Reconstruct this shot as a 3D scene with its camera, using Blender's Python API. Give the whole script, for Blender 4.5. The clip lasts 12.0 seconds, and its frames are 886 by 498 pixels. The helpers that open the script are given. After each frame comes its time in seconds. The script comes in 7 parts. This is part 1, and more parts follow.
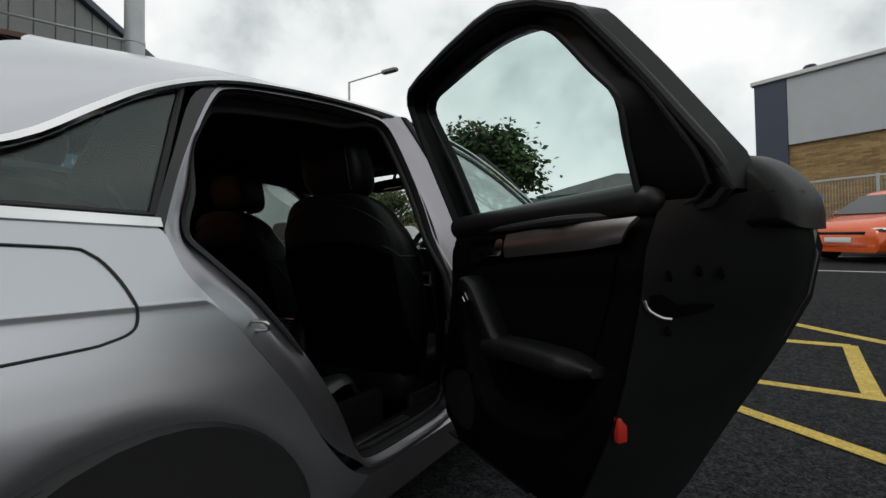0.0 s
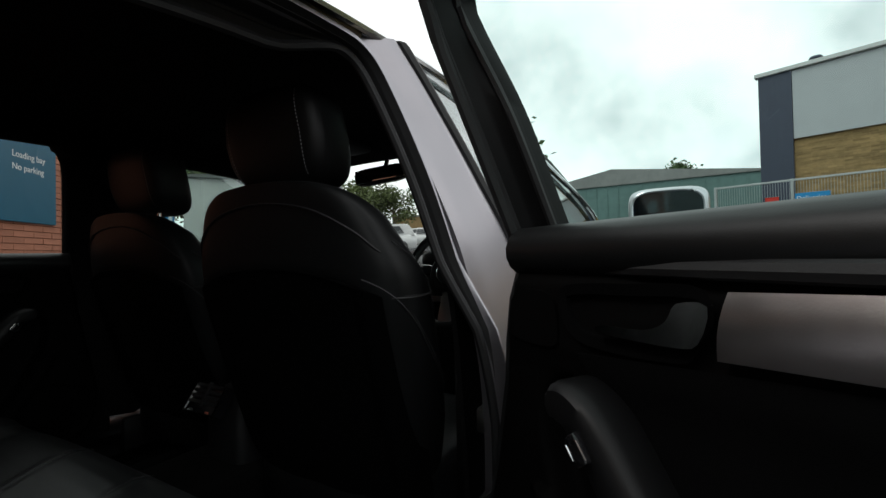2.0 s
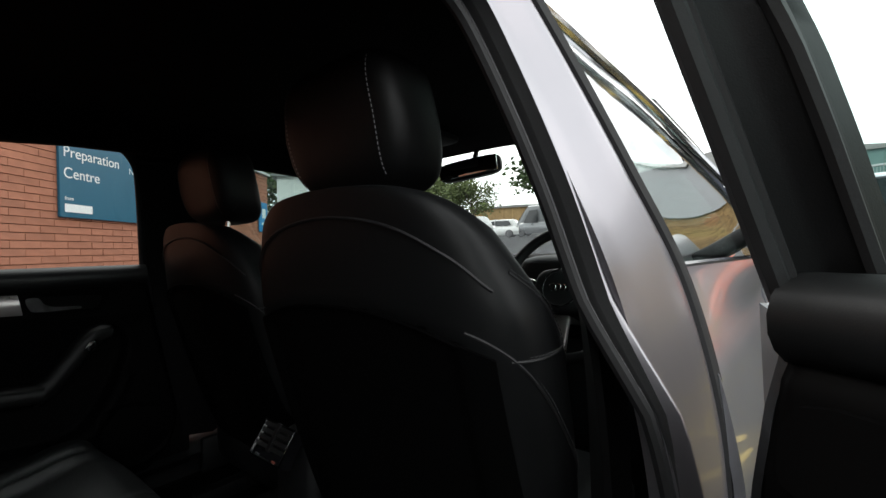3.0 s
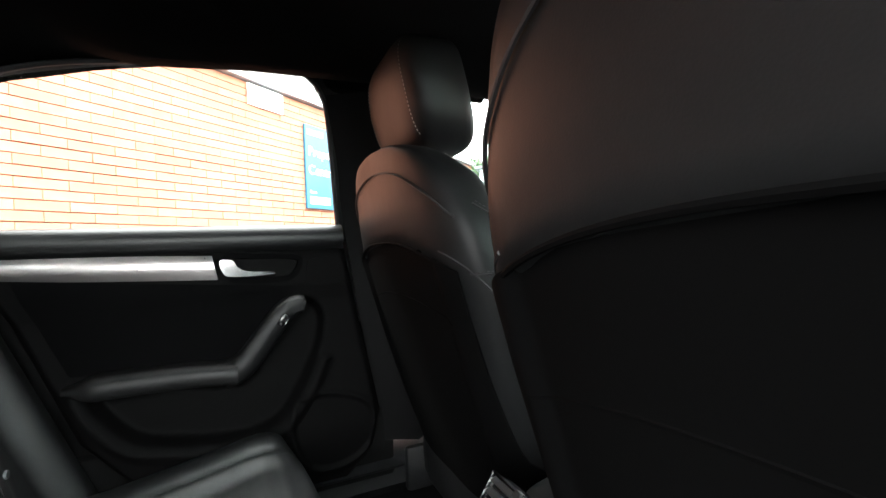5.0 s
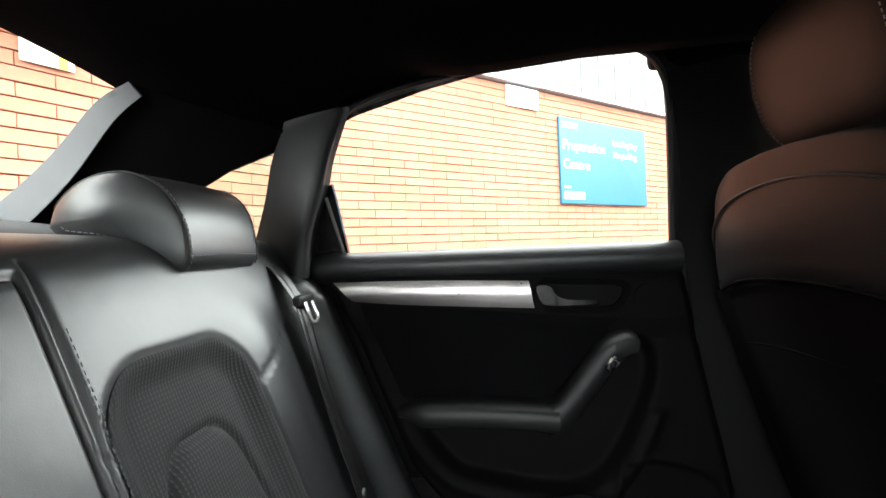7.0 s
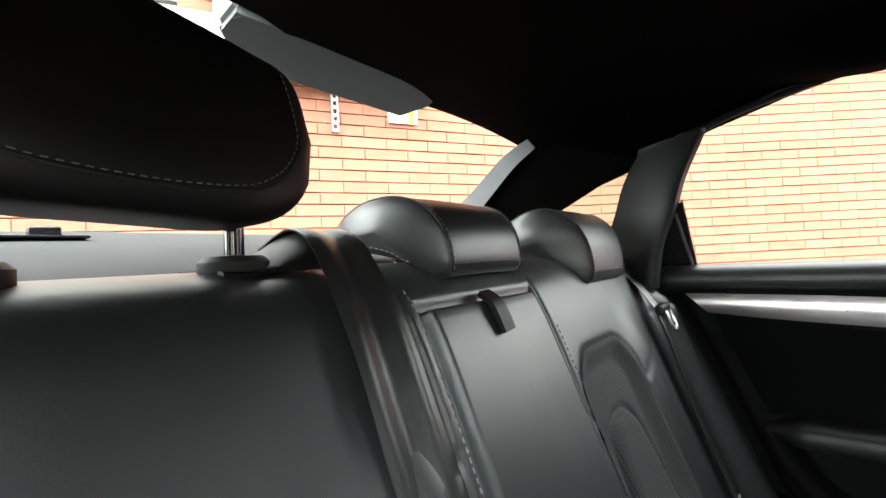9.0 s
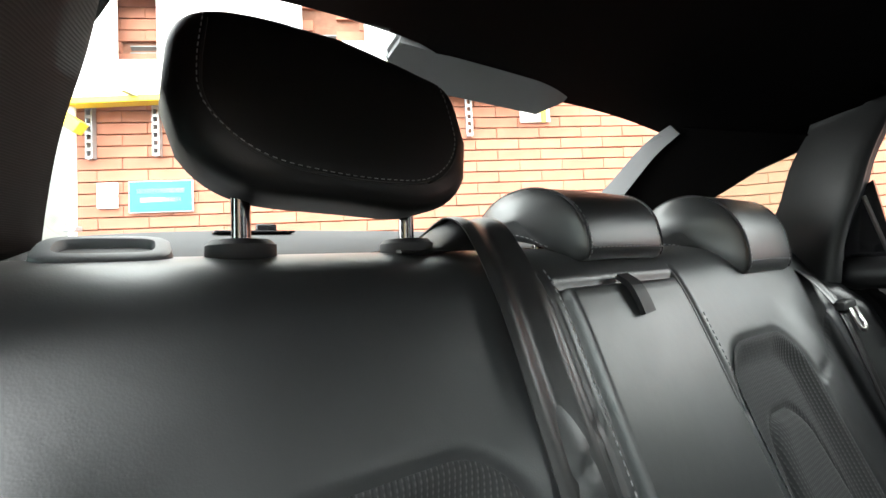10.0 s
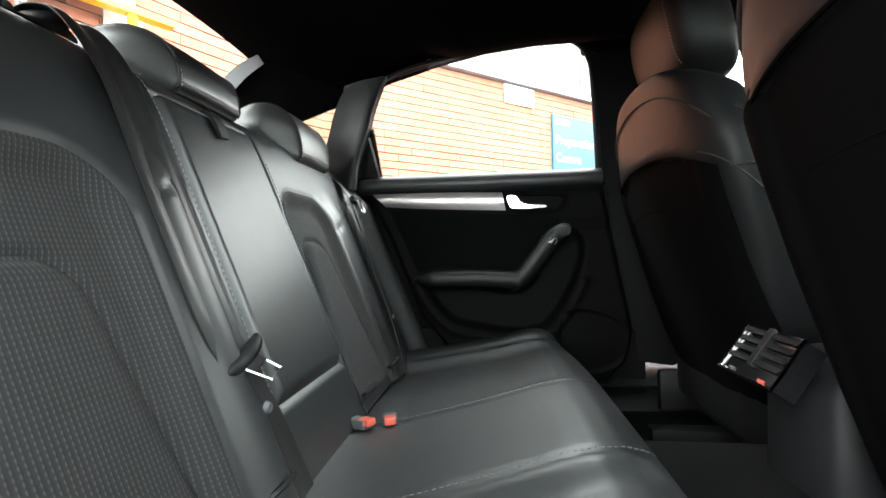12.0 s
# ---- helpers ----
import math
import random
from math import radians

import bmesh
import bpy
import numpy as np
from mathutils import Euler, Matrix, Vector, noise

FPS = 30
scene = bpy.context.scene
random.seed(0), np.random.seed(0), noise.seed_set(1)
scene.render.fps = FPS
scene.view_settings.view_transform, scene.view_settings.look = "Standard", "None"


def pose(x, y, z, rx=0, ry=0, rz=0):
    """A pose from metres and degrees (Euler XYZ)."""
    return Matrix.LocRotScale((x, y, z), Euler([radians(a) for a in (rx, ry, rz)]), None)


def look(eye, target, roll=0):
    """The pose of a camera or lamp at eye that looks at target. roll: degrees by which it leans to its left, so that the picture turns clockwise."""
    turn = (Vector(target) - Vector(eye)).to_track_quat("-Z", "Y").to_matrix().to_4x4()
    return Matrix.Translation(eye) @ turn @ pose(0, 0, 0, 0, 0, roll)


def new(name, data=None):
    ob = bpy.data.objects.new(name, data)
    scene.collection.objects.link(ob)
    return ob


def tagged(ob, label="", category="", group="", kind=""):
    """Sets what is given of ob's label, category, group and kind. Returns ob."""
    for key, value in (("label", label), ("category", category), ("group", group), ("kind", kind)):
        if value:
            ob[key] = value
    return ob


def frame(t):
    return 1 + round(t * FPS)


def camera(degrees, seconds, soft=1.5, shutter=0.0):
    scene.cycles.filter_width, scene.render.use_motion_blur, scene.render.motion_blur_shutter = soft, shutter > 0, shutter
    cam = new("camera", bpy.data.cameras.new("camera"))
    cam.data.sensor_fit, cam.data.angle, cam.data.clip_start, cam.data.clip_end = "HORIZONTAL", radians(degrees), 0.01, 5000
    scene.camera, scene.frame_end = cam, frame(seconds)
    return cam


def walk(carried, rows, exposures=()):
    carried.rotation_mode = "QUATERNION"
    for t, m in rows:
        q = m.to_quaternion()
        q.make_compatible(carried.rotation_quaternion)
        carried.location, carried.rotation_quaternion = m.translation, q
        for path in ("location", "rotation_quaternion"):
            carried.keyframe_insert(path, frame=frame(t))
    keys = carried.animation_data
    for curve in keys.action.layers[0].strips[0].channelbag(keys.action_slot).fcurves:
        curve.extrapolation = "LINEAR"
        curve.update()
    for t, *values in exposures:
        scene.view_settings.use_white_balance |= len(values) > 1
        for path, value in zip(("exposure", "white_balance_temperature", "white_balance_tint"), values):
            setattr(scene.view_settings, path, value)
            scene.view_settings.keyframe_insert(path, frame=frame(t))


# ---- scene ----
cam = camera(91.4, 12.0)
PATH = [
    (0, (1.577, -0.203, 0.866), (0.558, 1.517, 0.914), -0.9),
    (0.5, (1.514, -0.068, 0.868), (0.502, 1.656, 0.909), -1.2),
    (1, (1.436, 0.059, 0.888), (0.452, 1.8, 0.928), -1.2),
    (1.5, (1.303, 0.198, 0.911), (0.329, 1.944, 0.942), -1.1),
    (2, (1.162, 0.354, 0.955), (0.17, 2.09, 0.988), -1.2),
    (2.5, (1.075, 0.468, 1.01), (-0.036, 2.131, 1.032), -0.9),
    (3.1, (0.933, 0.56, 1.015), (-0.378, 2.071, 1.013), -1.6),
    (3.2, (0.906, 0.57, 1.015), (-0.425, 2.063, 1.007), -1.7),
    (4.8, (0.515, 0.776, 0.913), (-1.26, 1.698, 0.92), -2.4),
    (5, (0.466, 0.78, 0.921), (-1.36, 1.595, 0.914), -2.3),
    (5.5, (0.338, 0.753, 0.906), (-1.584, 1.303, 0.914), -2.7),
    (6, (0.252, 0.72, 0.91), (-1.731, 0.982, 0.923), -2.6),
    (6.5, (0.223, 0.68, 0.946), (-1.777, 0.701, 0.956), -2.4),
    (6.7, (0.222, 0.664, 0.971), (-1.776, 0.571, 0.972), -2.3),
    (8.3, (0.418, 0.486, 1.027), (-1.43, -0.278, 1.067), -2.8),
    (8.5, (0.442, 0.475, 1.033), (-1.347, -0.419, 1.074), -2.8),
    (9, (0.45, 0.49, 1.032), (-1.102, -0.771, 1.085), -2.9),
    (9.5, (0.478, 0.507, 1.035), (-0.752, -1.068, 1.129), -3.1),
    (10, (0.502, 0.526, 1.011), (-0.605, -1.137, 1.099), -2.8),
    (10.5, (0.528, 0.543, 0.942), (-0.68, -1.049, 1.025), -2.4),
    (11, (0.563, 0.587, 0.877), (-0.96, -0.707, 0.929), -2.2),
    (11.5, (0.604, 0.644, 0.795), (-1.217, -0.181, 0.826), -1.6),
    (12, (0.688, 0.676, 0.742), (-1.298, 0.436, 0.758), -1.1),
]
walk(cam, [(t, look(eye, target, roll)) for t, eye, target, roll in PATH],
     [(0, -1.15), (0.5, -1.0), (1.0, -0.8), (2.4, -0.45), (3.0, 0.3), (3.2, 0.75), (4.8, 3.3), (5.2, 3.65), (5.6, 4.1), (6.1, 3.78), (6.7, 3.3), (8.3, 3.0), (10, 3.1), (12, 3.3)])

# ---- world and light ----
def sky_world():
    w = bpy.data.worlds.new("overcast_sky")
    scene.world = w
    w.use_nodes = True
    nt = w.node_tree
    nt.nodes.clear()
    out = nt.nodes.new("ShaderNodeOutputWorld")
    bg = nt.nodes.new("ShaderNodeBackground")
    sky = nt.nodes.new("ShaderNodeTexSky")
    sky.sky_type, sky.sun_disc = "NISHITA", False
    sky.sun_elevation, sky.sun_rotation = radians(48), radians(-35)
    scale = nt.nodes.new("ShaderNodeVectorMath")
    scale.operation = "SCALE"
    scale.inputs["Scale"].default_value = 0.09
    noise1 = nt.nodes.new("ShaderNodeTexNoise")
    noise1.inputs["Scale"].default_value = 3.4
    noise1.inputs["Detail"].default_value = 6.0
    noise1.inputs["Roughness"].default_value = 0.55
    ramp = nt.nodes.new("ShaderNodeValToRGB")
    e = ramp.color_ramp.elements
    e[0].position, e[0].color = 0.34, (0.56, 0.61, 0.62, 1)
    e[1].position, e[1].color = 0.60, (1.0, 1.0, 1.0, 1)
    mid = ramp.color_ramp.elements.new(0.46)
    mid.color = (0.82, 0.86, 0.86, 1)
    noise2 = nt.nodes.new("ShaderNodeTexNoise")
    noise2.inputs["Scale"].default_value = 2.1
    noise2.inputs["Detail"].default_value = 3.0
    cover = nt.nodes.new("ShaderNodeValToRGB")
    c = cover.color_ramp.elements
    c[0].position, c[0].color = 0.22, (0.55, 0.55, 0.55, 1)
    c[1].position, c[1].color = 0.36, (1, 1, 1, 1)
    mix = nt.nodes.new("ShaderNodeMixRGB")
    nt.links.new(sky.outputs[0], scale.inputs[0])
    nt.links.new(noise1.outputs["Fac"], ramp.inputs[0])
    nt.links.new(noise2.outputs["Fac"], cover.inputs[0])
    nt.links.new(cover.outputs[0], mix.inputs[0])
    nt.links.new(scale.outputs[0], mix.inputs[1])
    nt.links.new(ramp.outputs[0], mix.inputs[2])
    nt.links.new(mix.outputs[0], bg.inputs[0])
    bg.inputs[1].default_value = 2.2
    nt.links.new(bg.outputs[0], out.inputs[0])


sky_world()
sun = new("sun", bpy.data.lights.new("sun", "SUN"))
sun.data.energy, sun.data.angle, sun.data.color = 1.0, radians(14), (1.0, 0.96, 0.9)
sun.matrix_world = Matrix.Translation((0, 0, 30)) @ Euler((radians(42), 0, radians(-35))).to_matrix().to_4x4()


# ---- materials ----
def material(name, col, rough=0.5, metal=0.0, var=0.12, scale=18.0, bump=0.0, bscale=300.0, spec=0.5, coat=0.0, col2=None, obj_var=0.0):
    """Principled surface: two scales of colour variation, fine relief, and uneven gloss."""
    m = bpy.data.materials.new(name)
    m.use_nodes = True
    nt = m.node_tree
    p = nt.nodes["Principled BSDF"]
    p.inputs["Roughness"].default_value = rough
    p.inputs["Metallic"].default_value = metal
    p.inputs["Specular IOR Level"].default_value = spec
    p.inputs["Coat Weight"].default_value = coat
    p.inputs["Coat Roughness"].default_value = 0.06
    tc = nt.nodes.new("ShaderNodeTexCoord")
    n1 = nt.nodes.new("ShaderNodeTexNoise")
    n1.inputs["Scale"].default_value, n1.inputs["Detail"].default_value = scale, 5.0
    n2 = nt.nodes.new("ShaderNodeTexNoise")
    n2.inputs["Scale"].default_value, n2.inputs["Detail"].default_value = scale * 0.13, 2.0
    add = nt.nodes.new("ShaderNodeMath")
    add.operation = "ADD"
    ramp = nt.nodes.new("ShaderNodeMapRange")
    ramp.inputs["From Min"].default_value, ramp.inputs["From Max"].default_value = 0.6, 1.4
    mix = nt.nodes.new("ShaderNodeMixRGB")
    c2 = col2 or tuple(min(1, c * (1 + var)) for c in col)
    c1 = col if col2 else tuple(c * (1 - var) for c in col)
    mix.inputs[1].default_value, mix.inputs[2].default_value = (*c1, 1), (*c2, 1)
    nt.links.new(tc.outputs["Object"], n1.inputs["Vector"])
    nt.links.new(tc.outputs["Object"], n2.inputs["Vector"])
    nt.links.new(n1.outputs["Fac"], add.inputs[0])
    nt.links.new(n2.outputs["Fac"], add.inputs[1])
    nt.links.new(add.outputs[0], ramp.inputs["Value"])
    nt.links.new(ramp.outputs[0], mix.inputs[0])
    last = mix.outputs[0]
    if obj_var:
        info = nt.nodes.new("ShaderNodeObjectInfo")
        isl = nt.nodes.new("ShaderNodeNewGeometry")
        both = nt.nodes.new("ShaderNodeMath")
        both.operation = "ADD"
        frac = nt.nodes.new("ShaderNodeMath")
        frac.operation = "FRACT"
        hsv = nt.nodes.new("ShaderNodeHueSaturation")
        rng = nt.nodes.new("ShaderNodeMapRange")
        rng.inputs["To Min"].default_value, rng.inputs["To Max"].default_value = 1 - obj_var, 1 + obj_var
        nt.links.new(info.outputs["Random"], both.inputs[0])
        nt.links.new(isl.outputs["Random Per Island"], both.inputs[1])
        nt.links.new(both.outputs[0], frac.inputs[0])
        nt.links.new(frac.outputs[0], rng.inputs["Value"])
        nt.links.new(rng.outputs[0], hsv.inputs["Value"])
        nt.links.new(last, hsv.inputs["Color"])
        last = hsv.outputs[0]
    nt.links.new(last, p.inputs["Base Color"])
    rr = nt.nodes.new("ShaderNodeMapRange")
    rr.inputs["To Min"].default_value, rr.inputs["To Max"].default_value = max(0.02, rough - 0.06), min(1, rough + 0.06)
    nt.links.new(n1.outputs["Fac"], rr.inputs["Value"])
    nt.links.new(rr.outputs[0], p.inputs["Roughness"])
    if bump:
        n3 = nt.nodes.new("ShaderNodeTexNoise")
        n3.inputs["Scale"].default_value, n3.inputs["Detail"].default_value = bscale, 3.0
        b = nt.nodes.new("ShaderNodeBump")
        b.inputs["Strength"].default_value, b.inputs["Distance"].default_value = bump, 0.002
        nt.links.new(tc.outputs["Object"], n3.inputs["Vector"])
        nt.links.new(n3.outputs["Fac"], b.inputs["Height"])
        nt.links.new(b.outputs[0], p.inputs["Normal"])
    return m


def leather_material(name, col, rough=0.4, spec=0.5):
    """Grained hide: cell relief with soft wrinkles."""
    m = material(name, col, rough, var=0.18, scale=9, spec=spec)
    nt = m.node_tree
    tc = nt.nodes["Texture Coordinate"]
    v = nt.nodes.new("ShaderNodeTexVoronoi")
    v.inputs["Scale"].default_value = 620
    b = nt.nodes.new("ShaderNodeBump")
    b.inputs["Strength"].default_value, b.inputs["Distance"].default_value = 0.045, 0.001
    w = nt.nodes.new("ShaderNodeTexNoise")
    w.inputs["Scale"].default_value = 26
    w.inputs["Detail"].default_value = 2
    b2 = nt.nodes.new("ShaderNodeBump")
    b2.inputs["Strength"].default_value, b2.inputs["Distance"].default_value = 0.085, 0.006
    nt.links.new(tc.outputs["Object"], v.inputs["Vector"])
    nt.links.new(tc.outputs["Object"], w.inputs["Vector"])
    nt.links.new(w.outputs["Fac"], b2.inputs["Height"])
    nt.links.new(v.outputs["Distance"], b.inputs["Height"])
    nt.links.new(b2.outputs[0], b.inputs["Normal"])
    nt.links.new(b.outputs[0], nt.nodes["Principled BSDF"].inputs["Normal"])
    return m


def ribbed_material(name, col, col2, pitch, axis, dot_axis=None, dot=0.006, rough=0.85):
    """Woven cloth in fine ribs along one direction, with pale flecks in the ridges."""
    m = material(name, col, rough, var=0.15, scale=60)
    nt = m.node_tree
    p, tc = nt.nodes["Principled BSDF"], nt.nodes["Texture Coordinate"]
    sep = nt.nodes.new("ShaderNodeSeparateXYZ")
    nt.links.new(tc.outputs["Object"], sep.inputs[0])

    def wave(ax, length):
        mul = nt.nodes.new("ShaderNodeMath")
        mul.operation, mul.inputs[1].default_value = "MULTIPLY", 2 * math.pi / length
        s = nt.nodes.new("ShaderNodeMath")
        s.operation = "SINE"
        r = nt.nodes.new("ShaderNodeMapRange")
        r.inputs["From Min"].default_value = -1
        nt.links.new(sep.outputs[ax], mul.inputs[0])
        nt.links.new(mul.outputs[0], s.inputs[0])
        nt.links.new(s.outputs[0], r.inputs["Value"])
        return r.outputs[0]

    ribs = wave(axis, pitch)
    height = ribs
    if dot_axis:
        d = wave(dot_axis, dot)
        prod = nt.nodes.new("ShaderNodeMath")
        prod.operation = "MULTIPLY"
        part_d = nt.nodes.new("ShaderNodeMapRange")
        part_d.inputs["To Min"].default_value = 0.72
        nt.links.new(d, part_d.inputs["Value"])
        nt.links.new(ribs, prod.inputs[0])
        nt.links.new(part_d.outputs[0], prod.inputs[1])
        height = prod.outputs[0]
    ramp = nt.nodes.new("ShaderNodeValToRGB")
    ramp.color_ramp.elements[0].position, ramp.color_ramp.elements[0].color = 0.62, (*col, 1)
    ramp.color_ramp.elements[1].position, ramp.color_ramp.elements[1].color = 0.97, (*col2, 1)
    nt.links.new(height, ramp.inputs[0])
    nt.links.new(ramp.outputs[0], p.inputs["Base Color"])
    b = nt.nodes.new("ShaderNodeBump")
    b.inputs["Strength"].default_value, b.inputs["Distance"].default_value = 0.30, 0.0010
    nt.links.new(height, b.inputs["Height"])
    nt.links.new(b.outputs[0], p.inputs["Normal"])
    return m


def glass_material(name, tint, rough=0.0, fac=0.9, rise=4.0):
    """Thin sheet glass: clear or tinted, with a mirror-like face."""
    m = bpy.data.materials.new(name)
    m.use_nodes = True
    nt = m.node_tree
    nt.nodes.clear()
    out = nt.nodes.new("ShaderNodeOutputMaterial")
    t = nt.nodes.new("ShaderNodeBsdfTransparent")
    t.inputs[0].default_value = (*tint, 1)
    g = nt.nodes.new("ShaderNodeBsdfGlossy")
    g.inputs["Roughness"].default_value = rough
    lw = nt.nodes.new("ShaderNodeLayerWeight")
    lw.inputs["Blend"].default_value = 0.5
    power = nt.nodes.new("ShaderNodeMath")
    power.operation, power.inputs[1].default_value = "POWER", rise
    fr = nt.nodes.new("ShaderNodeMapRange")
    fr.inputs["To Min"].default_value, fr.inputs["To Max"].default_value = 0.05, fac
    nt.links.new(lw.outputs["Facing"], power.inputs[0])
    nt.links.new(power.outputs[0], fr.inputs["Value"])
    mix = nt.nodes.new("ShaderNodeMixShader")
    nt.links.new(fr.outputs[0], mix.inputs[0])
    nt.links.new(t.outputs[0], mix.inputs[1])
    nt.links.new(g.outputs[0], mix.inputs[2])
    nt.links.new(mix.outputs[0], out.inputs[0])
    return m


PAINT = material("silver_metallic_paint", (0.52, 0.53, 0.56), 0.30, 0.85, 0.04, 4, coat=0.6)
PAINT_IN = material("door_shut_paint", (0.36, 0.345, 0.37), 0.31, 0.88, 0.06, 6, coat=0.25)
LEATHER = leather_material("black_leather", (0.0135, 0.0150, 0.0155), 0.41, 0.9)
LEATHER_D = leather_material("black_leatherette", (0.0062, 0.0062, 0.0066), 0.50, 0.35)
FABRIC = ribbed_material("ribbed_seat_cloth", (0.0130, 0.0134, 0.0140), (0.050, 0.050, 0.050), 0.0050, 0, 2, 0.0055)
SUEDE = material("dark_cloth_panel", (0.0024, 0.0024, 0.0026), 0.95, 0, 0.2, 40, 0.25, 900, spec=0.05)
HEADLINER = material("black_headlining", (0.0036, 0.0032, 0.0032), 0.97, 0, 0.15, 30, 0.3, 700, spec=0.06)
PLASTIC = material("soft_black_plastic", (0.0085, 0.009, 0.0098), 0.55, 0, 0.12, 25, 0.12, 800, spec=0.35)
PLASTIC_G = material("grey_trim_plastic", (0.085, 0.09, 0.095), 0.6, 0, 0.1, 25, 0.12, 800)
HOUSING = material("pale_grey_housing", (0.21, 0.215, 0.22), 0.55, 0, 0.06, 20, 0.1, 700)
GLOSS = material("gloss_black_trim", (0.008, 0.008, 0.009), 0.12, 0, 0.1, 10)
RUBBER = material("black_rubber", (0.012, 0.012, 0.013), 0.62, 0, 0.2, 30, 0.1, 400)
CARPET = material("black_carpet", (0.006, 0.006, 0.006), 1.0, 0, 0.3, 80, 0.8, 600, spec=0.1)
ALU = material("brushed_aluminium", (0.48, 0.45, 0.44), 0.30, 0.95, 0.05, 40, 0.05, 500)
CHROME = material("chrome", (0.78, 0.78, 0.78), 0.10, 1.0, 0.03, 20)
# chrome of the rear posts, the dark cabin's reflection put into its colour
POST = material("chrome_dark_reflection", (0.20, 0.19, 0.19), 0.16, 1.0, 0.05, 20)
STEEL = material("zinc_steel", (0.55, 0.54, 0.52), 0.3, 1.0, 0.1, 60)
STITCH = material("pale_thread", (0.25, 0.255, 0.26), 0.8, 0, 0.15, 300)
STITCH_B = material("charcoal_thread", (0.10, 0.105, 0.11), 0.8, 0, 0.15, 300)
BELT = material("woven_belt", (0.0155, 0.0155, 0.0155), 0.36, 0, 0.10, 60, 0.10, 1400, spec=0.55)
RED = material("red_plastic", (0.55, 0.03, 0.02), 0.35, 0, 0.08, 20)
RED_B = material("faded_red_button", (0.60, 0.10, 0.06), 0.4, 0, 0.08, 20)
GLASS = glass_material("tinted_window_glass", (0.74, 0.87, 0.84))
GLASS_C = glass_material("clear_window_glass", (0.90, 0.94, 0.92))
GLASS_R = glass_material("rear_window_glass", (0.90, 0.94, 0.92), fac=0.25)
GLASS_F = glass_material("front_door_glass", (0.80, 0.90, 0.87), rise=1.25)
MIRROR_T = material("tinted_mirror_glass", (0.15, 0.18, 0.20), 0.03, 1.0, 0.02, 5)
MIRROR = material("mirror_glass", (0.62, 0.68, 0.68), 0.02, 1.0, 0.01, 5)
ASPHALT = material("worn_asphalt", (0.004, 0.004, 0.0045), 0.95, 0, 0.45, 130, 1.0, 140, spec=0.12, col2=(0.036, 0.037, 0.039))


def speckle(m, scale, low, high):
    """Multiplies a surface's colour by the random tone of small stones."""
    nt = m.node_tree
    p, tc = nt.nodes["Principled BSDF"], nt.nodes["Texture Coordinate"]
    v = nt.nodes.new("ShaderNodeTexVoronoi")
    v.inputs["Scale"].default_value = scale
    sep = nt.nodes.new("ShaderNodeSeparateXYZ")
    rng = nt.nodes.new("ShaderNodeMapRange")
    rng.inputs["To Min"].default_value, rng.inputs["To Max"].default_value = low, high
    mul = nt.nodes.new("ShaderNodeVectorMath")
    mul.operation = "SCALE"
    src = p.inputs["Base Color"].links[0].from_socket
    nt.links.new(tc.outputs["Object"], v.inputs["Vector"])
    nt.links.new(v.outputs["Color"], sep.inputs[0])
    nt.links.new(sep.outputs[0], rng.inputs["Value"])
    nt.links.new(src, mul.inputs[0])
    nt.links.new(rng.outputs[0], mul.inputs["Scale"])
    nt.links.new(mul.outputs[0], p.inputs["Base Color"])


speckle(ASPHALT, 95, 0.12, 1.7)
YELLOW = material("worn_yellow_line", (0.50, 0.36, 0.07), 0.8, 0, 0.25, 25, 0.6, 160)
speckle(YELLOW, 95, 0.7, 1.2)
WHITE_L = material("worn_white_line", (0.45, 0.45, 0.44), 0.8, 0, 0.25, 25, 0.6, 160)
BRICK = material("orange_brick", (0.39, 0.155, 0.096), 0.9, 0, 0.18, 14, 0.5, 120, obj_var=0.09)
BRICK_Y = material("buff_brick", (0.30, 0.20, 0.09), 0.9, 0, 0.25, 14, 0.5, 120, obj_var=0.25)
MORTAR = material("dark_mortar", (0.25, 0.115, 0.072), 0.95, 0, 0.25, 40, 0.6, 150)
CLAD_G = material("grey_cladding", (0.40, 0.42, 0.44), 0.6, 0.0, 0.06, 3)
CLAD_N = material("navy_cladding", (0.035, 0.045, 0.075), 0.55, 0.0, 0.1, 3)
CLAD_T = material("green_cladding", (0.10, 0.18, 0.17), 0.6, 0.0, 0.2, 2)
CLAD_D = material("weathered_grey_cladding", (0.20, 0.205, 0.20), 0.65, 0.0, 0.2, 2)
ROOF_W = material("pale_roof_edge", (0.55, 0.56, 0.56), 0.6, 0, 0.08, 5)
CONCRETE = material("grey_concrete", (0.30, 0.30, 0.28), 0.9, 0, 0.2, 12, 0.5, 100)
SIGN_B = material("blue_sign_face", (0.012, 0.10, 0.17), 0.35, 0, 0.06, 5)
SIGN_C = material("bright_blue_sign_face", (0.01, 0.22, 0.50), 0.4, 0, 0.06, 5)
SIGN_W = material("white_lettering", (0.8, 0.8, 0.8), 0.45, 0, 0.03, 20)
GALV = material("galvanised_steel", (0.42, 0.44, 0.45), 0.45, 0.6, 0.1, 20)
YELLOW_P = material("yellow_painted_steel", (0.75, 0.58, 0.03), 0.45, 0, 0.08, 10)
WHITE_P = material("white_painted_board", (0.78, 0.78, 0.76), 0.5, 0, 0.05, 8)
ORANGE = material("orange_car_paint", (0.70, 0.10, 0.015), 0.25, 0.1, 0.04, 4, coat=0.8)
CAR_RED = material("red_car_paint", (0.30, 0.03, 0.03), 0.28, 0.1, 0.04, 4, coat=0.8)
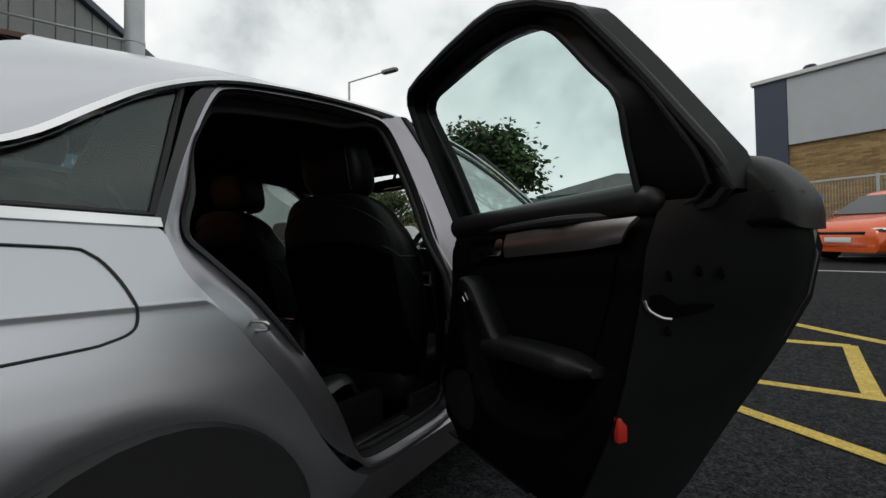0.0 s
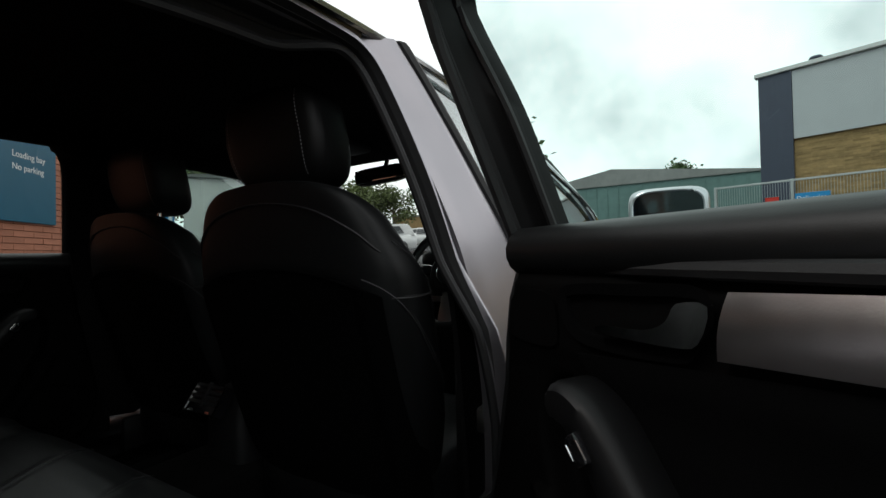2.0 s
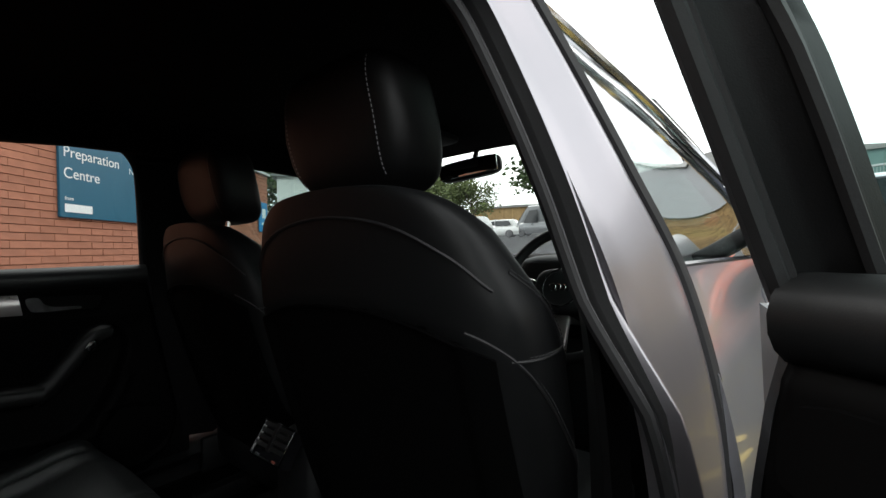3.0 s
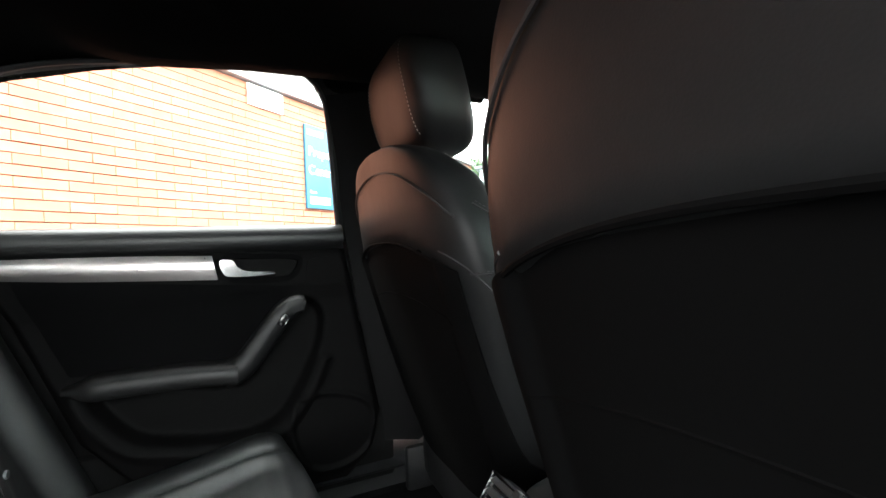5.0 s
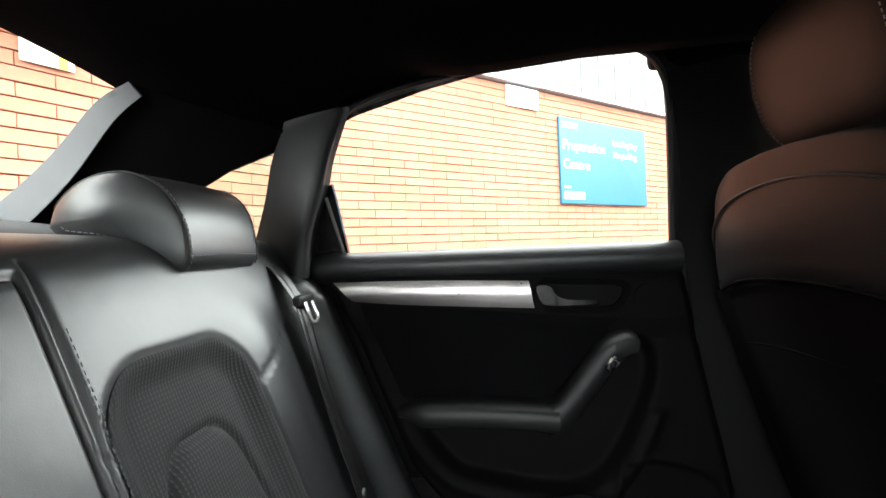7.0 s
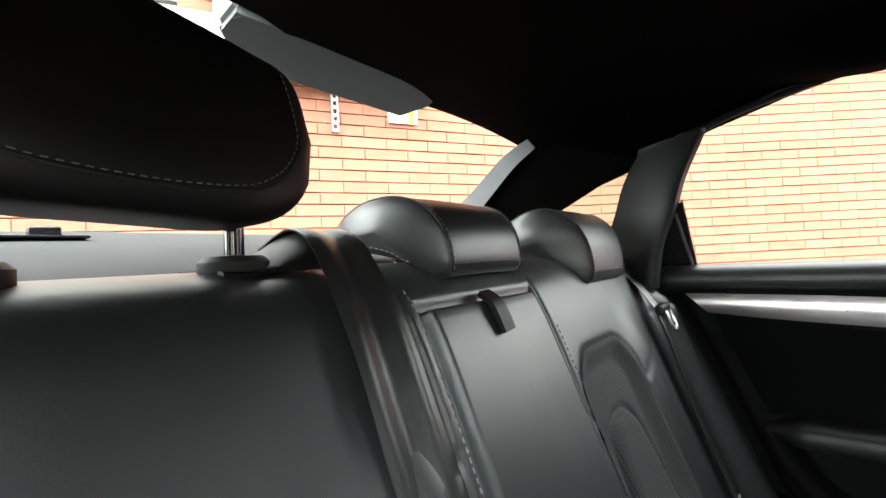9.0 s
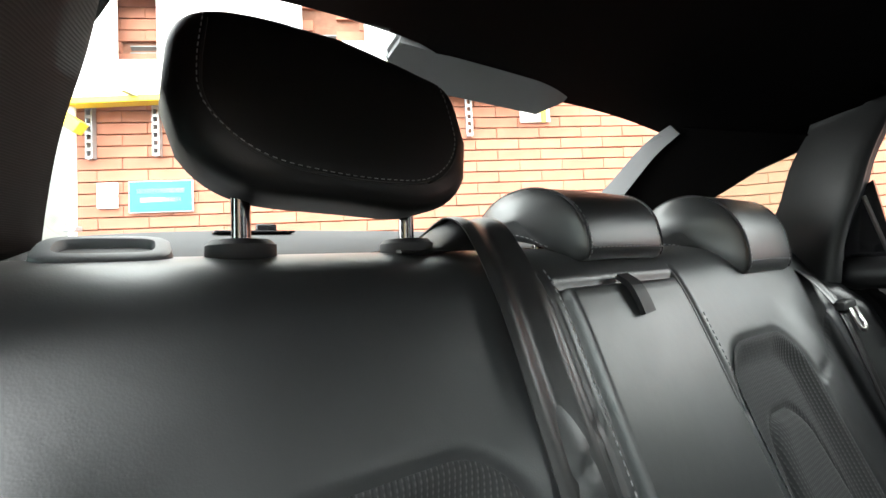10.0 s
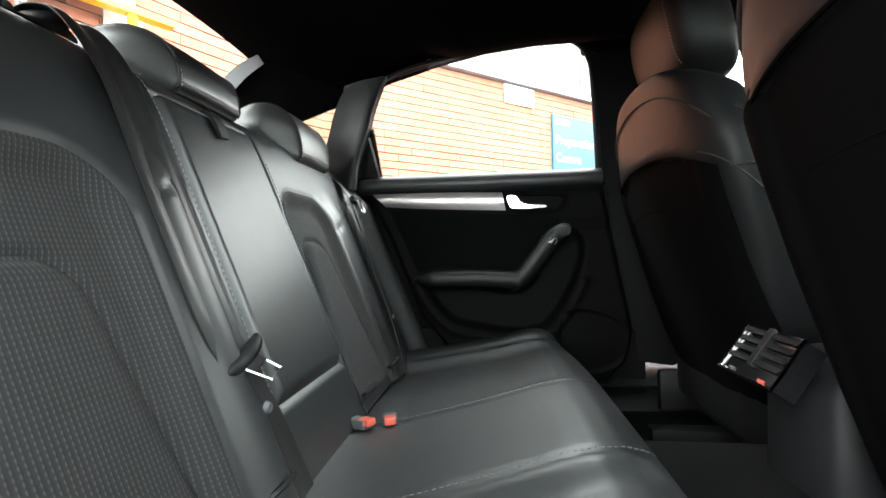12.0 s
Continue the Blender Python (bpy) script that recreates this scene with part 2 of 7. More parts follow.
CAR_WHITE = material("white_car_paint", (0.65, 0.66, 0.66), 0.25, 0, 0.04, 4, coat=0.8)
CAR_GREY = material("grey_van_paint", (0.16, 0.17, 0.18), 0.3, 0.4, 0.04, 4, coat=0.8)
CAR_GLASS = material("dark_car_glass", (0.02, 0.025, 0.028), 0.08, 0, 0.05, 4)
BARK = material("tree_bark", (0.10, 0.075, 0.05), 0.95, 0, 0.3, 14, 0.8, 60)
LEAF = material("tree_leaves", (0.05, 0.085, 0.025), 0.7, 0, 0.4, 3, obj_var=0.35)
LEAF_L = material("pale_tree_leaves", (0.09, 0.12, 0.035), 0.7, 0, 0.4, 3, obj_var=0.35)
GRASS = material("rough_grass", (0.10, 0.12, 0.03), 0.95, 0, 0.4, 8, 0.8, 90)


# ---- mesh helpers ----
def part(name, bm, mat, parent=None, label="", smooth=True, flat_angle=None):
    """Links a bmesh as one mesh object under a thing or a part."""
    bmesh.ops.recalc_face_normals(bm, faces=bm.faces[:])
    me = bpy.data.meshes.new(name)
    for f in bm.faces:
        f.smooth = smooth
    if smooth:
        lim = radians(flat_angle or 38)
        for e in bm.edges:
            if len(e.link_faces) == 2 and e.calc_face_angle(0) > lim:
                e.smooth = False
    bm.to_mesh(me)
    bm.free()
    for m in mat if isinstance(mat, (list, tuple)) else [mat]:
        me.materials.append(m)
    ob = new(name, me)
    if parent is not None:
        ob.parent = parent
    if label:
        ob["label"] = label
    return ob


def thing(name, label, category, group="", kind="", at=(0, 0, 0)):
    ob = new(name)
    ob.empty_display_size = 0.1
    ob.location = at
    return tagged(ob, label, category, group, kind)


def lerp(a, b, t):
    return a + (b - a) * t


def table(pairs, x):
    """Piecewise-linear value from (x, value) pairs."""
    if x <= pairs[0][0]:
        return pairs[0][1]
    for (x0, v0), (x1, v1) in zip(pairs, pairs[1:]):
        if x <= x1:
            return lerp(v0, v1, (x - x0) / (x1 - x0))
    return pairs[-1][1]


def spline(pts, n, closed=False):
    """A smooth line through points, n pieces between each two."""
    pts = [Vector(p) for p in pts]
    out = []
    count = len(pts)
    last = count if closed else count - 1
    for i in range(last):
        if closed:
            p0, p1, p2, p3 = (pts[(i + k) % count] for k in (-1, 0, 1, 2))
        else:
            p1, p2 = pts[i], pts[i + 1]
            p0 = pts[i - 1] if i else p1 * 2 - p2
            p3 = pts[i + 2] if i + 2 < count else p2 * 2 - p1
        for k in range(n):
            t = k / n
            out.append(0.5 * ((2 * p1) + (p2 - p0) * t + (2 * p0 - 5 * p1 + 4 * p2 - p3) * t * t + (3 * p1 - p0 - 3 * p2 + p3) * t ** 3))
    if not closed:
        out.append(pts[-1])
    return out


def grid(rows, close_u=False, close_v=False, bm=None):
    """Faces over rows of points."""
    bm = bm or bmesh.new()
    vs = [[bm.verts.new(p) for p in r] for r in rows]
    nr, nc = len(vs), len(vs[0])
    for i in range(nr if close_v else nr - 1):
        for j in range(nc if close_u else nc - 1):
            a, b, c, d = vs[i][j], vs[i][(j + 1) % nc], vs[(i + 1) % nr][(j + 1) % nc], vs[(i + 1) % nr][j]
            if len({a, b, c, d}) == 4:
                bm.faces.new((a, b, c, d))
    return bm


def thick(bm, t):
    """Gives an open sheet a thickness, inwards of its faces."""
    bmesh.ops.recalc_face_normals(bm, faces=bm.faces[:])
    bm.normal_update()
    faces = bm.faces[:]
    edges = [e for e in bm.edges if len(e.link_faces) == 1]
    twin = {v: bm.verts.new(v.co - v.normal * t) for v in bm.verts[:] if v.link_faces}
    for f in faces:
        bm.faces.new([twin[v] for v in reversed(f.verts)])
    for e in edges:
        a, b = e.verts
        bm.faces.new((a, b, twin[b], twin[a]))
    return bm


def capped(rows):
    """A tube of closed rings with both ends filled."""
    bm = grid(rows, close_u=True)
    bm.verts.ensure_lookup_table()
    n = len(rows[0])
    bm.faces.new(bm.verts[:n])
    bm.faces.new(bm.verts[-n:])
    return bm


def pad(center, size, e=0.35, nu=24, nv=14, warp=None, bm=None, e2=None):
    """A cushion: a rounded box between ball (e=1) and block (e near 0)."""
    c = Vector(center)
    e2 = e2 or e

    def pw(v, k):
        return math.copysign(abs(v) ** k, v)

    rows = []
    for i in range(nv + 1):
        th = -math.pi / 2 + math.pi * i / nv
        th = max(-math.pi / 2 + 0.02, min(math.pi / 2 - 0.02, th))
        ring = []
        for j in range(nu):
            ph = 2 * math.pi * j / nu
            p = Vector((pw(math.cos(th), e2) * pw(math.cos(ph), e), pw(math.cos(th), e2) * pw(math.sin(ph), e), pw(math.sin(th), e2)))
            p = Vector((p.x * size[0] / 2, p.y * size[1] / 2, p.z * size[2] / 2))
            if warp:
                p = warp(p)
            ring.append(c + p)
        rows.append(ring)
    own = bm or bmesh.new()
    start = len(own.verts)
    grid(rows, close_u=True, bm=own)
    own.verts.ensure_lookup_table()
    own.faces.new(own.verts[start:start + nu])
    own.faces.new(own.verts[-nu:])
    return own


def box(center, size, bevel=0.004, turn=None, bm=None, seg=2):
    """A block with rounded edges."""
    own = bmesh.new()
    bmesh.ops.create_cube(own, size=1)
    for v in own.verts:
        v.co = Vector((v.co.x * size[0], v.co.y * size[1], v.co.z * size[2]))
    if bevel:
        bmesh.ops.bevel(own, geom=own.edges[:], offset=min(bevel, min(size) * 0.45), segments=seg, profile=0.5, affect="EDGES")
    m = Matrix.Translation(center) @ (turn.to_4x4() if turn else Matrix.Identity(4))
    bmesh.ops.transform(own, matrix=m, verts=own.verts[:])
    return merge(bm, own) if bm else own


def merge(bm, other):
    """Adds other's faces to bm."""
    table_ = {v: bm.verts.new(v.co) for v in other.verts}
    for f in other.faces:
        bm.faces.new([table_[v] for v in f.verts])
    other.free()
    return bm


def tube(pts, r, n=8, closed=False, bm=None, radii=None):
    """A round bar along a line."""
    pts = [Vector(p) for p in pts]
    rows = []
    ref = Vector((0, 0, 1))
    for i, p in enumerate(pts):
        a = pts[i - 1] if i or closed else p
        b = pts[(i + 1) % len(pts)] if i + 1 < len(pts) or closed else p
        d = (b - a).normalized()
        if abs(d.dot(ref)) > 0.95:
            ref = Vector((1, 0, 0)) if abs(d.x) < 0.8 else Vector((0, 1, 0))
        s = d.cross(ref).normalized()
        u = s.cross(d).normalized()
        rr = radii[i] if radii else r
        rows.append([p + rr * (math.cos(2 * math.pi * k / n) * s + math.sin(2 * math.pi * k / n) * u) for k in range(n)])
    own = bmesh.new()
    if closed:
        grid(rows, close_u=True, close_v=True, bm=own)
    else:
        own.free()
        own = capped(rows)
    return merge(bm, own) if bm else own


def ribbon(pts, sides, w, t):
    """A strap along a line; sides gives the way across it at each point."""
    rows = []
    for i, p in enumerate(pts):
        p = Vector(p)
        d = (Vector(pts[min(i + 1, len(pts) - 1)]) - Vector(pts[max(i - 1, 0)])).normalized()
        s = Vector(sides[i] if isinstance(sides, list) else sides).normalized()
        s = (s - d * s.dot(d)).normalized()
        nrm = d.cross(s).normalized()
        rows.append([p + s * w / 2 + nrm * t / 2, p - s * w / 2 + nrm * t / 2, p - s * w / 2 - nrm * t / 2, p + s * w / 2 - nrm * t / 2])
    return capped(rows)


def stitches(pts, length=0.006, gap=0.004, r=0.0011):
    """A row of short thread stitches along a line."""
    pts = [Vector(p) for p in pts]
    bm = bmesh.new()
    run, nxt = 0.0, 0.0
    for a, b in zip(pts, pts[1:]):
        seg = (b - a).length
        if seg < 1e-6:
            continue
        d = (b - a) / seg
        while nxt < run + seg:
            p = a + d * (nxt - run)
            tube([p, p + d * length], r, 5, bm=bm)
            nxt += length + gap
        run += seg
    return bm


def lathe(profile, n=24, axis="z", center=(0, 0, 0)):
    """A turned shape from (radius, height) pairs."""
    rows = []
    c = Vector(center)
    for r, h in profile:
        ring = []
        for k in range(n):
            a = 2 * math.pi * k / n
            u, v = max(r, 1e-4) * math.cos(a), max(r, 1e-4) * math.sin(a)
            ring.append(c + Vector({"z": (u, v, h), "x": (h, u, v), "y": (u, h, v)}[axis]))
        rows.append(ring)
    return capped(rows)


def fan(loop, depth):
    """A flat shape with thickness along depth."""
    depth = Vector(depth)
    a = [Vector(p) for p in loop]
    return capped([a, [p + depth for p in a]])


def lerp_rows(a, b, t):
    """The line between two lines of as many points."""
    return [lerp(p, q, t) for p, q in zip(a, b)]


# ---- ground and yard ----
def lie(x, y):
    """Height of the ground: level round the car, rising gently ahead of it."""
    if y < 3.0:
        return 0.0
    rise = 0.078 * (min(y, 20) - 3.0) * min(1.0, (y - 3.0) / 3.0)
    return rise + 0.05 * max(0.0, min(y, 60) - 20)


def make_ground():
    ys = [-3000, -300, -60, -20, -8, -4] + [-2 + 0.8 * k for k in range(14)] + [10, 12, 14, 17, 20, 25, 30, 40, 50, 70, 100, 300, 3000]
    xs = [-3000, -300, -60, -30, -15] + [-10 + 2 * k for k in range(16)] + [25, 30, 60, 300, 3000]
    bm = grid([[Vector((x, y, lie(x, y))) for x in xs] for y in ys])
    g = part("ground", bm, ASPHALT)
    tagged(g, "worn dark asphalt yard with painted lines", "ground", kind="structure")


def painted_line(a, b, w, mat, label, cat="road marking"):
    """A strip of road paint laid on the asphalt."""
    a, b = Vector(a), Vector(b)
    n = max(2, int((b - a).length / 0.4))
    d = (b - a).normalized()
    s = Vector((-d.y, d.x)) * w / 2
    rows = []
    for i in range(n + 1):
        p = a.lerp(b, i / n)
        rows.append([Vector((q.x, q.y, lie(q.x, q.y) + 0.005)) for q in (p + s, p - s)])
    ob = part("painted_line", thick(grid(rows), 0.003), mat, smooth=False)
    tagged(ob, label, cat, "yard markings", "structure")


make_ground()
for a, b in [((2.0, 5.75), (3.6, 4.25)), ((2.655, 4.72), (2.45, 3.35)), ((2.1, 4.75), (2.66, 4.70)), ((1.3, 3.5), (3.9, 3.05)), ((1.2, 3.25), (3.0, 1.55))]:
    painted_line(a, b, 0.10, YELLOW, "worn yellow hatching line on dark asphalt")
for a, b in [((3.2, 13.4), (12, 10.6)), ((3.0, 10.2), (9, 8.2))]:
    painted_line(a, b, 0.09, WHITE_L, "worn white bay line on dark asphalt")


# ---- brick building beside the car ----
CORNER = Vector((-3.05, -0.85))
DIR_A = Vector((-0.629, 0.777)).normalized()
DIR_B = Vector((0.883, -0.469)).normalized()
COURSE, LONG = 0.075, 0.300


def wall_frame(origin, d):
    """Pose of a wall: x along it, y out of its face towards the car, z up."""
    d3 = Vector((d.x, d.y, 0))
    n = Vector((-d3.y, d3.x, 0))
    if n.dot(Vector((0, 0.4, 0)) - Vector((origin.x, origin.y, 0))) < 0:
        n = -n
    m = Matrix(((d3.x, n.x, 0, origin.x), (d3.y, n.y, 0, origin.y), (0, 0, 1, 0), (0, 0, 0, 1)))
    return m


FRAME_A, FRAME_B = wall_frame(CORNER, DIR_A), wall_frame(CORNER, DIR_B)


def brick_mesh(length, mat, seed):
    bm = bmesh.new()
    rnd = random.Random(seed)
    bmesh.ops.create_cube(bm, size=1)
    for v in bm.verts:
        j = 0.0012
        v.co = Vector((v.co.x * (length - 0.003) + rnd.uniform(-j, j), v.co.y * 0.03, v.co.z * (COURSE - 0.0075) + rnd.uniform(-j, j)))
    bmesh.ops.bevel(bm, geom=[e for e in bm.edges if all(v.co.y > 0 for v in e.verts)], offset=0.003, segments=1, affect="EDGES")
    me = bpy.data.meshes.new("brick")
    bm.to_mesh(me)
    bm.free()
    me.materials.append(mat)
    return me


def brick_wall(name, m, s0, s1, top, near, label, holes=()):
    """Stretcher-bond wall: the bricks nearest the car are pieces of their own, the rest one mesh."""
    lo, hi = min(s0, s1), max(s0, s1)
    bm = box(((lo + hi) / 2, -0.15, top / 2), (hi - lo, 0.28, top), 0)
    wall = part(name, bm, MORTAR, smooth=False)
    wall.matrix_world = m
    tagged(wall, label, "brick wall", kind="structure")
    meshes = [brick_mesh(LONG, BRICK, k) for k in range(4)]
    rest = bmesh.new()
    rnd = random.Random(7)
    singles = []
    for row in range(int(top / COURSE)):
        z = (row + 0.5) * COURSE
        k0 = int(lo / LONG) - 1
        for k in range(k0, int(hi / LONG) + 2):
            s = (k + 0.5 * (row % 2)) * LONG
            e0, e1 = max(s - LONG / 2, lo) + 0.0015, min(s + LONG / 2, hi) - 0.0015
            if e1 - e0 < 0.02:
                continue
            if any(a < s < b and c < z < d for a, b, c, d in holes):
                continue
            y = 0.0 + rnd.uniform(-0.0025, 0.0025)
            if e1 - e0 > LONG - 0.004 and near[0] < s < near[1] and near[2] < z < near[3] and len(singles) < 300:
                singles.append((s, y, z, rnd.randrange(4)))
            else:
                vs = [rest.verts.new((e0 if a < 0 else e1, y + b * 0.015, z + c * (COURSE - 0.0075) / 2)) for b in (-1, 1) for a, c in ((-1, -1), (1, -1), (1, 1), (-1, 1))]
                rest.faces.new(vs[4:])
                for i in range(4):
                    rest.faces.new((vs[i], vs[(i + 1) % 4], vs[4 + (i + 1) % 4], vs[4 + i]))
    ob = part("brickwork", rest, BRICK, wall, smooth=False)
    tagged(ob, "orange-red facing bricks in dark mortar", kind="stuff")
    return wall, meshes, singles


WALLS = []
WALLS.append(brick_wall("wall_side", FRAME_A, 0.0, 7.97, 2.70, (0.2, 4.7, 1.0, 1.9), "orange-red brick wall of a workshop with thin courses"))
WALLS.append(brick_wall("wall_rear", FRAME_B, 0.0, 4.52, 4.2, (0.6, 4.4, 1.05, 2.0), "orange-red brick wall under a pale canopy", holes=((2.70, 3.02, 2.42, 2.74), (3.95, 4.15, 2.28, 2.62))))


def wall_extras():
    cap = part("roof_edge", box((3.98, -0.1, 2.735), (8.0, 0.36, 0.05), 0.006), ROOF_W, smooth=False)
    cap.matrix_world = FRAME_A
    tagged(cap, "pale metal capping along the brick wall", "wall capping", kind="structure")
    band = part("parapet_board", box((3.98, -0.16, 2.69), (7.96, 0.30, 0.05), 0.004), CLAD_D, smooth=False)
    band.matrix_world = FRAME_A
    tagged(band, "dark board under the wall capping", "trim", kind="structure")


wall_extras()


def wall_sign():
    """Large blue board with pale lettering shown as bars, and two readable lines."""
    s = thing("wall_sign", "large blue sign board with white lettering on brick wall", "sign")
    s.matrix_world = FRAME_A
    part("board", box((3.70, 0.035, 1.95), (1.64, 0.03, 1.0), 0.004), SIGN_B, s, smooth=False)
    def words(text, x, z, size, mat=SIGN_W):
        cu = bpy.data.curves.new("lettering", "FONT")
        cu.body, cu.size, cu.extrude = text, size, 0.001
        ob0 = bpy.data.objects.new("lettering_curve", cu)
        dg = bpy.context.evaluated_depsgraph_get()
        me = bpy.data.meshes.new_from_object(ob0.evaluated_get(dg))
        bpy.data.objects.remove(ob0)
        me.materials.clear()
        me.materials.append(mat)
        ob = new("lettering", me)
        ob.parent = s
        ob.matrix_basis = pose(x, 0.053, z, 90, 0, 0)
        return ob
    return s, words


SIGN, sign_words = wall_sign()


# ---- the silver car ----
CAR = thing("car", "silver four-door saloon with a rear door standing open", "car")


def smooth_step(t):
    t = max(0.0, min(1.0, t))
    return t * t * (3 - 2 * t)


WIDTHS = [(p.x, p.y) for p in spline([Vector((a, b, 0)) for a, b in [(0.16, 0.79), (0.30, 0.85), (0.45, 0.88), (0.62, 0.885), (0.70, 0.877), (0.765, 0.8655), (0.792, 0.8600), (0.804, 0.8605), (0.808, 0.8575), (0.835, 0.8425), (0.93, 0.79), (0.98, 0.772), (1.10, 0.742), (1.25, 0.70), (1.36, 0.668), (1.42, 0.63)]], 6)]


def half_width(y, z):
    x = table(WIDTHS, z)
    if y < -0.2:
        x *= 1 - 0.10 * min(1, (-0.2 - y) / 0.85) ** 2
    if y > 2.6:
        x *= 1 - 0.14 * min(1, (y - 2.6) / 1.2) ** 2
    if z > 0.98 and y < 0.4:
        x -= 0.09 * min(1, (0.4 - y) / 0.9) * min(1, (z - 0.98) / 0.2)
    if y > 1.32 and z > 0.82:
        x += 0.09 * smooth_step((y - 1.32) / 0.85) * smooth_step((z - 0.82) / 0.15) * (1 - 0.45 * smooth_step((z - 1.1) / 0.25))
    return x


def side(points, sx, inset=0.0):
    """(y, z) points laid on the body side."""
    return [Vector((sx * (half_width(y, z) - inset), y, z)) for y, z in points]


def flat_spline(pairs, n):
    return [(p.x, p.y) for p in spline([Vector((a, b, 0)) for a, b in pairs], n)]


OPENING = [(0.19, 0.925), (0.25, 1.07), (0.33, 1.225), (0.38, 1.262), (0.50, 1.29), (0.70, 1.325), (0.88, 1.342), (0.955, 1.335), (1.005, 1.275), (1.06, 1.12), (1.095, 0.95), (1.11, 0.75), (1.11, 0.55), (1.10, 0.40), (1.04, 0.345), (0.85, 0.335), (0.66, 0.34), (0.58, 0.40), (0.50, 0.49), (0.42, 0.61), (0.32, 0.745), (0.23, 0.85)]


def loop_yz(pairs, n=4):
    return [(p.x, p.y) for p in spline([Vector((a, b, 0)) for a, b in pairs], n, closed=True)]


def shrink(loop, d):
    """The loop moved inwards by d."""
    cy = sum(p[0] for p in loop) / len(loop)
    cz = sum(p[1] for p in loop) / len(loop)
    out = []
    for i, p in enumerate(loop):
        a, b = Vector(loop[i - 1]), Vector(loop[(i + 1) % len(loop)])
        t = (b - a).normalized()
        n = Vector((-t.y, t.x))
        if n.dot(Vector((cy, cz)) - Vector(p)) < 0:
            n = -n
        out.append((p[0] + n.x * d, p[1] + n.y * d))
    return out


def relax(loop, n):
    """Evens out a closed loop."""
    for _ in range(n):
        loop = [tuple((Vector(loop[i - 1]) + Vector(p) * 2 + Vector(loop[(i + 1) % len(loop)])) / 4) for i, p in enumerate(loop)]
    return loop


def quarter_panel(sx):
    top = [(-1.02, 0.88), (-0.6, 0.925), (-0.3, 0.928), (-0.1, 0.928), (0.05, 0.928), (0.14, 0.927), (0.185, 0.922), (0.208, 0.840), (0.292, 0.727), (0.392, 0.592), (0.472, 0.472), (0.556, 0.382), (0.63, 0.335)]
    low = [(-1.00, 0.30), (-0.5, 0.27), (-0.20, 0.27), (-0.185, 0.40), (-0.13, 0.50), (-0.02, 0.582), (0.10, 0.599), (0.205, 0.580), (0.305, 0.530), (0.385, 0.45), (0.435, 0.37), (0.455, 0.30), (0.50, 0.25)]
    a, b = flat_spline(top, 5), flat_spline(low, 5)
    levels = [0.93 - 0.0145 * k for k in range(8)] + [0.815, 0.811, 0.808, 0.8065, 0.8045, 0.802, 0.797, 0.792, 0.785] + [0.775 - 0.0125 * k for k in range(38)]
    rows = []
    m = len(levels)
    for k, level in enumerate(levels):
        line = []
        for p, q in zip(a, b):
            z = max(q[1] + 0.0004 * (m - k), min(p[1] - 0.0004 * k, level))
            line.append((lerp(p[0], q[0], (p[1] - z) / max(1e-6, p[1] - q[1])), z))
        row = side(line, sx)
        for i, v in enumerate(row):
            # the lip that turns in towards the wheel
            gap = (Vector((v.y, v.z)) - Vector(b[i])).length
            turn = smooth_step((i - 8) / 5) * smooth_step((56 - i) / 5)
            v.x -= sx * turn * 0.020 * max(0.0, 1 - gap / 0.045)
        rows.append(row)
    rows.append(side(b, sx, 0.020))
    p = part("rear_wing", thick(grid(rows), 0.012), PAINT, CAR, flat_angle=60)
    arch = b[10:56]
    inner = [Vector((sx * (half_width(y, z) - 0.20), y, z)) for y, z in arch]
    part("wheel_arch_liner", grid([side(arch, sx, 0.006), inner]), RUBBER, CAR)
    if sx > 0:
        flap = [(-0.20, 0.896), (0.03, 0.892), (0.075, 0.882), (0.10, 0.85), (0.115, 0.81), (0.117, 0.785), (0.108, 0.768), (0.08, 0.758), (0.03, 0.752), (-0.20, 0.742), (-0.24, 0.75), (-0.25, 0.80), (-0.24, 0.87)]
        loop = loop_yz(flap, 4)
        gap = tube([v + Vector((0.0015, 0, 0)) for v in side(loop, sx)], 0.0022, 6, closed=True)
        f = part("fuel_flap", gap, RUBBER, CAR, "dark shut line of the fuel flap")
    return p


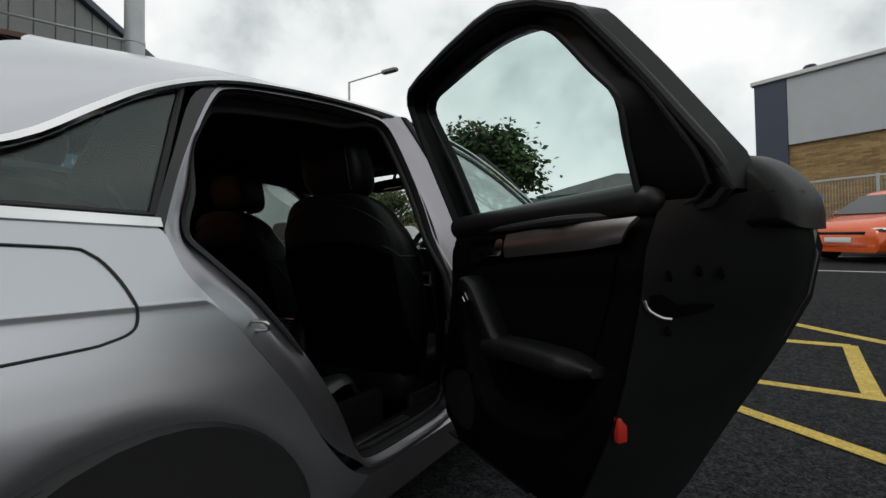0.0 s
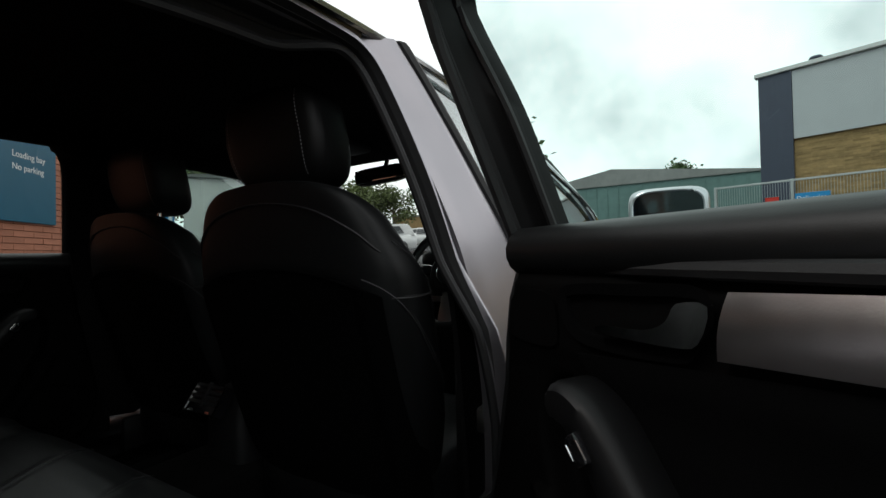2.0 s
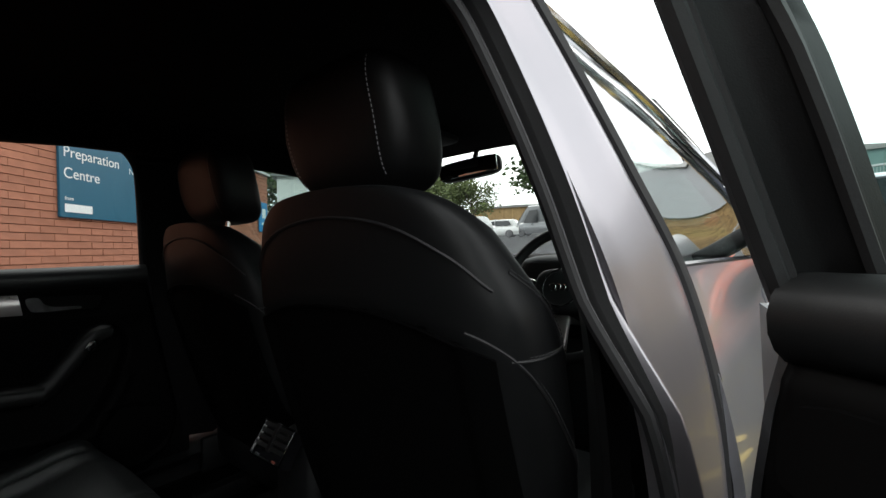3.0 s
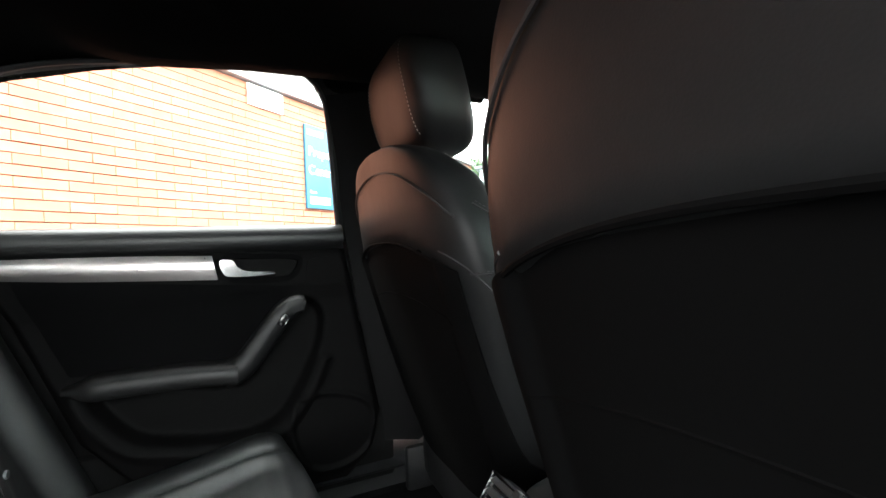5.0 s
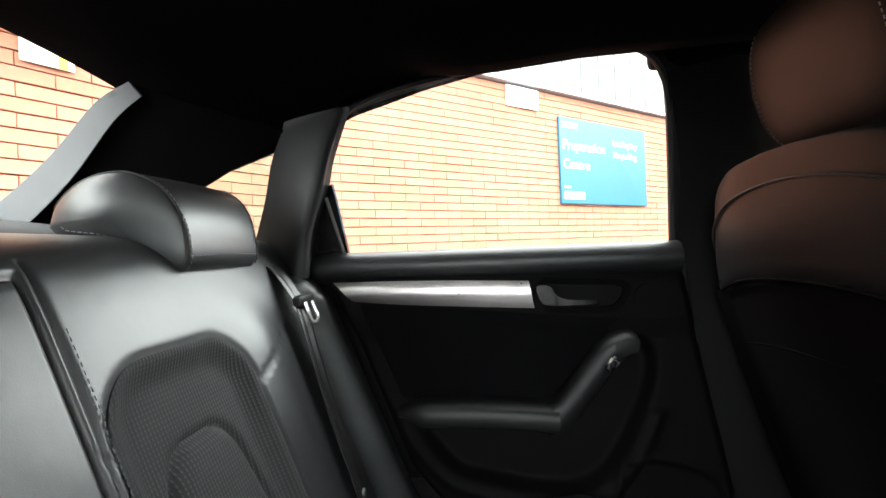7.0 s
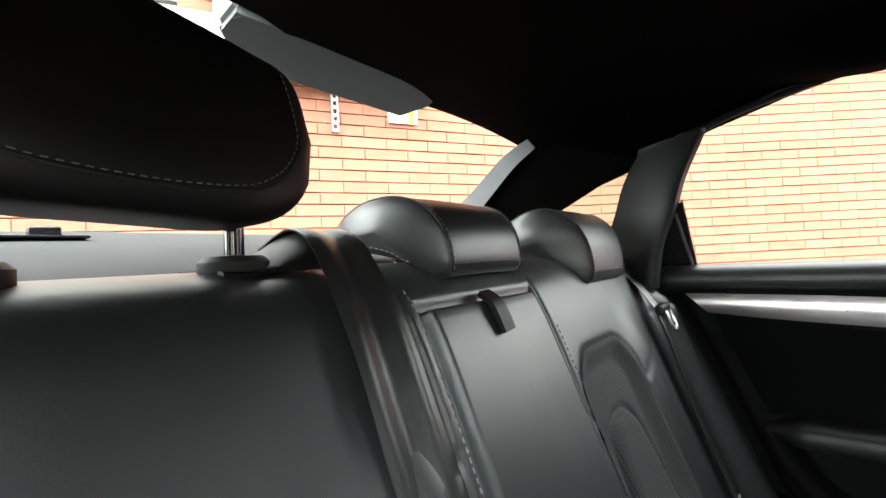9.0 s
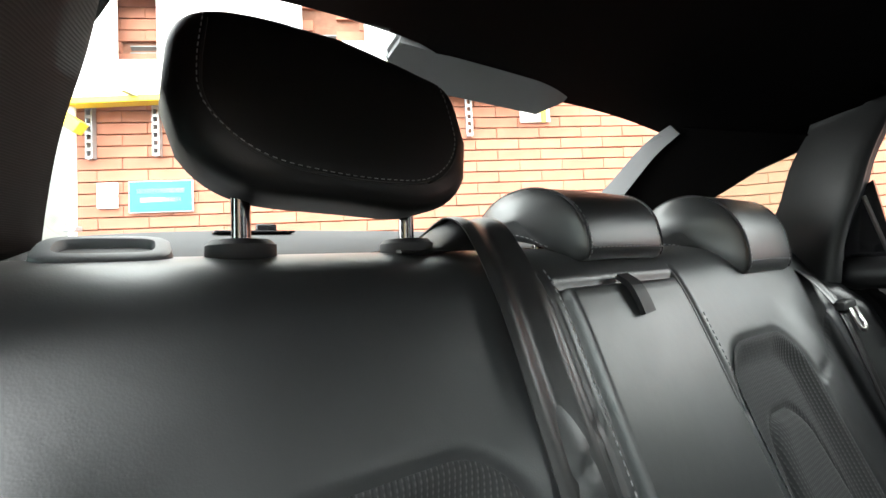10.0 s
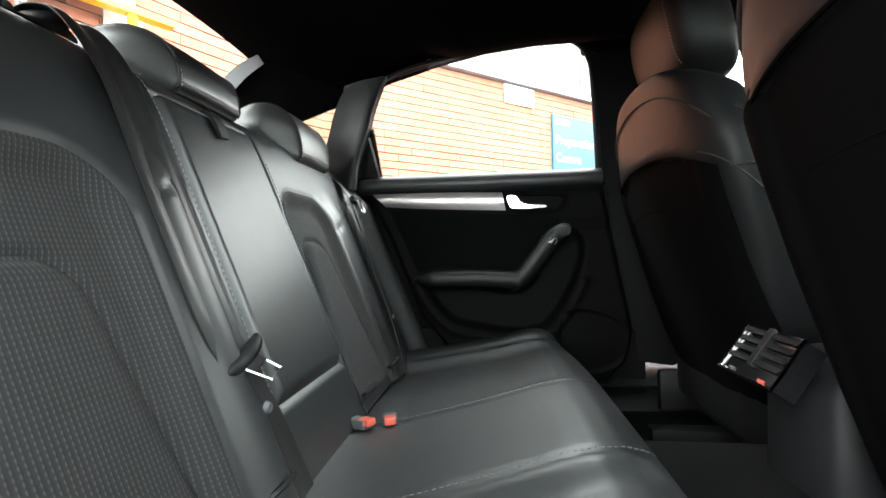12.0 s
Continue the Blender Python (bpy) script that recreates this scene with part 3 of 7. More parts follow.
def greenhouse(sx):
    arc = [(-0.55, 0.945), (-0.3, 0.965), (-0.12, 0.995), (0.01, 1.045), (0.11, 1.12), (0.19, 1.18), (0.27, 1.225), (0.36, 1.262), (0.5, 1.297), (0.7, 1.332), (0.95, 1.362), (1.25, 1.378), (1.55, 1.348), (1.80, 1.275), (2.05, 1.15), (2.30, 1.0)]
    pts = flat_spline(arc, 4)
    if sx > 0:
        part("roof_rail_trim", tube(side(pts, sx, -0.004), 0.009, 8), CHROME, CAR, "bright metal window surround")
    belt = flat_spline([(-0.55, 0.938), (-0.2, 0.938), (0.186, 0.936)], 4)
    part("belt_trim", thick(grid([side([(y, z - 0.007) for y, z in belt], sx, -0.004), side([(y, z + 0.009) for y, z in belt], sx, -0.004)]), 0.006), CHROME, CAR, "bright metal belt strip")
    g_top = flat_spline([(-0.38, 0.958), (-0.12, 1.005), (0.01, 1.05), (0.11, 1.12), (0.19, 1.178), (0.272, 1.218)], 4)
    g_low = flat_spline([(-0.37, 0.95), (-0.2, 0.95), (-0.06, 0.95), (0.04, 0.95), (0.12, 0.95), (0.178, 0.95)], 4)
    if sx < 0:
        g_top = [(y, z + table(LIFT, y)) for y, z in g_top]
    rows = [side([(lerp(a[0], b[0], k / 4), lerp(a[1], b[1], k / 4)) for a, b in zip(g_top, g_low)], sx, 0.008) for k in range(5)]
    q = part("quarter_glass", thick(grid(rows), 0.004), GLASS, CAR, "tinted rear quarter glass")
    q.visible_shadow = False
    part("glass_seal", tube(side(g_top + g_low[-1:] + g_low[-2::-1], sx, 0.006), 0.006, 6, closed=True), RUBBER, CAR)
    edge_a = flat_spline([(0.178, 0.945), (0.230, 1.07), (0.285, 1.20), (0.33, 1.245)], 4)
    edge_b = flat_spline([(0.19, 0.925), (0.25, 1.07), (0.33, 1.225), (0.375, 1.262)], 4)
    if sx > 0:
        part("pillar_cover", thick(grid([side(edge_a, sx, 0.002), side(edge_b, sx, 0.002)]), 0.012), GLOSS, CAR, "gloss black pillar cover")
    strip = flat_spline([(0.258, 1.20), (0.36, 1.255), (0.5, 1.288), (0.7, 1.322), (0.95, 1.345)], 4)
    if sx > 0:
        part("rail_cover", thick(grid([side(strip, sx, 0.012), side([(y, z + 0.012) for y, z in strip], sx, 0.004)]), 0.01), GLOSS, CAR)


LIFT = [(-0.8, 0.0), (-0.4, 0.08), (-0.1, 0.12), (0.03, 0.125), (0.11, 0.09), (0.18, 0.06), (0.3, 0.035), (1.3, 0.035), (1.5, 0.0)]


def roof():
    rail = [(-0.80, 0.945), (-0.55, 0.95), (-0.3, 0.97), (-0.12, 1.0), (0.01, 1.05), (0.11, 1.125), (0.19, 1.185), (0.27, 1.23), (0.36, 1.266), (0.5, 1.302), (0.7, 1.337), (0.95, 1.367), (1.25, 1.388), (1.55, 1.370), (1.85, 1.290)]
    crest = [(-0.80, 1.05), (-0.55, 1.16), (-0.3, 1.265), (-0.05, 1.372), (0.1, 1.390), (0.36, 1.405), (0.7, 1.42), (1.1, 1.427), (1.5, 1.424), (1.75, 1.412), (1.86, 1.395)]
    lim = 0.75

    def lim_at(y):
        return table([(-0.35, 0.93), (-0.1, 0.88), (0.06, 0.76), (0.08, 0.75)], y)

    def at(u, y):
        zr, zc = table(rail, y), table(crest, y)
        if u < 0:
            zr += table(LIFT, y)
        xr = half_width(y, zr) - 0.004
        v = abs(u)
        e = (1 - v ** 2.6) if y > -0.1 else (1 - v ** 1.9)
        return Vector((xr * u, y, zr + (zc - zr) * max(e, 0) ** 0.8))

    main = []
    for i in range(71):
        row = []
        for k in range(-30, 31):
            u = lim * k / 30
            y0 = -0.055 + 0.13 * min(1.0, abs(u) / 0.62) ** 2 + 0.040 * smooth_step((u + 0.05) / 0.30) * smooth_step((0.75 - u) / 0.15)
            row.append(at(u, lerp(y0, 1.86, i / 70)))
        main.append(row)
    part("roof", thick(grid(main), 0.010), PAINT, CAR, flat_angle=70)
    part("roof_underside", grid([[p - Vector((0, 0, 0.013)) for p in r] for r in main]), HEADLINER, CAR)
    for sg in (1, -1):
        rows = [[at(sg * lerp(lim_at(-0.80 + 0.0275 * i) - 0.01, 1.0, k / 12), -0.80 + 0.0275 * i) for k in range(13)] for i in range(97)]
        part("roof_side", thick(grid(rows), 0.010), PAINT, CAR, flat_angle=70)
        part("roof_underside", grid([[p - Vector((sg * 0.008, 0, 0.011)) for p in r] for r in rows]), HEADLINER, CAR)
    # rear window glass
    gr = []
    for i in range(16):
        y = -0.76 + 0.0575 * i
        w = min(0.56 + 0.25 * max(0, 0.05 - y), 0.66)
        row = []
        for k in range(-10, 11):
            x = w * k / 10
            end = -0.080 + 0.13 * min(1.1, abs(x) / 0.50) ** 2 + 0.062 * smooth_step((x / 0.5 + 0.05) / 0.40)
            y = lerp(-0.76, end, i / 15)
            zr, zc = table(rail, y), table(crest, y)
            row.append(Vector((x, y, zr + (zc - zr) * max(1 - (abs(x) / half_width(y, zr)) ** 1.9, 0) ** 0.8 - 0.006)))
        gr.append(row)
    g = part("rear_window", grid(gr), GLASS_R, CAR, "clear heated rear window")
    g.visible_shadow = False


PILLAR_LINE = flat_spline([(0.36, 0.838), (0.55, 0.845), (0.75, 0.835), (0.95, 0.797), (1.12, 0.744), (1.275, 0.694), (1.38, 0.660)], 8)


def pillar_x(z):
    """Half width of the car over the centre pillar, an even curve from sill to roof."""
    return table(PILLAR_LINE, z)


def sill_and_pillar(sx):
    loop = relax(loop_yz(OPENING, 6), 3)
    inner = shrink(loop, 0.018)
    inner2 = shrink(loop, 0.040)
    if sx > 0:
        wide, wide2 = relax(shrink(loop, 0.052), 8), relax(shrink(loop, 0.075), 8)
        k = [smooth_step((0.62 - p[0]) / 0.15) * smooth_step((1.12 - p[1]) / 0.12) for p in loop]
        inner = [tuple(lerp(Vector(p), Vector(q), t)) for p, q, t in zip(inner, wide, k)]
        inner2 = [tuple(lerp(Vector(p), Vector(q), t)) for p, q, t in zip(inner2, wide2, k)]
        outer = shrink(loop, -0.030)
        k = [smooth_step((0.62 - p[0]) / 0.15) * smooth_step((0.93 - p[1]) / 0.12) for p in loop]
        loop = [tuple(lerp(Vector(p), Vector(q), t)) for p, q, t in zip(loop, outer, k)]
    if sx < 0:
        loop, inner, inner2 = (shrink(l, -0.075) for l in (loop, inner, inner2))
    i1, i2 = (0.075, 0.095) if sx > 0 else (0.045, 0.055)
    a, b, c, d = side(loop, sx, 0.006), side(inner, sx, 0.03), side(inner, sx, i1), side(inner2, sx, i2)
    front = [max(smooth_step((p[0] - 0.80) / 0.12), smooth_step((0.46 - p[1]) / 0.06)) for p in loop]
    step = [lerp(p, q, 0.45) + Vector((sx * 0.010, 0, 0)) for p, q in zip(a, b)]
    step2 = [lerp(p, q, 0.62) + Vector((-sx * 0.004, 0, 0)) for p, q in zip(a, b)]
    cut = [lerp(q, r, 1 - 0.9 * f) for q, r, f in zip(b, c, front)]
    deep = [lerp(r, lerp(q, r, 0.6 if p[1] < 0.5 or sx < 0 else 0.15), f) for p, q, r, f in zip(loop, b, d, front)]
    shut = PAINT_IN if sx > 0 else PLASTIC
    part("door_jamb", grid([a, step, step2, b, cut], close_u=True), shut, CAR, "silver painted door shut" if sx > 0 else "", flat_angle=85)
    if sx > 0:
        high = [k for k, p in enumerate(loop) if p[1] > (0.44 if p[0] < 0.7 else 0.60)]
        first = next(k for k in high if (k - 1) % len(loop) not in high)
        run = [k % len(loop) for k in range(first, first + len(loop)) if k % len(loop) in high]
        taper = [smooth_step(min(j, len(run) - 1 - j) / 12) for j in range(len(run))]
        slim = [smooth_step((0.98 - loop[k][1]) / 0.16) if loop[k][0] < 0.7 else 0.0 for k in run]
        wide = ((step, step2, 0.2, 0.0), (step, step2, 0.8, 0.004), (step2, b, 0.4, 0.001), (step2, b, 0.8, 0.005), (b, cut, 0.3, 0.001), (b, cut, 1.0, 0.0))
        narrow = ((step2, b, 0.62, 0.0), (step2, b, 0.8, 0.003), (step2, b, 1.0, 0.001), (b, cut, 0.3, 0.003), (b, cut, 0.65, 0.001), (b, cut, 1.0, 0.0))
        lips = []
        for (m, n, f, up), (m2, n2, f2, up2) in zip(wide, narrow):
            row = []
            for k, g, q in zip(run, taper, slim):
                p = lerp(lerp(m[k], n[k], f) + Vector((0.0035 + up, 0, 0)), lerp(m2[k], n2[k], f2) + Vector((0.003 + up2, 0, 0)), q)
                row.append(lerp(cut[k], p, g) + Vector((0.001, 0, 0)))
            lips.append(row)
        part("weatherstrip", grid(lips), RUBBER, CAR, "ribbed black weatherstrip round the opening")
    part("jamb_trim", grid([cut, deep], close_u=True), PLASTIC, CAR, "black inner door frame trim")
    part("door_seal", tube(deep, 0.009, 8, closed=True), RUBBER, CAR, "black rubber door seal")
    part("outer_seal", tube([p + Vector((-sx * 0.004, 0, 0)) for p in cut], 0.005, 8, closed=True), RUBBER, CAR)
    # pillar between the doors
    p0 = flat_spline([(0.945, 1.350), (1.005, 1.275), (1.06, 1.12), (1.095, 0.95), (1.11, 0.75), (1.11, 0.55), (1.10, 0.38)], 8)
    p1 = flat_spline([(1.030, 1.372), (1.105, 1.275), (1.205, 1.12), (1.285, 0.96), (1.315, 0.75), (1.318, 0.55), (1.315, 0.38)], 8)
    rows = []
    for k in range(19):
        t = k / 18
        inset = table([(0, 0.014), (0.20, 0.008), (0.45, -0.004), (0.66, -0.014), (0.85, -0.021), (0.95, -0.020), (1, -0.010)], t)
        rows.append([Vector((sx * (pillar_x(lerp(u[1], v[1], t)) - inset), lerp(u[0], v[0], t), lerp(u[1], v[1], t))) for u, v in zip(p0, p1)])
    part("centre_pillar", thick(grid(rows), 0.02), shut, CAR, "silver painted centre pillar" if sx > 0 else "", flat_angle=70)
    cover = [[Vector((sx * (pillar_x(z) - i), y + d, z)) for y, z in p1] for d, i in ((-0.004, -0.008), (0.004, -0.024), (0.018, -0.030), (0.036, -0.026), (0.056, 0.01))]
    part("pillar_gap", thick(grid(cover), 0.006), RUBBER, CAR, "black seal between pillar and front door")
    # sill
    rows = []
    for y in [0.50 + 0.15 * k for k in range(14)]:
        rows.append([Vector((sx * (half_width(y, z) - i), y, z)) for i, z in ((0.07, 0.19), (0.0, 0.20), (0.0, 0.27), (0.008, 0.325), (0.035, 0.345))])
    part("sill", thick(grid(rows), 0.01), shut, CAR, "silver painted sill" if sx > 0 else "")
    rows = [[Vector((sx * (half_width(y, 0.35) - i), y, z)) for i, z in ((0.034, 0.347), (0.05, 0.352), (0.16, 0.352), (0.20, 0.335))] for y in [0.50 + 0.15 * k for k in range(14)]]
    part("sill_cover", thick(grid(rows), 0.008), PLASTIC, CAR, "black plastic sill cover")
    if sx > 0:
        part("sill_plate", box((sx * 0.745, 0.80, 0.359), (0.030, 0.30, 0.010), 0.004), STEEL, CAR, "scuffed metal tread plate")


def front_end(sx):
    rows = []
    for y in [1.322 + 0.0763 * k for k in range(14)]:
        rows.append(side([(y, z) for z in [0.28 + 0.0232 * k for k in range(31)]], sx))
    part("front_door_panel", thick(grid(rows), 0.015), PAINT, CAR)
    top = flat_spline([(1.062, 1.366), (1.25, 1.380), (1.55, 1.360), (1.80, 1.290), (2.05, 1.165), (2.24, 1.03)], 4)
    low = flat_spline([(1.315, 0.97), (1.46, 0.97), (1.64, 0.97), (1.82, 0.97), (2.02, 0.97), (2.22, 0.97)], 4)
    rows = [side([(lerp(a[0], b[0], k / 6), lerp(a[1], b[1], k / 6)) for a, b in zip(top, low)], sx, 0.012) for k in range(7)]
    g = part("front_door_glass", thick(grid(rows), 0.004), GLASS_F, CAR, "tinted front door window, closed")
    g.visible_shadow = False
    loop = top + low[::-1]
    part("front_window_frame", thick(grid([side(loop, sx, 0.0), side(shrink(loop, 0.005), sx, 0.004)], close_u=True), 0.008), GLOSS, CAR)
    rows = []
    for y in [2.36 + 0.085 * k for k in range(17)]:
        top_z = 0.93 - 0.10 * max(0, (y - 2.3) / 1.4)
        rows.append(side([(y, lerp(max(0.28, 0.33 + 0.34 * math.sqrt(max(0, 1 - ((y - 2.98) / 0.36) ** 2))), top_z, k / 8)) for k in range(9)], sx))
    part("front_wing", thick(grid(rows), 0.012), PAINT, CAR)


def bonnet():
    rows = []
    for i in range(15):
        y = 2.28 + 0.1 * i
        zc = 0.985 - 0.16 * (i / 14) ** 1.6
        w = half_width(y, 0.86) - 0.01
        rows.append([Vector((w * k / 10, y, zc - 0.075 * abs(k / 10) ** 2.2 + (0.010 if abs(abs(k) - 6) < 1 else 0))) for k in range(-10, 11)])
    part("bonnet", thick(grid(rows), 0.012), PAINT, CAR)
    rows = [[Vector((x * (1 - 0.18 * abs(x) ** 3), 3.70 + dy - 0.30 * abs(x) ** 2.5, z)) for x in [k / 10 * 0.86 for k in range(-10, 11)]] for z, dy in ((0.20, -0.08), (0.35, 0.0), (0.55, 0.04), (0.70, 0.0), (0.82, -0.06))]
    part("front_bumper", thick(grid(rows), 0.015), PAINT, CAR)
    rows = [[Vector((x, -1.02 + dy + 0.16 * abs(x) ** 2.5, z)) for x in [k / 10 * 0.80 for k in range(-10, 11)]] for z, dy in ((0.25, 0.06), (0.40, -0.02), (0.60, -0.03), (0.80, 0.02), (0.95, 0.06), (0.985, 0.12), (0.985, 0.30))]
    part("boot_lid", thick(grid(rows), 0.012), PAINT, CAR)
    # windscreen
    rows = []
    for k in range(9):
        t = k / 8
        w = lerp(0.62, 0.80, t)
        rows.append([Vector((w * j / 8, lerp(1.84, 2.42, t) - 0.10 * (j / 8) ** 2 * (0.5 + t), lerp(1.390, 0.985, t) - 0.03 * (j / 8) ** 2 * (1 - t) )) for j in range(-8, 9)])
    g = part("windscreen", grid(rows), GLASS_C, CAR, "clear windscreen")
    g.visible_shadow = False
    for sx in (1, -1):
        pts = spline([(sx * 0.655, 1.70, 1.350), (sx * 0.722, 1.95, 1.238), (sx * 0.79, 2.2, 1.09), (sx * 0.815, 2.38, 0.97)], 5)
        part("front_pillar", tube(pts, 0.036, 10), PLASTIC, CAR)


def floor_pan():
    part("floor_pan", box((0, 0.95, 0.20), (1.52, 2.9, 0.03), 0.004), CARPET, CAR, "black carpeted floor", smooth=False)
    part("tunnel", pad((0, 1.45, 0.28), (0.28, 1.9, 0.26), 0.3, 20, 10), CARPET, CAR)
    part("bulkhead", box((0, 2.35, 0.60), (1.5, 0.04, 0.75), 0.004), CARPET, CAR, smooth=False)
    part("boot_wall", box((0, -0.10, 0.6), (1.36, 0.03, 0.78), 0.004), CARPET, CAR, smooth=False)
    part("under_body", box((0, 1.3, 0.17), (1.5, 4.4, 0.03), 0.004), RUBBER, CAR, smooth=False)
    for sx in (1, -1):
        part("wheel_housing", box((sx * 0.665, -0.02, 0.50), (0.04, 0.50, 0.56), 0.01), CARPET, CAR, smooth=False)


def headlining():
    rows = []
    for i in range(41):
        t = i / 40
        row = []
        for k in range(-16, 17):
            u = k / 16
            y0 = -0.085 + 0.13 * abs(u) ** 2 + 0.062 * smooth_step((u + 0.05) / 0.40)
            y = lerp(y0, 1.85, t)
            w = table([(-0.1, 0.50), (0.10, 0.52), (0.2, 0.58), (0.4, 0.61), (1.0, 0.62), (1.85, 0.60)] if u > 0 else [(-0.1, 0.50), (0.10, 0.52), (0.2, 0.60), (0.28, 0.628), (0.4, 0.628), (1.0, 0.625), (1.85, 0.60)], y)
            zc = table([(-0.1, 1.352), (0.1, 1.365), (0.5, 1.385), (1.1, 1.396), (1.6, 1.394), (1.85, 1.378)], y)
            ze = table([(-0.1, 1.250), (0.05, 1.252), (0.15, 1.256), (0.33, 1.297), (0.5, 1.338), (0.8, 1.370), (1.2, 1.372), (1.6, 1.345), (1.85, 1.305)], y) - (0.018 if u > 0 and y > 0.3 else 0.0)
            if u > 0:
                w *= 1 + 0.07 * max(0.0, min(1.0, (0.3 - y) / 0.2))
            roll = 0.0
            if u < 0:
                # padded roll along the side of the roof
                roll = 0.058 * max(0.0, math.cos(math.pi / 2 * min(1.0, abs(abs(u) - 0.83) / 0.17))) * smooth_step((y - 0.38) / 0.25)
            row.append(Vector((w * u, y, ze + (zc - ze) * (1 - abs(u) ** 3) - roll)))
        rows.append(row)
    part("headlining", thick(grid(rows), 0.006), HEADLINER, CAR, "black cloth headlining")


def roof_lining_edge():
    pts = spline([(-0.604, 0.33, 1.312), (-0.610, 0.40, 1.338), (-0.617, 0.5, 1.362), (-0.622, 0.75, 1.380), (-0.622, 0.95, 1.376), (-0.622, 1.10, 1.362), (-0.61, 1.4, 1.350)], 6)
    part("lining_edge", tube(pts, 0.022, 10), HEADLINER, CAR)
    part("pillar_top_trim", box((-0.632, 1.07, 1.357), (0.05, 0.26, 0.075), 0.015), HEADLINER, CAR)


roof_lining_edge()


def wheel(sx, y):
    w = lathe([(0.20, -0.10), (0.29, -0.11), (0.318, -0.085), (0.322, 0), (0.318, 0.085), (0.29, 0.11), (0.20, 0.10)], 36, "x")
    t = part("tyre", w, RUBBER, CAR, "worn black tyre")
    t.location = (sx * 0.775, y, 0.322)
    rim = lathe([(0.03, 0.075), (0.05, 0.09), (0.19, 0.06), (0.205, 0.095), (0.21, 0.10), (0.21, -0.09), (0.03, -0.09)], 36, "x")
    for k in range(10):
        a = 2 * math.pi * k / 10
        c = Vector((0.075, 0.12 * math.cos(a), 0.12 * math.sin(a)))
        box(c, (0.03, 0.19, 0.026), 0.006, Euler((a, 0, 0)).to_matrix(), rim)
    r = part("rim", rim, GALV, t)
    r.scale = (sx, 1, 1)


for sx in (1, -1):
    quarter_panel(sx)
    greenhouse(sx)
    sill_and_pillar(sx)
    front_end(sx)
    for y in (0.13, 2.98):
        wheel(sx, y)
roof()
bonnet()
floor_pan()
headlining()


# ---- rear doors ----
HINGE = Vector((0.87, 1.22, 0))
WIN = [(0.330, 0.960), (0.305, 0.962), (0.301, 0.985), (0.290, 1.06), (0.281, 1.122), (0.306, 1.19), (0.345, 1.262), (0.375, 1.281), (0.47, 1.305), (0.63, 1.326), (0.80, 1.340), (0.88, 1.342), (0.918, 1.329), (0.947, 1.295), (0.963, 1.225), (0.990, 0.985), (0.992, 0.962), (0.965, 0.960)]
WIN_OPEN = [(0.375, 0.950), (0.353, 0.953), (0.351, 0.985), (0.349, 1.054), (0.344, 1.119), (0.381, 1.173), (0.429, 1.246), (0.457, 1.273), (0.499, 1.293), (0.59, 1.313), (0.71, 1.322), (0.893, 1.324), (0.965, 1.322), (1.0, 1.300), (0.993, 1.248), (0.972, 1.146), (0.965, 0.985), (0.962, 0.953), (0.94, 0.950)]


def win_x(z):
    """How far the window sheet lies from the car's middle at a height."""
    return 0.70 - 0.33 * (z - 0.985)


def loop_distance(loop, y, z):
    """Distance to a closed outline, negative inside it."""
    best, inside = 9.0, False
    for (y0, z0), (y1, z1) in zip(loop, loop[1:] + loop[:1]):
        dy, dz = y1 - y0, z1 - z0
        t = max(0.0, min(1.0, ((y - y0) * dy + (z - z0) * dz) / (dy * dy + dz * dz + 1e-12)))
        best = min(best, math.hypot(y - y0 - dy * t, z - z0 - dz * t))
        if (z0 > z) != (z1 > z) and y < y0 + (z - z0) * dy / dz:
            inside = not inside
    return -best if inside else best


POCKET = flat_spline([(0.448, 0.652), (0.60, 0.646), (0.742, 0.628), (0.80, 0.70), (0.875, 0.805), (0.925, 0.805), (0.952, 0.76), (0.938, 0.68), (0.885, 0.572), (0.835, 0.510), (0.77, 0.487), (0.69, 0.488), (0.606, 0.502), (0.535, 0.522), (0.475, 0.585), (0.45, 0.63)], 3)
SPEAKER_EDGE = flat_spline([(0.875, 0.556), (0.94, 0.562), (1.02, 0.540), (1.058, 0.50), (1.052, 0.42), (0.98, 0.375), (0.90, 0.385), (0.862, 0.47), (0.868, 0.545)], 3)


def card_relief(y, z):
    """How far the door card stands out towards the cabin: pocket, its rolled rim and the loudspeaker bulge."""
    d, e = loop_distance(POCKET, y, z), loop_distance(SPEAKER_EDGE, y, z)
    r = -0.034 * smooth_step(-d / 0.022)
    if z < 0.66:
        r += 0.010 * math.exp(-((d - 0.016) / 0.014) ** 2)
    r += 0.006 * math.exp(-((e - 0.004) / 0.007) ** 2) - 0.003 * smooth_step(-e / 0.006)
    return r


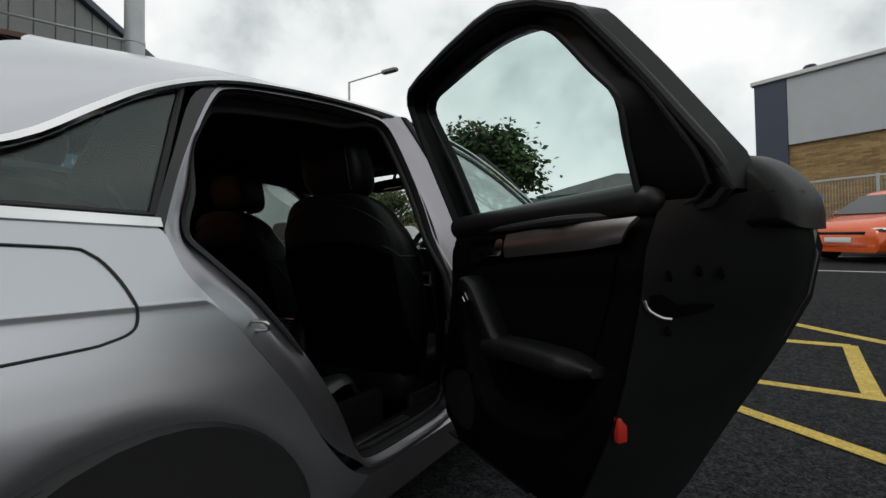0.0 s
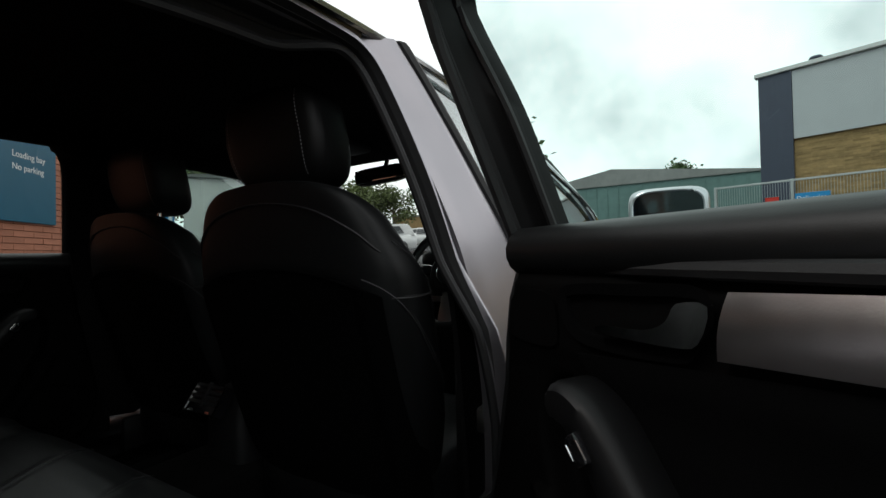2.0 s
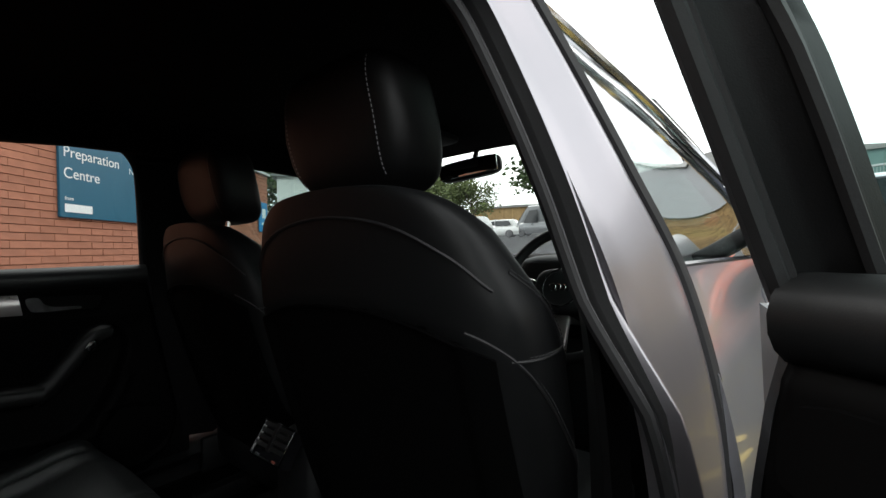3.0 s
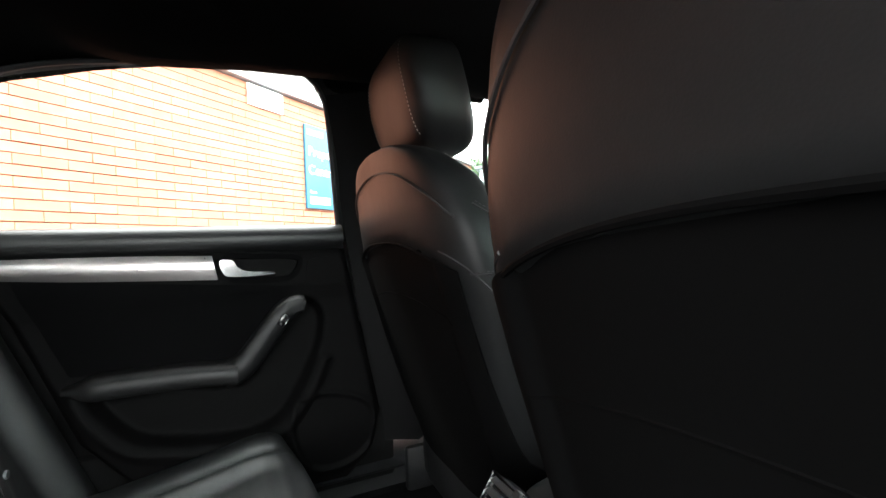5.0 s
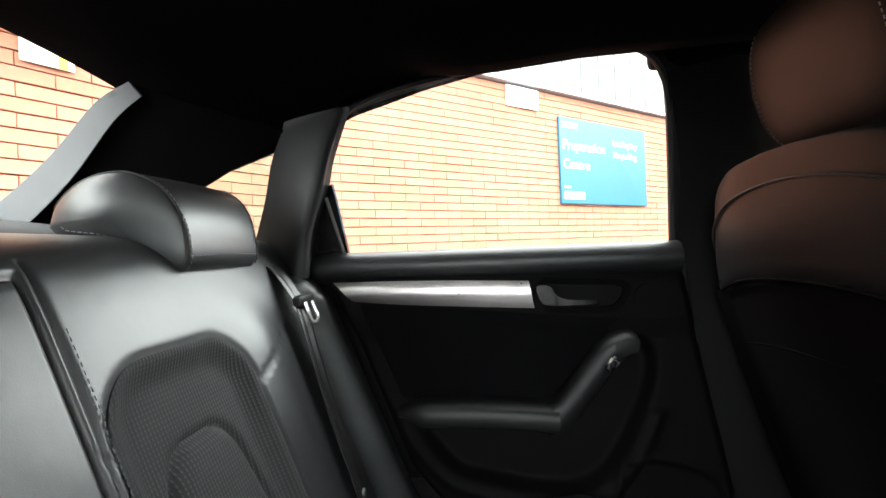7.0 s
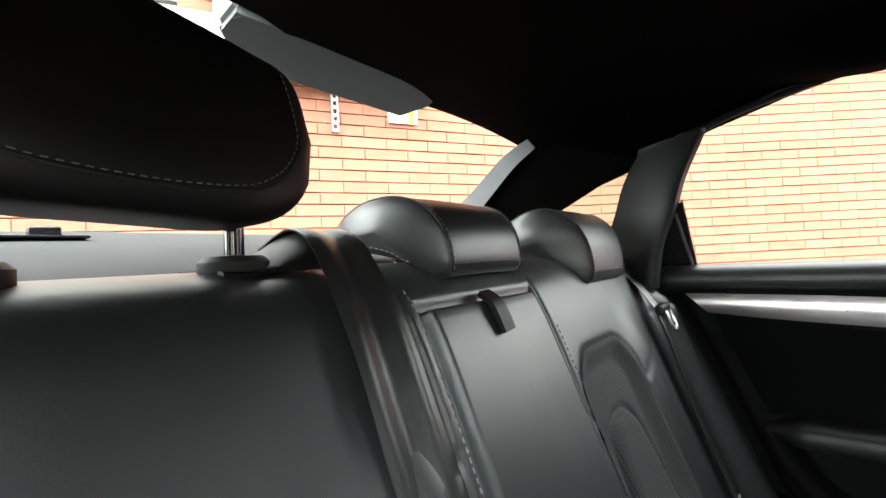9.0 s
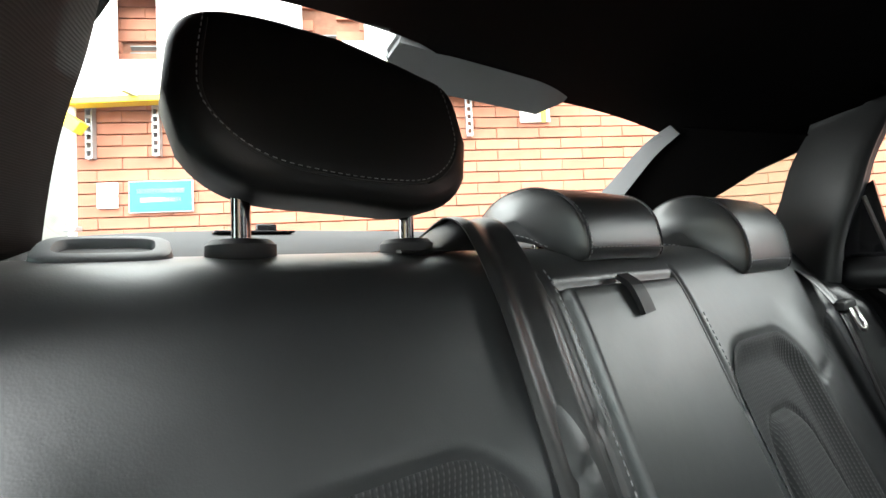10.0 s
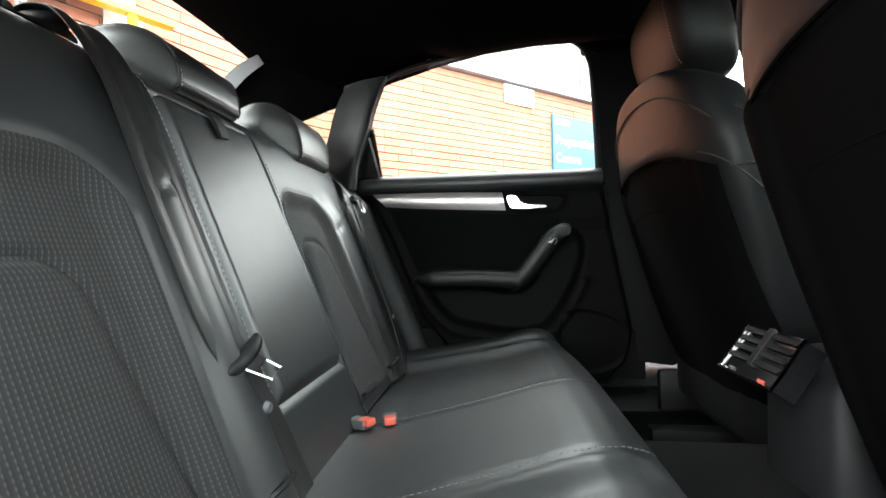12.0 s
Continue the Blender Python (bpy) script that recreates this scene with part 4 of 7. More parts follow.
def rear_door(sx, opened):
    def P(x, y, z):
        return Vector((sx * x, y, z))

    def sheet(y, z):
        """Where the window sheet lies at a place of the door."""
        if not opened:
            return win_x(z)
        k = (y - 0.35) / 0.63
        return 0.659 + 0.061 * k - (0.338 + 0.095 * k) * (z - 0.985)

    # outer skin below the belt and the frame round the window
    win = WIN_OPEN if opened else WIN
    win_loop = shrink(loop_yz(win, 3), -0.006)
    name = "rear_door"
    zs = [0.335, 0.42, 0.50, 0.58, 0.66, 0.74, 0.785, 0.81, 0.87, 0.93, 0.955]

    def y_lo(z):
        if opened:
            return table([(0.335, 0.47), (0.40, 0.43), (0.515, 0.37), (0.61, 0.315), (0.745, 0.230), (0.85, 0.172), (0.925, 0.158), (0.96, 0.172)], z)
        return table([(0.335, 0.66), (0.40, 0.58), (0.49, 0.50), (0.61, 0.42), (0.745, 0.32), (0.85, 0.23), (0.925, 0.19), (0.96, 0.20)], z)

    def y_hi(z):
        return (-0.045 if opened else 0.0) + table([(0.335, 1.06), (0.36, 1.10), (0.40, 1.13), (0.55, 1.15), (0.75, 1.15), (0.95, 1.135)], z)

    rows = [[P(half_width(lerp(y_lo(z), y_hi(z), k / 14), z) + 0.002, lerp(y_lo(z), y_hi(z), k / 14), z) for k in range(15)] for z in zs]
    shell = part(name, thick(grid(rows), 0.012), PAINT, CAR, "rear door swung wide open" if opened else "closed rear door", flat_angle=60)
    if opened:
        shell.matrix_basis = Matrix.Translation(HINGE) @ Euler((0, 0, radians(57))).to_matrix().to_4x4() @ Matrix.Translation(-HINGE)

    # window frame: a band of two faces round the glass
    n = 110

    def ray_loop(loop, cy, cz):
        out = []
        for k in range(n):
            a = 2 * math.pi * k / n
            d = Vector((math.cos(a), math.sin(a)))
            best = None
            for i in range(len(loop)):
                p, q = Vector(loop[i - 1]) - Vector((cy, cz)), Vector(loop[i]) - Vector((cy, cz))
                den = d.x * (q.y - p.y) - d.y * (q.x - p.x)
                if abs(den) < 1e-9:
                    continue
                t = (p.x * (q.y - p.y) - p.y * (q.x - p.x)) / den
                u = (p.x * d.y - p.y * d.x) / den
                if t > 0 and -1e-6 <= u <= 1 + 1e-6 and (best is None or t > best):
                    best = t
            out.append((cy + d.x * (best or 0), cz + d.y * (best or 0)))
        return out

    if opened:
        hull = [(0.205, 0.955), (0.210, 1.01), (0.285, 1.137), (0.368, 1.282), (0.43, 1.318), (0.50, 1.337), (0.58, 1.347), (0.72, 1.354), (0.88, 1.356), (0.965, 1.352), (1.012, 1.325), (1.026, 1.24), (1.022, 1.10), (1.018, 0.935), (0.99, 0.925), (0.25, 0.925)]
    else:
        hull = [(0.19, 0.955), (0.225, 1.07), (0.285, 1.225), (0.335, 1.272), (0.48, 1.315), (0.70, 1.345), (0.88, 1.362), (0.98, 1.35), (1.035, 1.275), (1.09, 1.10), (1.135, 0.955)]
        hull = [(y, z + 0.035 * smooth_step((z - 1.1) / 0.15)) for y, z in hull]
    oloop = ray_loop(hull, 0.66, 1.12)
    iloop = ray_loop(win_loop, 0.66, 1.12)
    fi = [P(sheet(y, z) + 0.004, y, z) for y, z in iloop]
    fg = [P(sheet(y, z) + (0.035 if opened else 0.018), y, z) for y, z in iloop]
    if opened:
        def lean(y):
            return lerp(0.045, -0.045, smooth_step((y - 0.28) / 0.25))
        inner_o = ray_loop(shrink(hull, 0.014), 0.66, 1.12)
        fm = [P(sheet(y, z) + lean(y), y, z) for y, z in inner_o]
        go = [P(sheet(y, z) + lean(y) + 0.055, y, z) for y, z in oloop]
        step = [lerp(a, b, 0.55) + P(0.012, 0, 0) for a, b in zip(fi, fm)]
        part("window_frame", grid([fi, step, lerp_rows(step, fm, 0.25), fm, lerp_rows(fm, go, 0.5), go, fg], close_u=True, close_v=True), FRAME_B_, shell, "black door window frame", flat_angle=50)
        part("frame_seal", tube([p + P(-0.003, 0, 0) for p in fm], 0.009, 8, closed=True), RUBBER, shell, "black rubber frame seal")
        part("frame_bead", tube([lerp(a, b, 0.82) + P(-0.004, 0, 0) for a, b in zip(fi, fm)], 0.004, 6, closed=True), RUBBER, shell)
    else:
        fm = [P(half_width(y, z) - 0.035, y, z) for y, z in oloop]
        go = [P(half_width(y, z) + 0.002, y, z) for y, z in oloop]
        part("window_frame", grid([fi, fm, go, fg], close_u=True, close_v=True), PLASTIC, shell, "black door window frame", flat_angle=50)
    part("window_seal", tube([P(sheet(y, z) + 0.003, y, z) for y, z in iloop], 0.006, 6, closed=True), RUBBER, shell)
    grow = [(lerp(0.66, y, 1.03), lerp(1.12, z, 1.05)) for y, z in iloop]
    mid = Vector((0.66, 1.12))
    rows = [[(lerp(mid.x, y, k / 4), lerp(mid.y, z, k / 4)) for y, z in grow] for k in range(5)]
    rows = [[P(sheet(y, z) + (0.018 if opened else 0.010), y, z) for y, z in r] for r in rows]
    g = part("door_glass", grid(rows, close_u=True), GLASS if opened else GLASS_C, shell, "tinted door window")
    g.visible_shadow = False
    # blanking piece behind the glass
    if not opened:
        corner = [(0.20, 0.965), (0.25, 1.07), (0.285, 1.13), (0.30, 1.14), (0.315, 0.975)]
        part("blanking_piece", fan([P(win_x(z) - 0.004, y, z) for y, z in corner], (sx * 0.012, 0, 0)), GLOSS, shell, "gloss black corner piece")
        # thin light strip on its edge
        part("glass_run", tube([P(win_x(0.985) - 0.006, 0.306, 0.985), P(win_x(1.11) - 0.006, 0.283, 1.112)], 0.004, 6), ALU, shell)

    # door card: belt roll down to the pocket
    def card_lo(z):
        if opened:
            return table([(0.34, 0.54), (0.42, 0.48), (0.55, 0.415), (0.68, 0.38), (0.83, 0.35), (0.93, 0.325), (0.99, 0.315)], z)
        return table([(0.34, 0.62), (0.42, 0.545), (0.54, 0.442), (0.67, 0.388), (0.80, 0.335), (0.90, 0.285), (0.95, 0.245), (0.99, 0.218)], z)

    def card_hi(z):
        return table([(0.34, 1.00), (0.40, 1.055), (0.50, 1.08), (0.70, 1.045), (0.90, 1.01), (0.99, 1.00)], z)

    def card_x(y, z):
        x = table([(0.34, 0.665), (0.46, 0.655), (0.60, 0.66), (0.64, 0.665), (0.80, 0.672), (0.845, 0.664), (0.915, 0.668), (0.94, 0.680), (0.965, 0.684), (0.985, 0.69), (0.992, 0.715)], z)
        return x

    def card_patch(z0, z1, nz, f0=0.0, f1=1.0, nx=24, off=0.0):
        rows = []
        for i in range(nz + 1):
            z = lerp(z0, z1, i / nz)
            a, b = card_lo(z), card_hi(z)
            ys = [lerp(a, b, lerp(f0, f1, k / nx)) for k in range(nx + 1)]
            edge = [min(y - a, b - y) for y in ys]
            rows.append([P(card_x(y, z) - off - card_relief(y, z) + 0.012 * smooth_step(1 - e / 0.014), y, z) for y, e in zip(ys, edge)])
        return rows

    part("door_card", thick(grid(card_patch(0.34, 0.992, 110, nx=110)), 0.012), CARD, shell, "black leather-look door card", flat_angle=60)
    y_end = 0.312 if opened else 0.222

    def end_taper(y):
        return math.sqrt(max(0.02, 1 - max(0.0, (y_end + 0.035 - y) / 0.035) ** 2))

    roll = []
    for k in range(9):
        a = -0.46 * math.pi + k / 8 * math.pi * 1.02
        roll.append([P(0.692 - 0.034 * end_taper(y) * math.cos(a), y, 0.959 + 0.034 * end_taper(y) * math.sin(a)) for y in [lerp(y_end, 1.002, (j / 60) ** 1.5) for j in range(61)]])
    part("belt_roll", grid(roll), LEATHER_R, shell, "padded belt roll")
    # cloth insert
    ins = []
    for i in range(13):
        t = i / 12
        row = []
        for k in range(17):
            y = lerp(lerp(0.432 if not opened else 0.45, 0.345 if not opened else 0.385, t), lerp(0.752, 0.872, t), k / 16)
            z = lerp(0.684, 0.884 - 0.073 * (y - 0.30), t)
            rim = min(t, 1 - t, k / 16, 1 - k / 16)
            row.append(P(card_x(y, z) - 0.004 * smooth_step(rim / 0.06) + 0.001, y, z))
        ins.append(row)
    part("cloth_insert", thick(grid(ins), 0.006), SUEDE, shell, "black cloth insert")
    # trim strip
    tt = flat_spline([(0.335 if opened else 0.292, 0.927), (0.42, 0.927), (0.56, 0.925), (0.70, 0.920)], 6)
    tb = flat_spline([(0.37 if opened else 0.335, 0.893), (0.45, 0.883), (0.58, 0.876), (0.71, 0.870)], 6)
    rows = []
    for k in range(6):
        t = k / 5
        rows.append([P(0.658 - 0.006 * math.sin(math.pi * t), lerp(a[0], b[0], t), lerp(a[1], b[1], t)) for a, b in zip(tt, tb)])
    part("trim_strip", thick(grid(rows), 0.008), ALU, shell, "brushed aluminium trim strip")
    # handle bowl and lever
    bowl = loop_yz([(0.722, 0.922), (0.80, 0.924), (0.885, 0.918), (0.898, 0.895), (0.878, 0.862), (0.84, 0.853), (0.76, 0.855), (0.73, 0.868)], 4)
    inner = shrink(bowl, 0.012)
    bw = grid([[P(0.658, y, z) for y, z in bowl], [P(0.660, y, z) for y, z in inner], [P(0.690, y, z) for y, z in shrink(bowl, 0.018)]], close_u=True)
    bw.verts.ensure_lookup_table()
    bw.faces.new(bw.verts[-len(bowl):])
    part("handle_bowl", bw, SUEDE, shell, "black handle recess")
    lev = [(0.715, 0.910), (0.742, 0.910), (0.753, 0.893), (0.776, 0.883), (0.826, 0.8805), (0.830, 0.873), (0.79, 0.8715), (0.745, 0.872), (0.724, 0.878)]
    lv = fan([P(0.648, y, z) for y, z in loop_yz(lev, 3)], (sx * 0.010, 0, 0))
    bmesh.ops.bevel(lv, geom=[e for e in lv.edges if e.calc_face_angle(0) > 1.0], offset=0.0015, segments=2, affect="EDGES")
    part("door_handle", lv, CHROME, shell, "satin chrome inside door handle")
    # armrest and diagonal pull
    arm = [(0.425, 0.665), (0.50, 0.668), (0.62, 0.668), (0.70, 0.664), (0.745, 0.660)]
    rows = []
    line_a = flat_spline(arm, 6)
    for i, (y, z) in enumerate(line_a):
        ring = []
        w_ = 0.35 + 0.65 * smooth_step(i / 5)
        for k in range(16):
            a = 2 * math.pi * k / 16
            ring.append(P(0.650 - 0.052 * w_ * math.copysign(abs(math.cos(a)) ** 0.6, math.cos(a)) if math.cos(a) > 0 else 0.668, y, z - 0.006 + 0.026 * w_ * math.copysign(abs(math.sin(a)) ** 0.7, math.sin(a))))
        rows.append(ring)
    part("armrest", capped(rows), LEATHER_D, shell, "padded door armrest")
    pull = [(0.715, 0.648), (0.757, 0.668), (0.80, 0.72), (0.845, 0.778), (0.875, 0.798), (0.895, 0.795)]
    shift = -0.030 if opened else 0.0
    pull = [(y + shift, z) for y, z in pull]
    rows = []
    line = flat_spline(pull, 6)
    for i, (y, z) in enumerate(line):
        a0, b0 = line[max(i - 1, 0)], line[min(i + 1, len(line) - 1)]
        d = Vector((b0[0] - a0[0], b0[1] - a0[1])).normalized()
        nn = Vector((-d.y, d.x))
        t = i / (len(line) - 1)
        r = 0.030 * (1 - 0.25 * t) * (0.75 if t > 0.95 else 1)
        ring = []
        for k in range(14):
            a = 2 * math.pi * k / 14
            c, s2 = math.copysign(abs(math.cos(a)) ** 0.6, math.cos(a)), math.copysign(abs(math.sin(a)) ** 0.6, math.sin(a))
            ring.append(P(0.642 - 0.036 * c, y + nn.x * r * s2, z + nn.y * r * s2))
        rows.append(ring)
    part("pull_handle", capped(rows), PULL, shell, "black diagonal pull handle")
    part("window_switch", box(P(0.604, 0.845 + shift, 0.768), (0.012, 0.030, 0.016), 0.003, Euler((radians(50), 0, 0)).to_matrix()), GLOSS, shell, "window switch with chrome edge")
    sw = [P(x, y + shift, z) for x, y, z in ((0.6, 0.832, 0.764), (0.598, 0.842, 0.779), (0.598, 0.856, 0.770), (0.6, 0.848, 0.757))]
    part("switch_trim", tube(sw, 0.0013, 6), CHROME, shell)
    # loudspeaker mesh
    mesh_in = shrink(SPEAKER_EDGE, 0.012)
    gr = grid([[P(card_x(y, z) + 0.0015, y, z) for y, z in [(lerp(0.965, a, k / 4), lerp(0.475, b, k / 4)) for a, b in mesh_in]] for k in range(5)], close_u=True)
    part("speaker_grille", gr, SPEAKER if opened else CARD, shell, "fine black speaker mesh")
    tw = loop_yz([(0.918, 0.905), (0.985, 0.905), (1.0, 0.86), (0.985, 0.842), (0.915, 0.842), (0.905, 0.865)], 3)
    bm = fan([P(0.661, y, z) for y, z in tw], (sx * 0.008, 0, 0))
    part("tweeter_grille", bm, CARD, shell, "small black tweeter grille")
    if opened:
        # silver-painted end face, shade in its colour, with latch, holes and reflector
        rows = []
        for z in [0.335 + 0.0775 * k for k in range(9)]:
            y = y_lo(z)
            a = P(half_width(y, z) + 0.002, y, z)
            b = P(half_width(y, z) - 0.045, y + 0.012, z)
            c = P(card_x(y, z) + 0.008, card_lo(z), z)
            rows.append([a, lerp(a, b, 0.5), b, lerp(b, c, 0.5), c])
        part("door_end", thick(grid(rows), 0.004), PAINT_SHADE, shell, "silver door end with latch, shade in its colour", flat_angle=60)
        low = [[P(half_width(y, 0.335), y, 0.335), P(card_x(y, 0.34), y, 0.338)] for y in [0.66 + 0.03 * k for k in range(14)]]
        part("door_bottom", thick(grid(low), 0.006), PAINT_SHADE, shell)
        # rounded top corner of the silver door, its shade given as black colour
        shoulder = flat_spline([(0.158, 0.90), (0.160, 0.935), (0.174, 0.968), (0.198, 0.998), (0.228, 1.018), (0.262, 1.020), (0.290, 0.995), (0.300, 0.955), (0.300, 0.90)], 4)
        bulge = [[P(x, lerp(0.235, y, k), lerp(0.945, z, k)) for y, z in shoulder] for x, k in ((0.835, 0.90), (0.822, 0.98), (0.805, 1.0), (0.765, 0.97), (0.735, 0.88), (0.728, 0.70))]
        part("door_shoulder", capped(bulge), FRAME_B_, shell, "rounded silver door shoulder, coloured black for shade", flat_angle=60)
        fe = [[P(half_width(y_hi(z), z), y_hi(z), z), P(card_x(0, z) + 0.01, card_hi(z), z)] for z in [0.335 + 0.062 * k for k in range(11)]]
        part("door_front_edge", thick(grid(fe), 0.006), PAINT_SHADE, shell)
        def on_end(t, z):
            y = y_lo(z)
            b = P(half_width(y, z) - 0.045, y + 0.012, z)
            c = P(card_x(y, z) + 0.008, card_lo(z), z)
            return lerp(b, c, t)
        lip = spline([on_end(0.98, 0.792), on_end(0.93, 0.776), on_end(0.82, 0.764), on_end(0.74, 0.762)], 5)
        part("latch", tube([p + Vector((-0.004, -0.006, 0)) for p in lip], 0.0034, 8), STEEL, shell, "bright steel latch lip")
        # mouth not cut out: a near-black patch gives its inner shade
        mouth = [on_end(t, z) + Vector((-0.005, -0.008, 0)) for t, z in ((0.94, 0.800), (0.86, 0.803), (0.72, 0.786), (0.60, 0.788), (0.46, 0.788), (0.46, 0.782), (0.62, 0.769), (0.74, 0.764), (0.84, 0.770), (0.93, 0.784))]
        part("latch_mouth", fan(mouth, (0.004, 0.006, 0)), SUEDE, shell, "near-black patch for the shaded latch mouth", smooth=False)
        # near-black discs on the face stand for the shade inside four holes
        for t, z in ((0.80, 0.834), (0.60, 0.842), (0.45, 0.838), (0.74, 0.742)):
            c = on_end(t, z)
            part("latch_hole_shade", pad(c + Vector((-0.003, -0.005, 0)), (0.019, 0.004, 0.019), 0.9, 14, 6), SUEDE, shell)
        part("door_reflector", box(on_end(0.92, 0.562) + Vector((-0.002, -0.003, 0)), (0.022, 0.012, 0.045), 0.003), RED, shell, "red door reflector")
        for z in (0.62, 0.44):
            h = box((0.800, 1.185, z), (0.05, 0.07, 0.05), 0.006)
            tube([(0.842, 1.215, z - 0.035), (0.842, 1.215, z + 0.035)], 0.011, 12, bm=h)
            part("hinge", h, STEEL, CAR, "grey steel door hinge")
    return shell


PULL = leather_material("pull_handle_skin", (0.0045, 0.0046, 0.005), 0.46, 0.28)
SPEAKER = ribbed_material("speaker_mesh", (0.0034, 0.0034, 0.0036), (0.008, 0.008, 0.0085), 0.004, 1, 2, 0.004, 0.75)
# silver door paint with the shade on its end faces mixed into the colour
PAINT_SHADE = material("shaded_silver_door_end", (0.065, 0.067, 0.070), 0.34, 0.85, 0.16, 8, coat=0.12)
FRAME_B_ = material("dull_black_frame", (0.0035, 0.0035, 0.0038), 0.42, 0, 0.14, 25, 0.1, 800, spec=0.2)
LEATHER_R = leather_material("belt_roll_leather", (0.0065, 0.007, 0.0075), 0.42, 0.5)
CARD = leather_material("matt_door_card", (0.0022, 0.0021, 0.0022), 0.66, 0.07)
DOOR_L = rear_door(-1, False)
DOOR_R = rear_door(1, True)


# ---- inside pillars and shelf ----
PILLAR_B = material("black_pillar_plastic", (0.0035, 0.0035, 0.0038), 0.7, 0, 0.14, 25, 0.12, 800, spec=0.12)
PILLAR_G = material("dark_grey_pillar_plastic", (0.0075, 0.0078, 0.0082), 0.5, 0, 0.14, 25, 0.12, 800, spec=0.4)
def inner_trim(sx):
    def P(x, y, z):
        return Vector((sx * x, y, z))
    # trim in front of the quarter window, from shoulder to roof
    a = spline([P(0.725, 0.222, 0.955), P(0.70, 0.234, 1.03), P(0.660, 0.278, 1.122), P(0.635, 0.304, 1.19), P(0.604, 0.348, 1.268), P(0.600, 0.353, 1.280)], 6)
    b = spline([P(0.625, 0.232, 0.945), P(0.622, 0.246, 1.03), P(0.618, 0.274, 1.12), P(0.608, 0.298, 1.19), P(0.590, 0.336, 1.266), P(0.587, 0.341, 1.278)], 6)
    c = spline([P(0.705, 0.085, 0.985), P(0.692, 0.112, 1.05), P(0.660, 0.150, 1.12), P(0.628, 0.183, 1.19), P(0.598, 0.222, 1.245), P(0.594, 0.232, 1.260)], 6)
    across = [spline([p, lerp(p, q, 0.5) + Vector((-sx * 0.006, 0, 0)), q, lerp(q, r, 0.5) + Vector((-sx * 0.004, 0, 0)), r], 3) for p, q, r in zip(a, b, c)]
    part("pillar_trim", thick(grid(across), 0.008), PILLAR_G, CAR, "dark grey moulded pillar trim", flat_angle=80)
    # rear pillar trim between quarter glass and rear window
    if sx > 0:
        up = spline([P(0.60, 0.23, 1.238), P(0.655, 0.10, 1.17), P(0.685, -0.02, 1.10), P(0.705, -0.15, 1.04), P(0.715, -0.3, 0.985)], 6)
        dn = spline([P(0.540, 0.085, 1.258), P(0.556, 0.025, 1.228), P(0.590, -0.06, 1.15), P(0.628, -0.22, 1.045), P(0.66, -0.45, 0.98)], 6)
    else:
        up = spline([P(0.60, 0.23, 1.245), P(0.63, 0.12, 1.20), P(0.645, 0.0, 1.147), P(0.655, -0.12, 1.095), P(0.665, -0.3, 1.01)], 6)
        dn = spline([P(0.44, 0.05, 1.275), P(0.455, -0.02, 1.24), P(0.50, -0.15, 1.16), P(0.545, -0.30, 1.085), P(0.60, -0.52, 0.99)], 6)
    border = dn
    if sx < 0:
        dn = [p + Vector((0.012, -0.015, 0.023)) * lerp(0.9, 2.3, i / (len(dn) - 1)) for i, p in enumerate(dn)]
    mid = [lerp(p, q, 0.5) + Vector((-sx * (0.02 if sx < 0 else 0.004), 0, -0.004)) for p, q in zip(up, dn)]
    part("rear_pillar_trim", thick(grid([up, mid, dn]), 0.006), CLOTH_TRIM if sx > 0 else HEADLINER, CAR, "dark rear pillar trim")
    if sx < 0:
        part("glass_border", thick(grid([[p + Vector((0.003, 0.003, 0)) for p in dn], border]), 0.004), HOUSING, CAR, "pale grey border of the rear window")
        part("side_lining", box((-0.725, 0.47, 0.68), (0.02, 0.66, 0.60), 0.004), CARPET, CAR)
    # centre pillar lining
    k = 1 if sx > 0 else 0
    f = spline([P(0.60, 0.96, 1.30), P(0.64, 0.99, 1.15), P(0.69, 1.01, 1.0), P(0.71, 1.04, 0.8), P(0.71, 1.085, 0.40)], 5)
    g = spline([P(0.575, 1.06, 1.31), P(0.60, 1.10, 1.15), P(0.64, 1.14, 1.0), P(0.655, 1.17, 0.8), P(0.655, 1.18, 0.40)], 5)
    h = spline([P(0.60, 1.13, 1.31), P(0.64, 1.18, 1.15), P(0.69, 1.21, 1.0), P(0.71, 1.23, 0.8), P(0.71, 1.24, 0.40)], 5)
    if k:
        f, g, h = ([p + Vector((0.03, d, 0)) for p in l] for l, d in ((f, 0.085), (g, 0.055), (h, 0.02)))
    part("centre_pillar_trim", thick(grid([f, g, h]), 0.010), PILLAR_B, CAR, "dark centre pillar lining", flat_angle=80)


CLOTH_TRIM = ribbed_material("woven_pillar_cloth", (0.062, 0.057, 0.053), (0.082, 0.075, 0.070), 0.0022, 2, rough=0.9)
for sx in (1, -1):
    inner_trim(sx)


SHELF = material("shelf_cloth", (0.040, 0.041, 0.042), 0.9, 0, 0.15, 40, 0.3, 700, spec=0.12)


